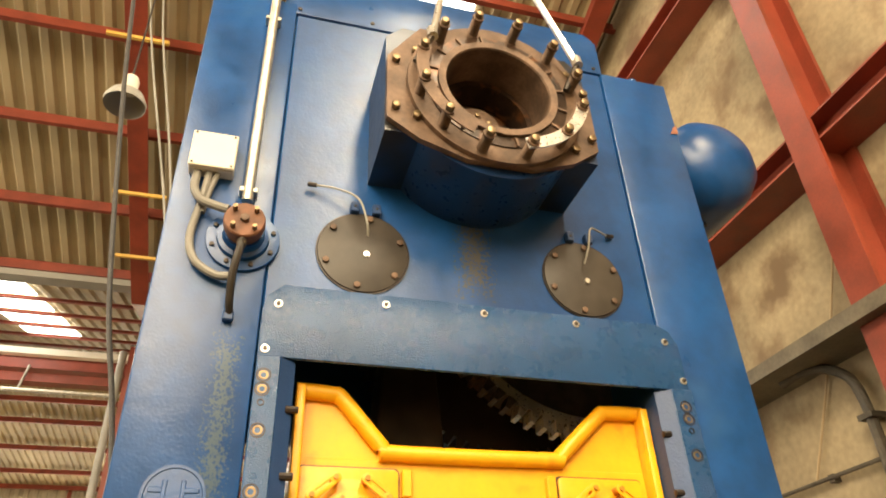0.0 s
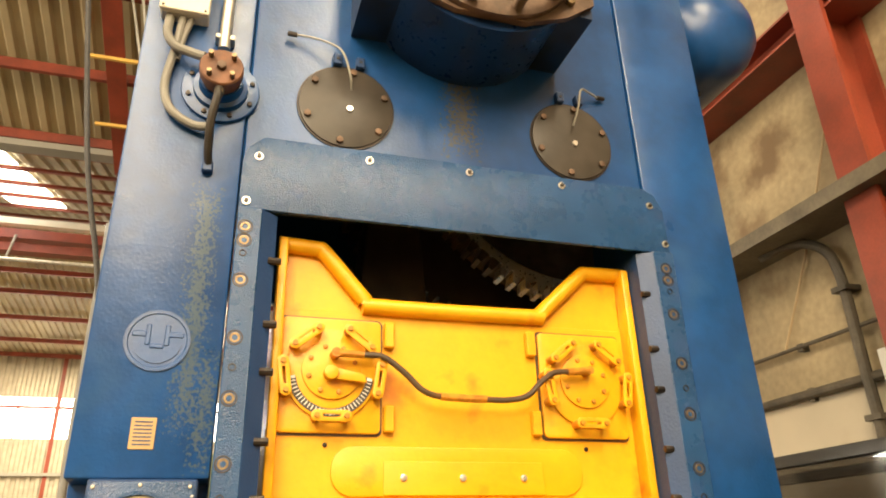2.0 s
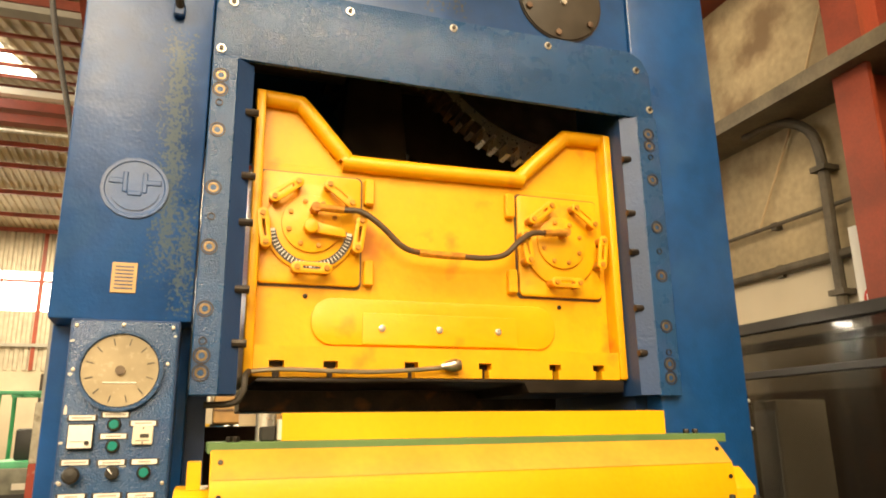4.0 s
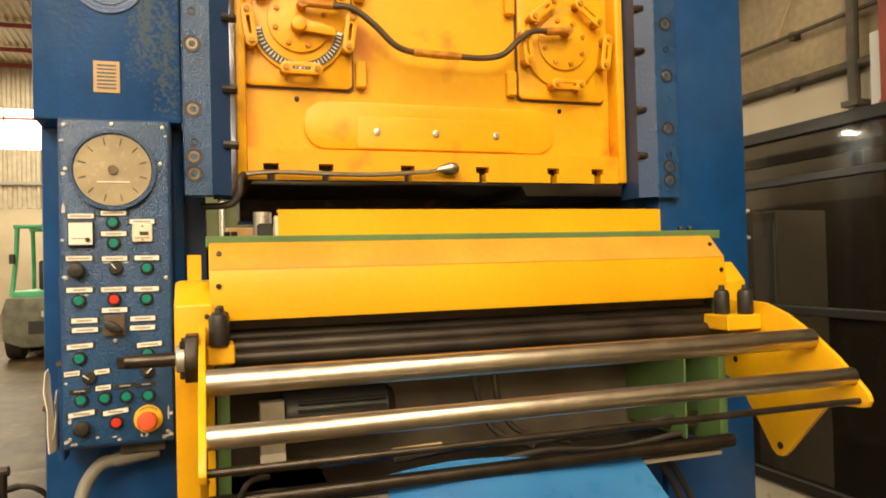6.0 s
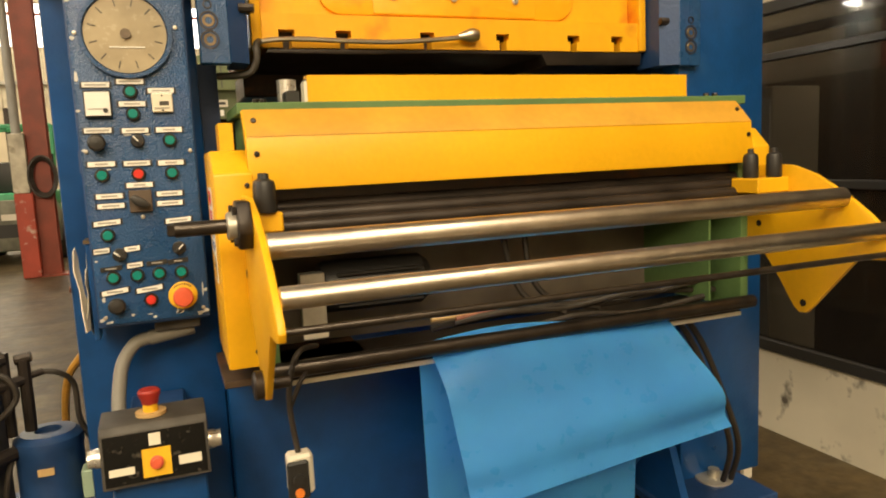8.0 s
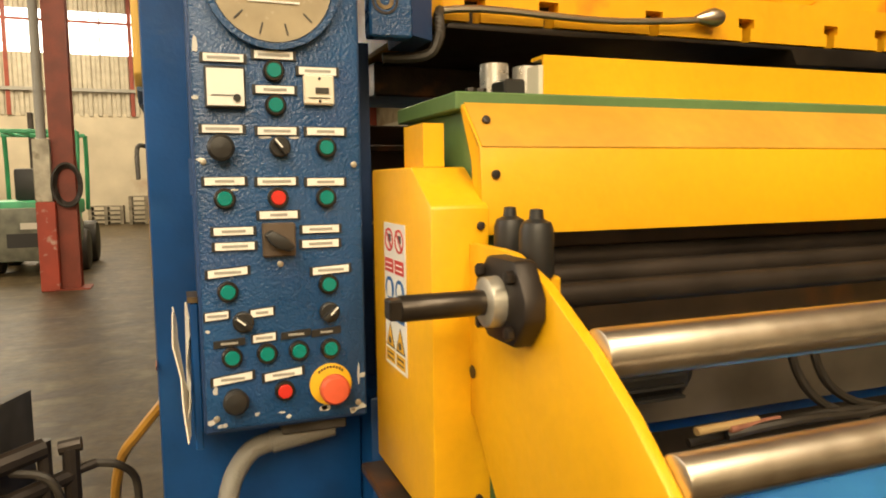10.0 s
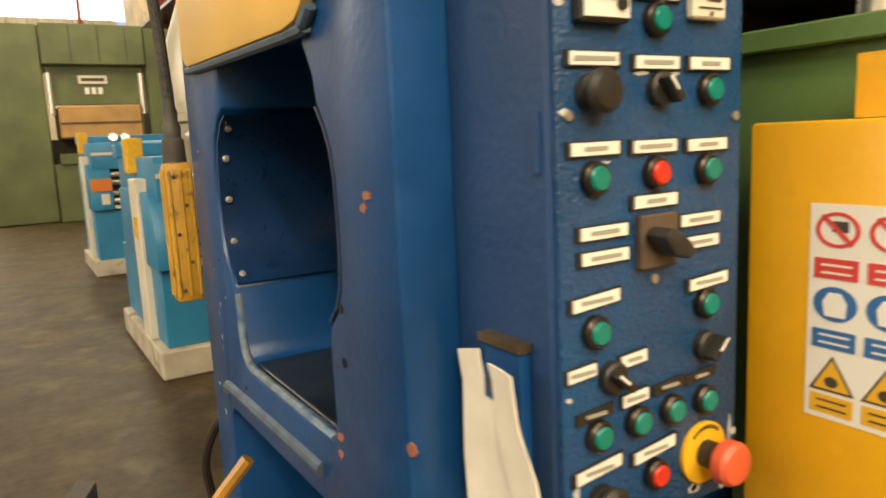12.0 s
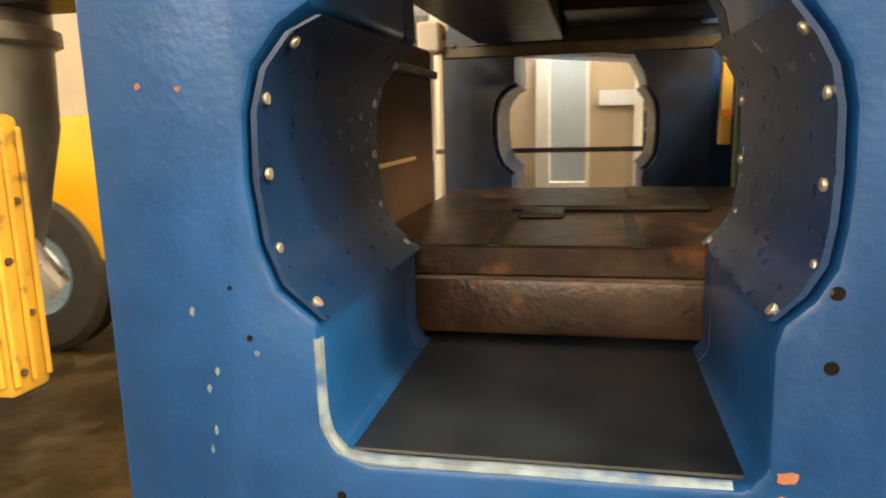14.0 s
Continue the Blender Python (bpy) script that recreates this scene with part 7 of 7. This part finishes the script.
for x0, x1, z0, z1 in ((-0.262, -0.215, 0.922, 0.936), (-0.132, -0.088, 0.924, 0.942), (-0.185, -0.163, 0.972, 0.996)):
    part("legend_plate", prism_bm([(1.6855 + (z0 - 0.902) * 0.12, z0), (1.6815 + (z0 - 0.902) * 0.12, z0), (1.6815 + (z1 - 0.902) * 0.12, z1), (1.6855 + (z1 - 0.902) * 0.12, z1)], "x", x0, x1), WHITEBOX, tb)
for s, x in ((-1, -0.276), (1, -0.072)):
    part("palm_button", lathe_bm((x, 1.735, 0.948), (s, 0, 0), [(0.020, 0.0), (0.020, 0.012), (0.018, 0.016), (0.018, 0.026), (0.001, 0.027)], 24), CHROME, tb, "silver palm button")
eb = part("stop_disc", rod_bm((-0.178, 1.748, 1.019), (-0.178, 1.748, 1.026), 0.030, n=32), BRASSPLATE, tb)
part("stop_neck", rod_bm((-0.178, 1.748, 1.026), (-0.178, 1.748, 1.044), 0.015, n=20), EYELLOW, eb)
part("stop_cap", lathe_bm((-0.178, 1.748, 1.042), (0, 0, 1), [(0.016, 0.0), (0.018, 0.010), (0.0225, 0.020), (0.0225, 0.026), (0.019, 0.030), (0.001, 0.031)], 28), DARKRED, eb)
part("mount_arm", box_bm(-0.23, -0.11, 1.80, 2.034, 0.90, 0.98, 0.004), BLUEDARK, tb)
part("pedestal", box_bm(-0.262, -0.080, 1.722, 1.80, FLOOR + 0.03, 0.884, 0.004), BLUE, tb, "blue steel pedestal")
tb.location.z -= 0.03 * K
ch = thing("conduit_elbow", (-0.2, 1.97, 1.1), "grey flexible conduit running from the cabinet underside to the control box", "conduit")
part("coupling", rod_bm((-0.175, 1.960, 1.103), (-0.075, 1.960, 1.118), 0.018, n=16, bevel=0.003), CONDUIT, ch)
part("bracket", box_bm(-0.16, -0.06, 1.93, 2.0, 1.122, 1.15, 0.002), BOXGREY, ch)
bm = tube_bm([(-0.17, 1.960, 1.104), (-0.205, 1.955, 1.095), (-0.235, 1.945, 1.055), (-0.247, 1.92, 1.00), (-0.252, 1.88, 0.93), (-0.258, 1.83, 0.80), (-0.262, 1.82, 0.6), (-0.26, 1.84, 0.40)], 0.0155, 12, 10)
part("flexible_hose", bm, CONDUIT, ch)
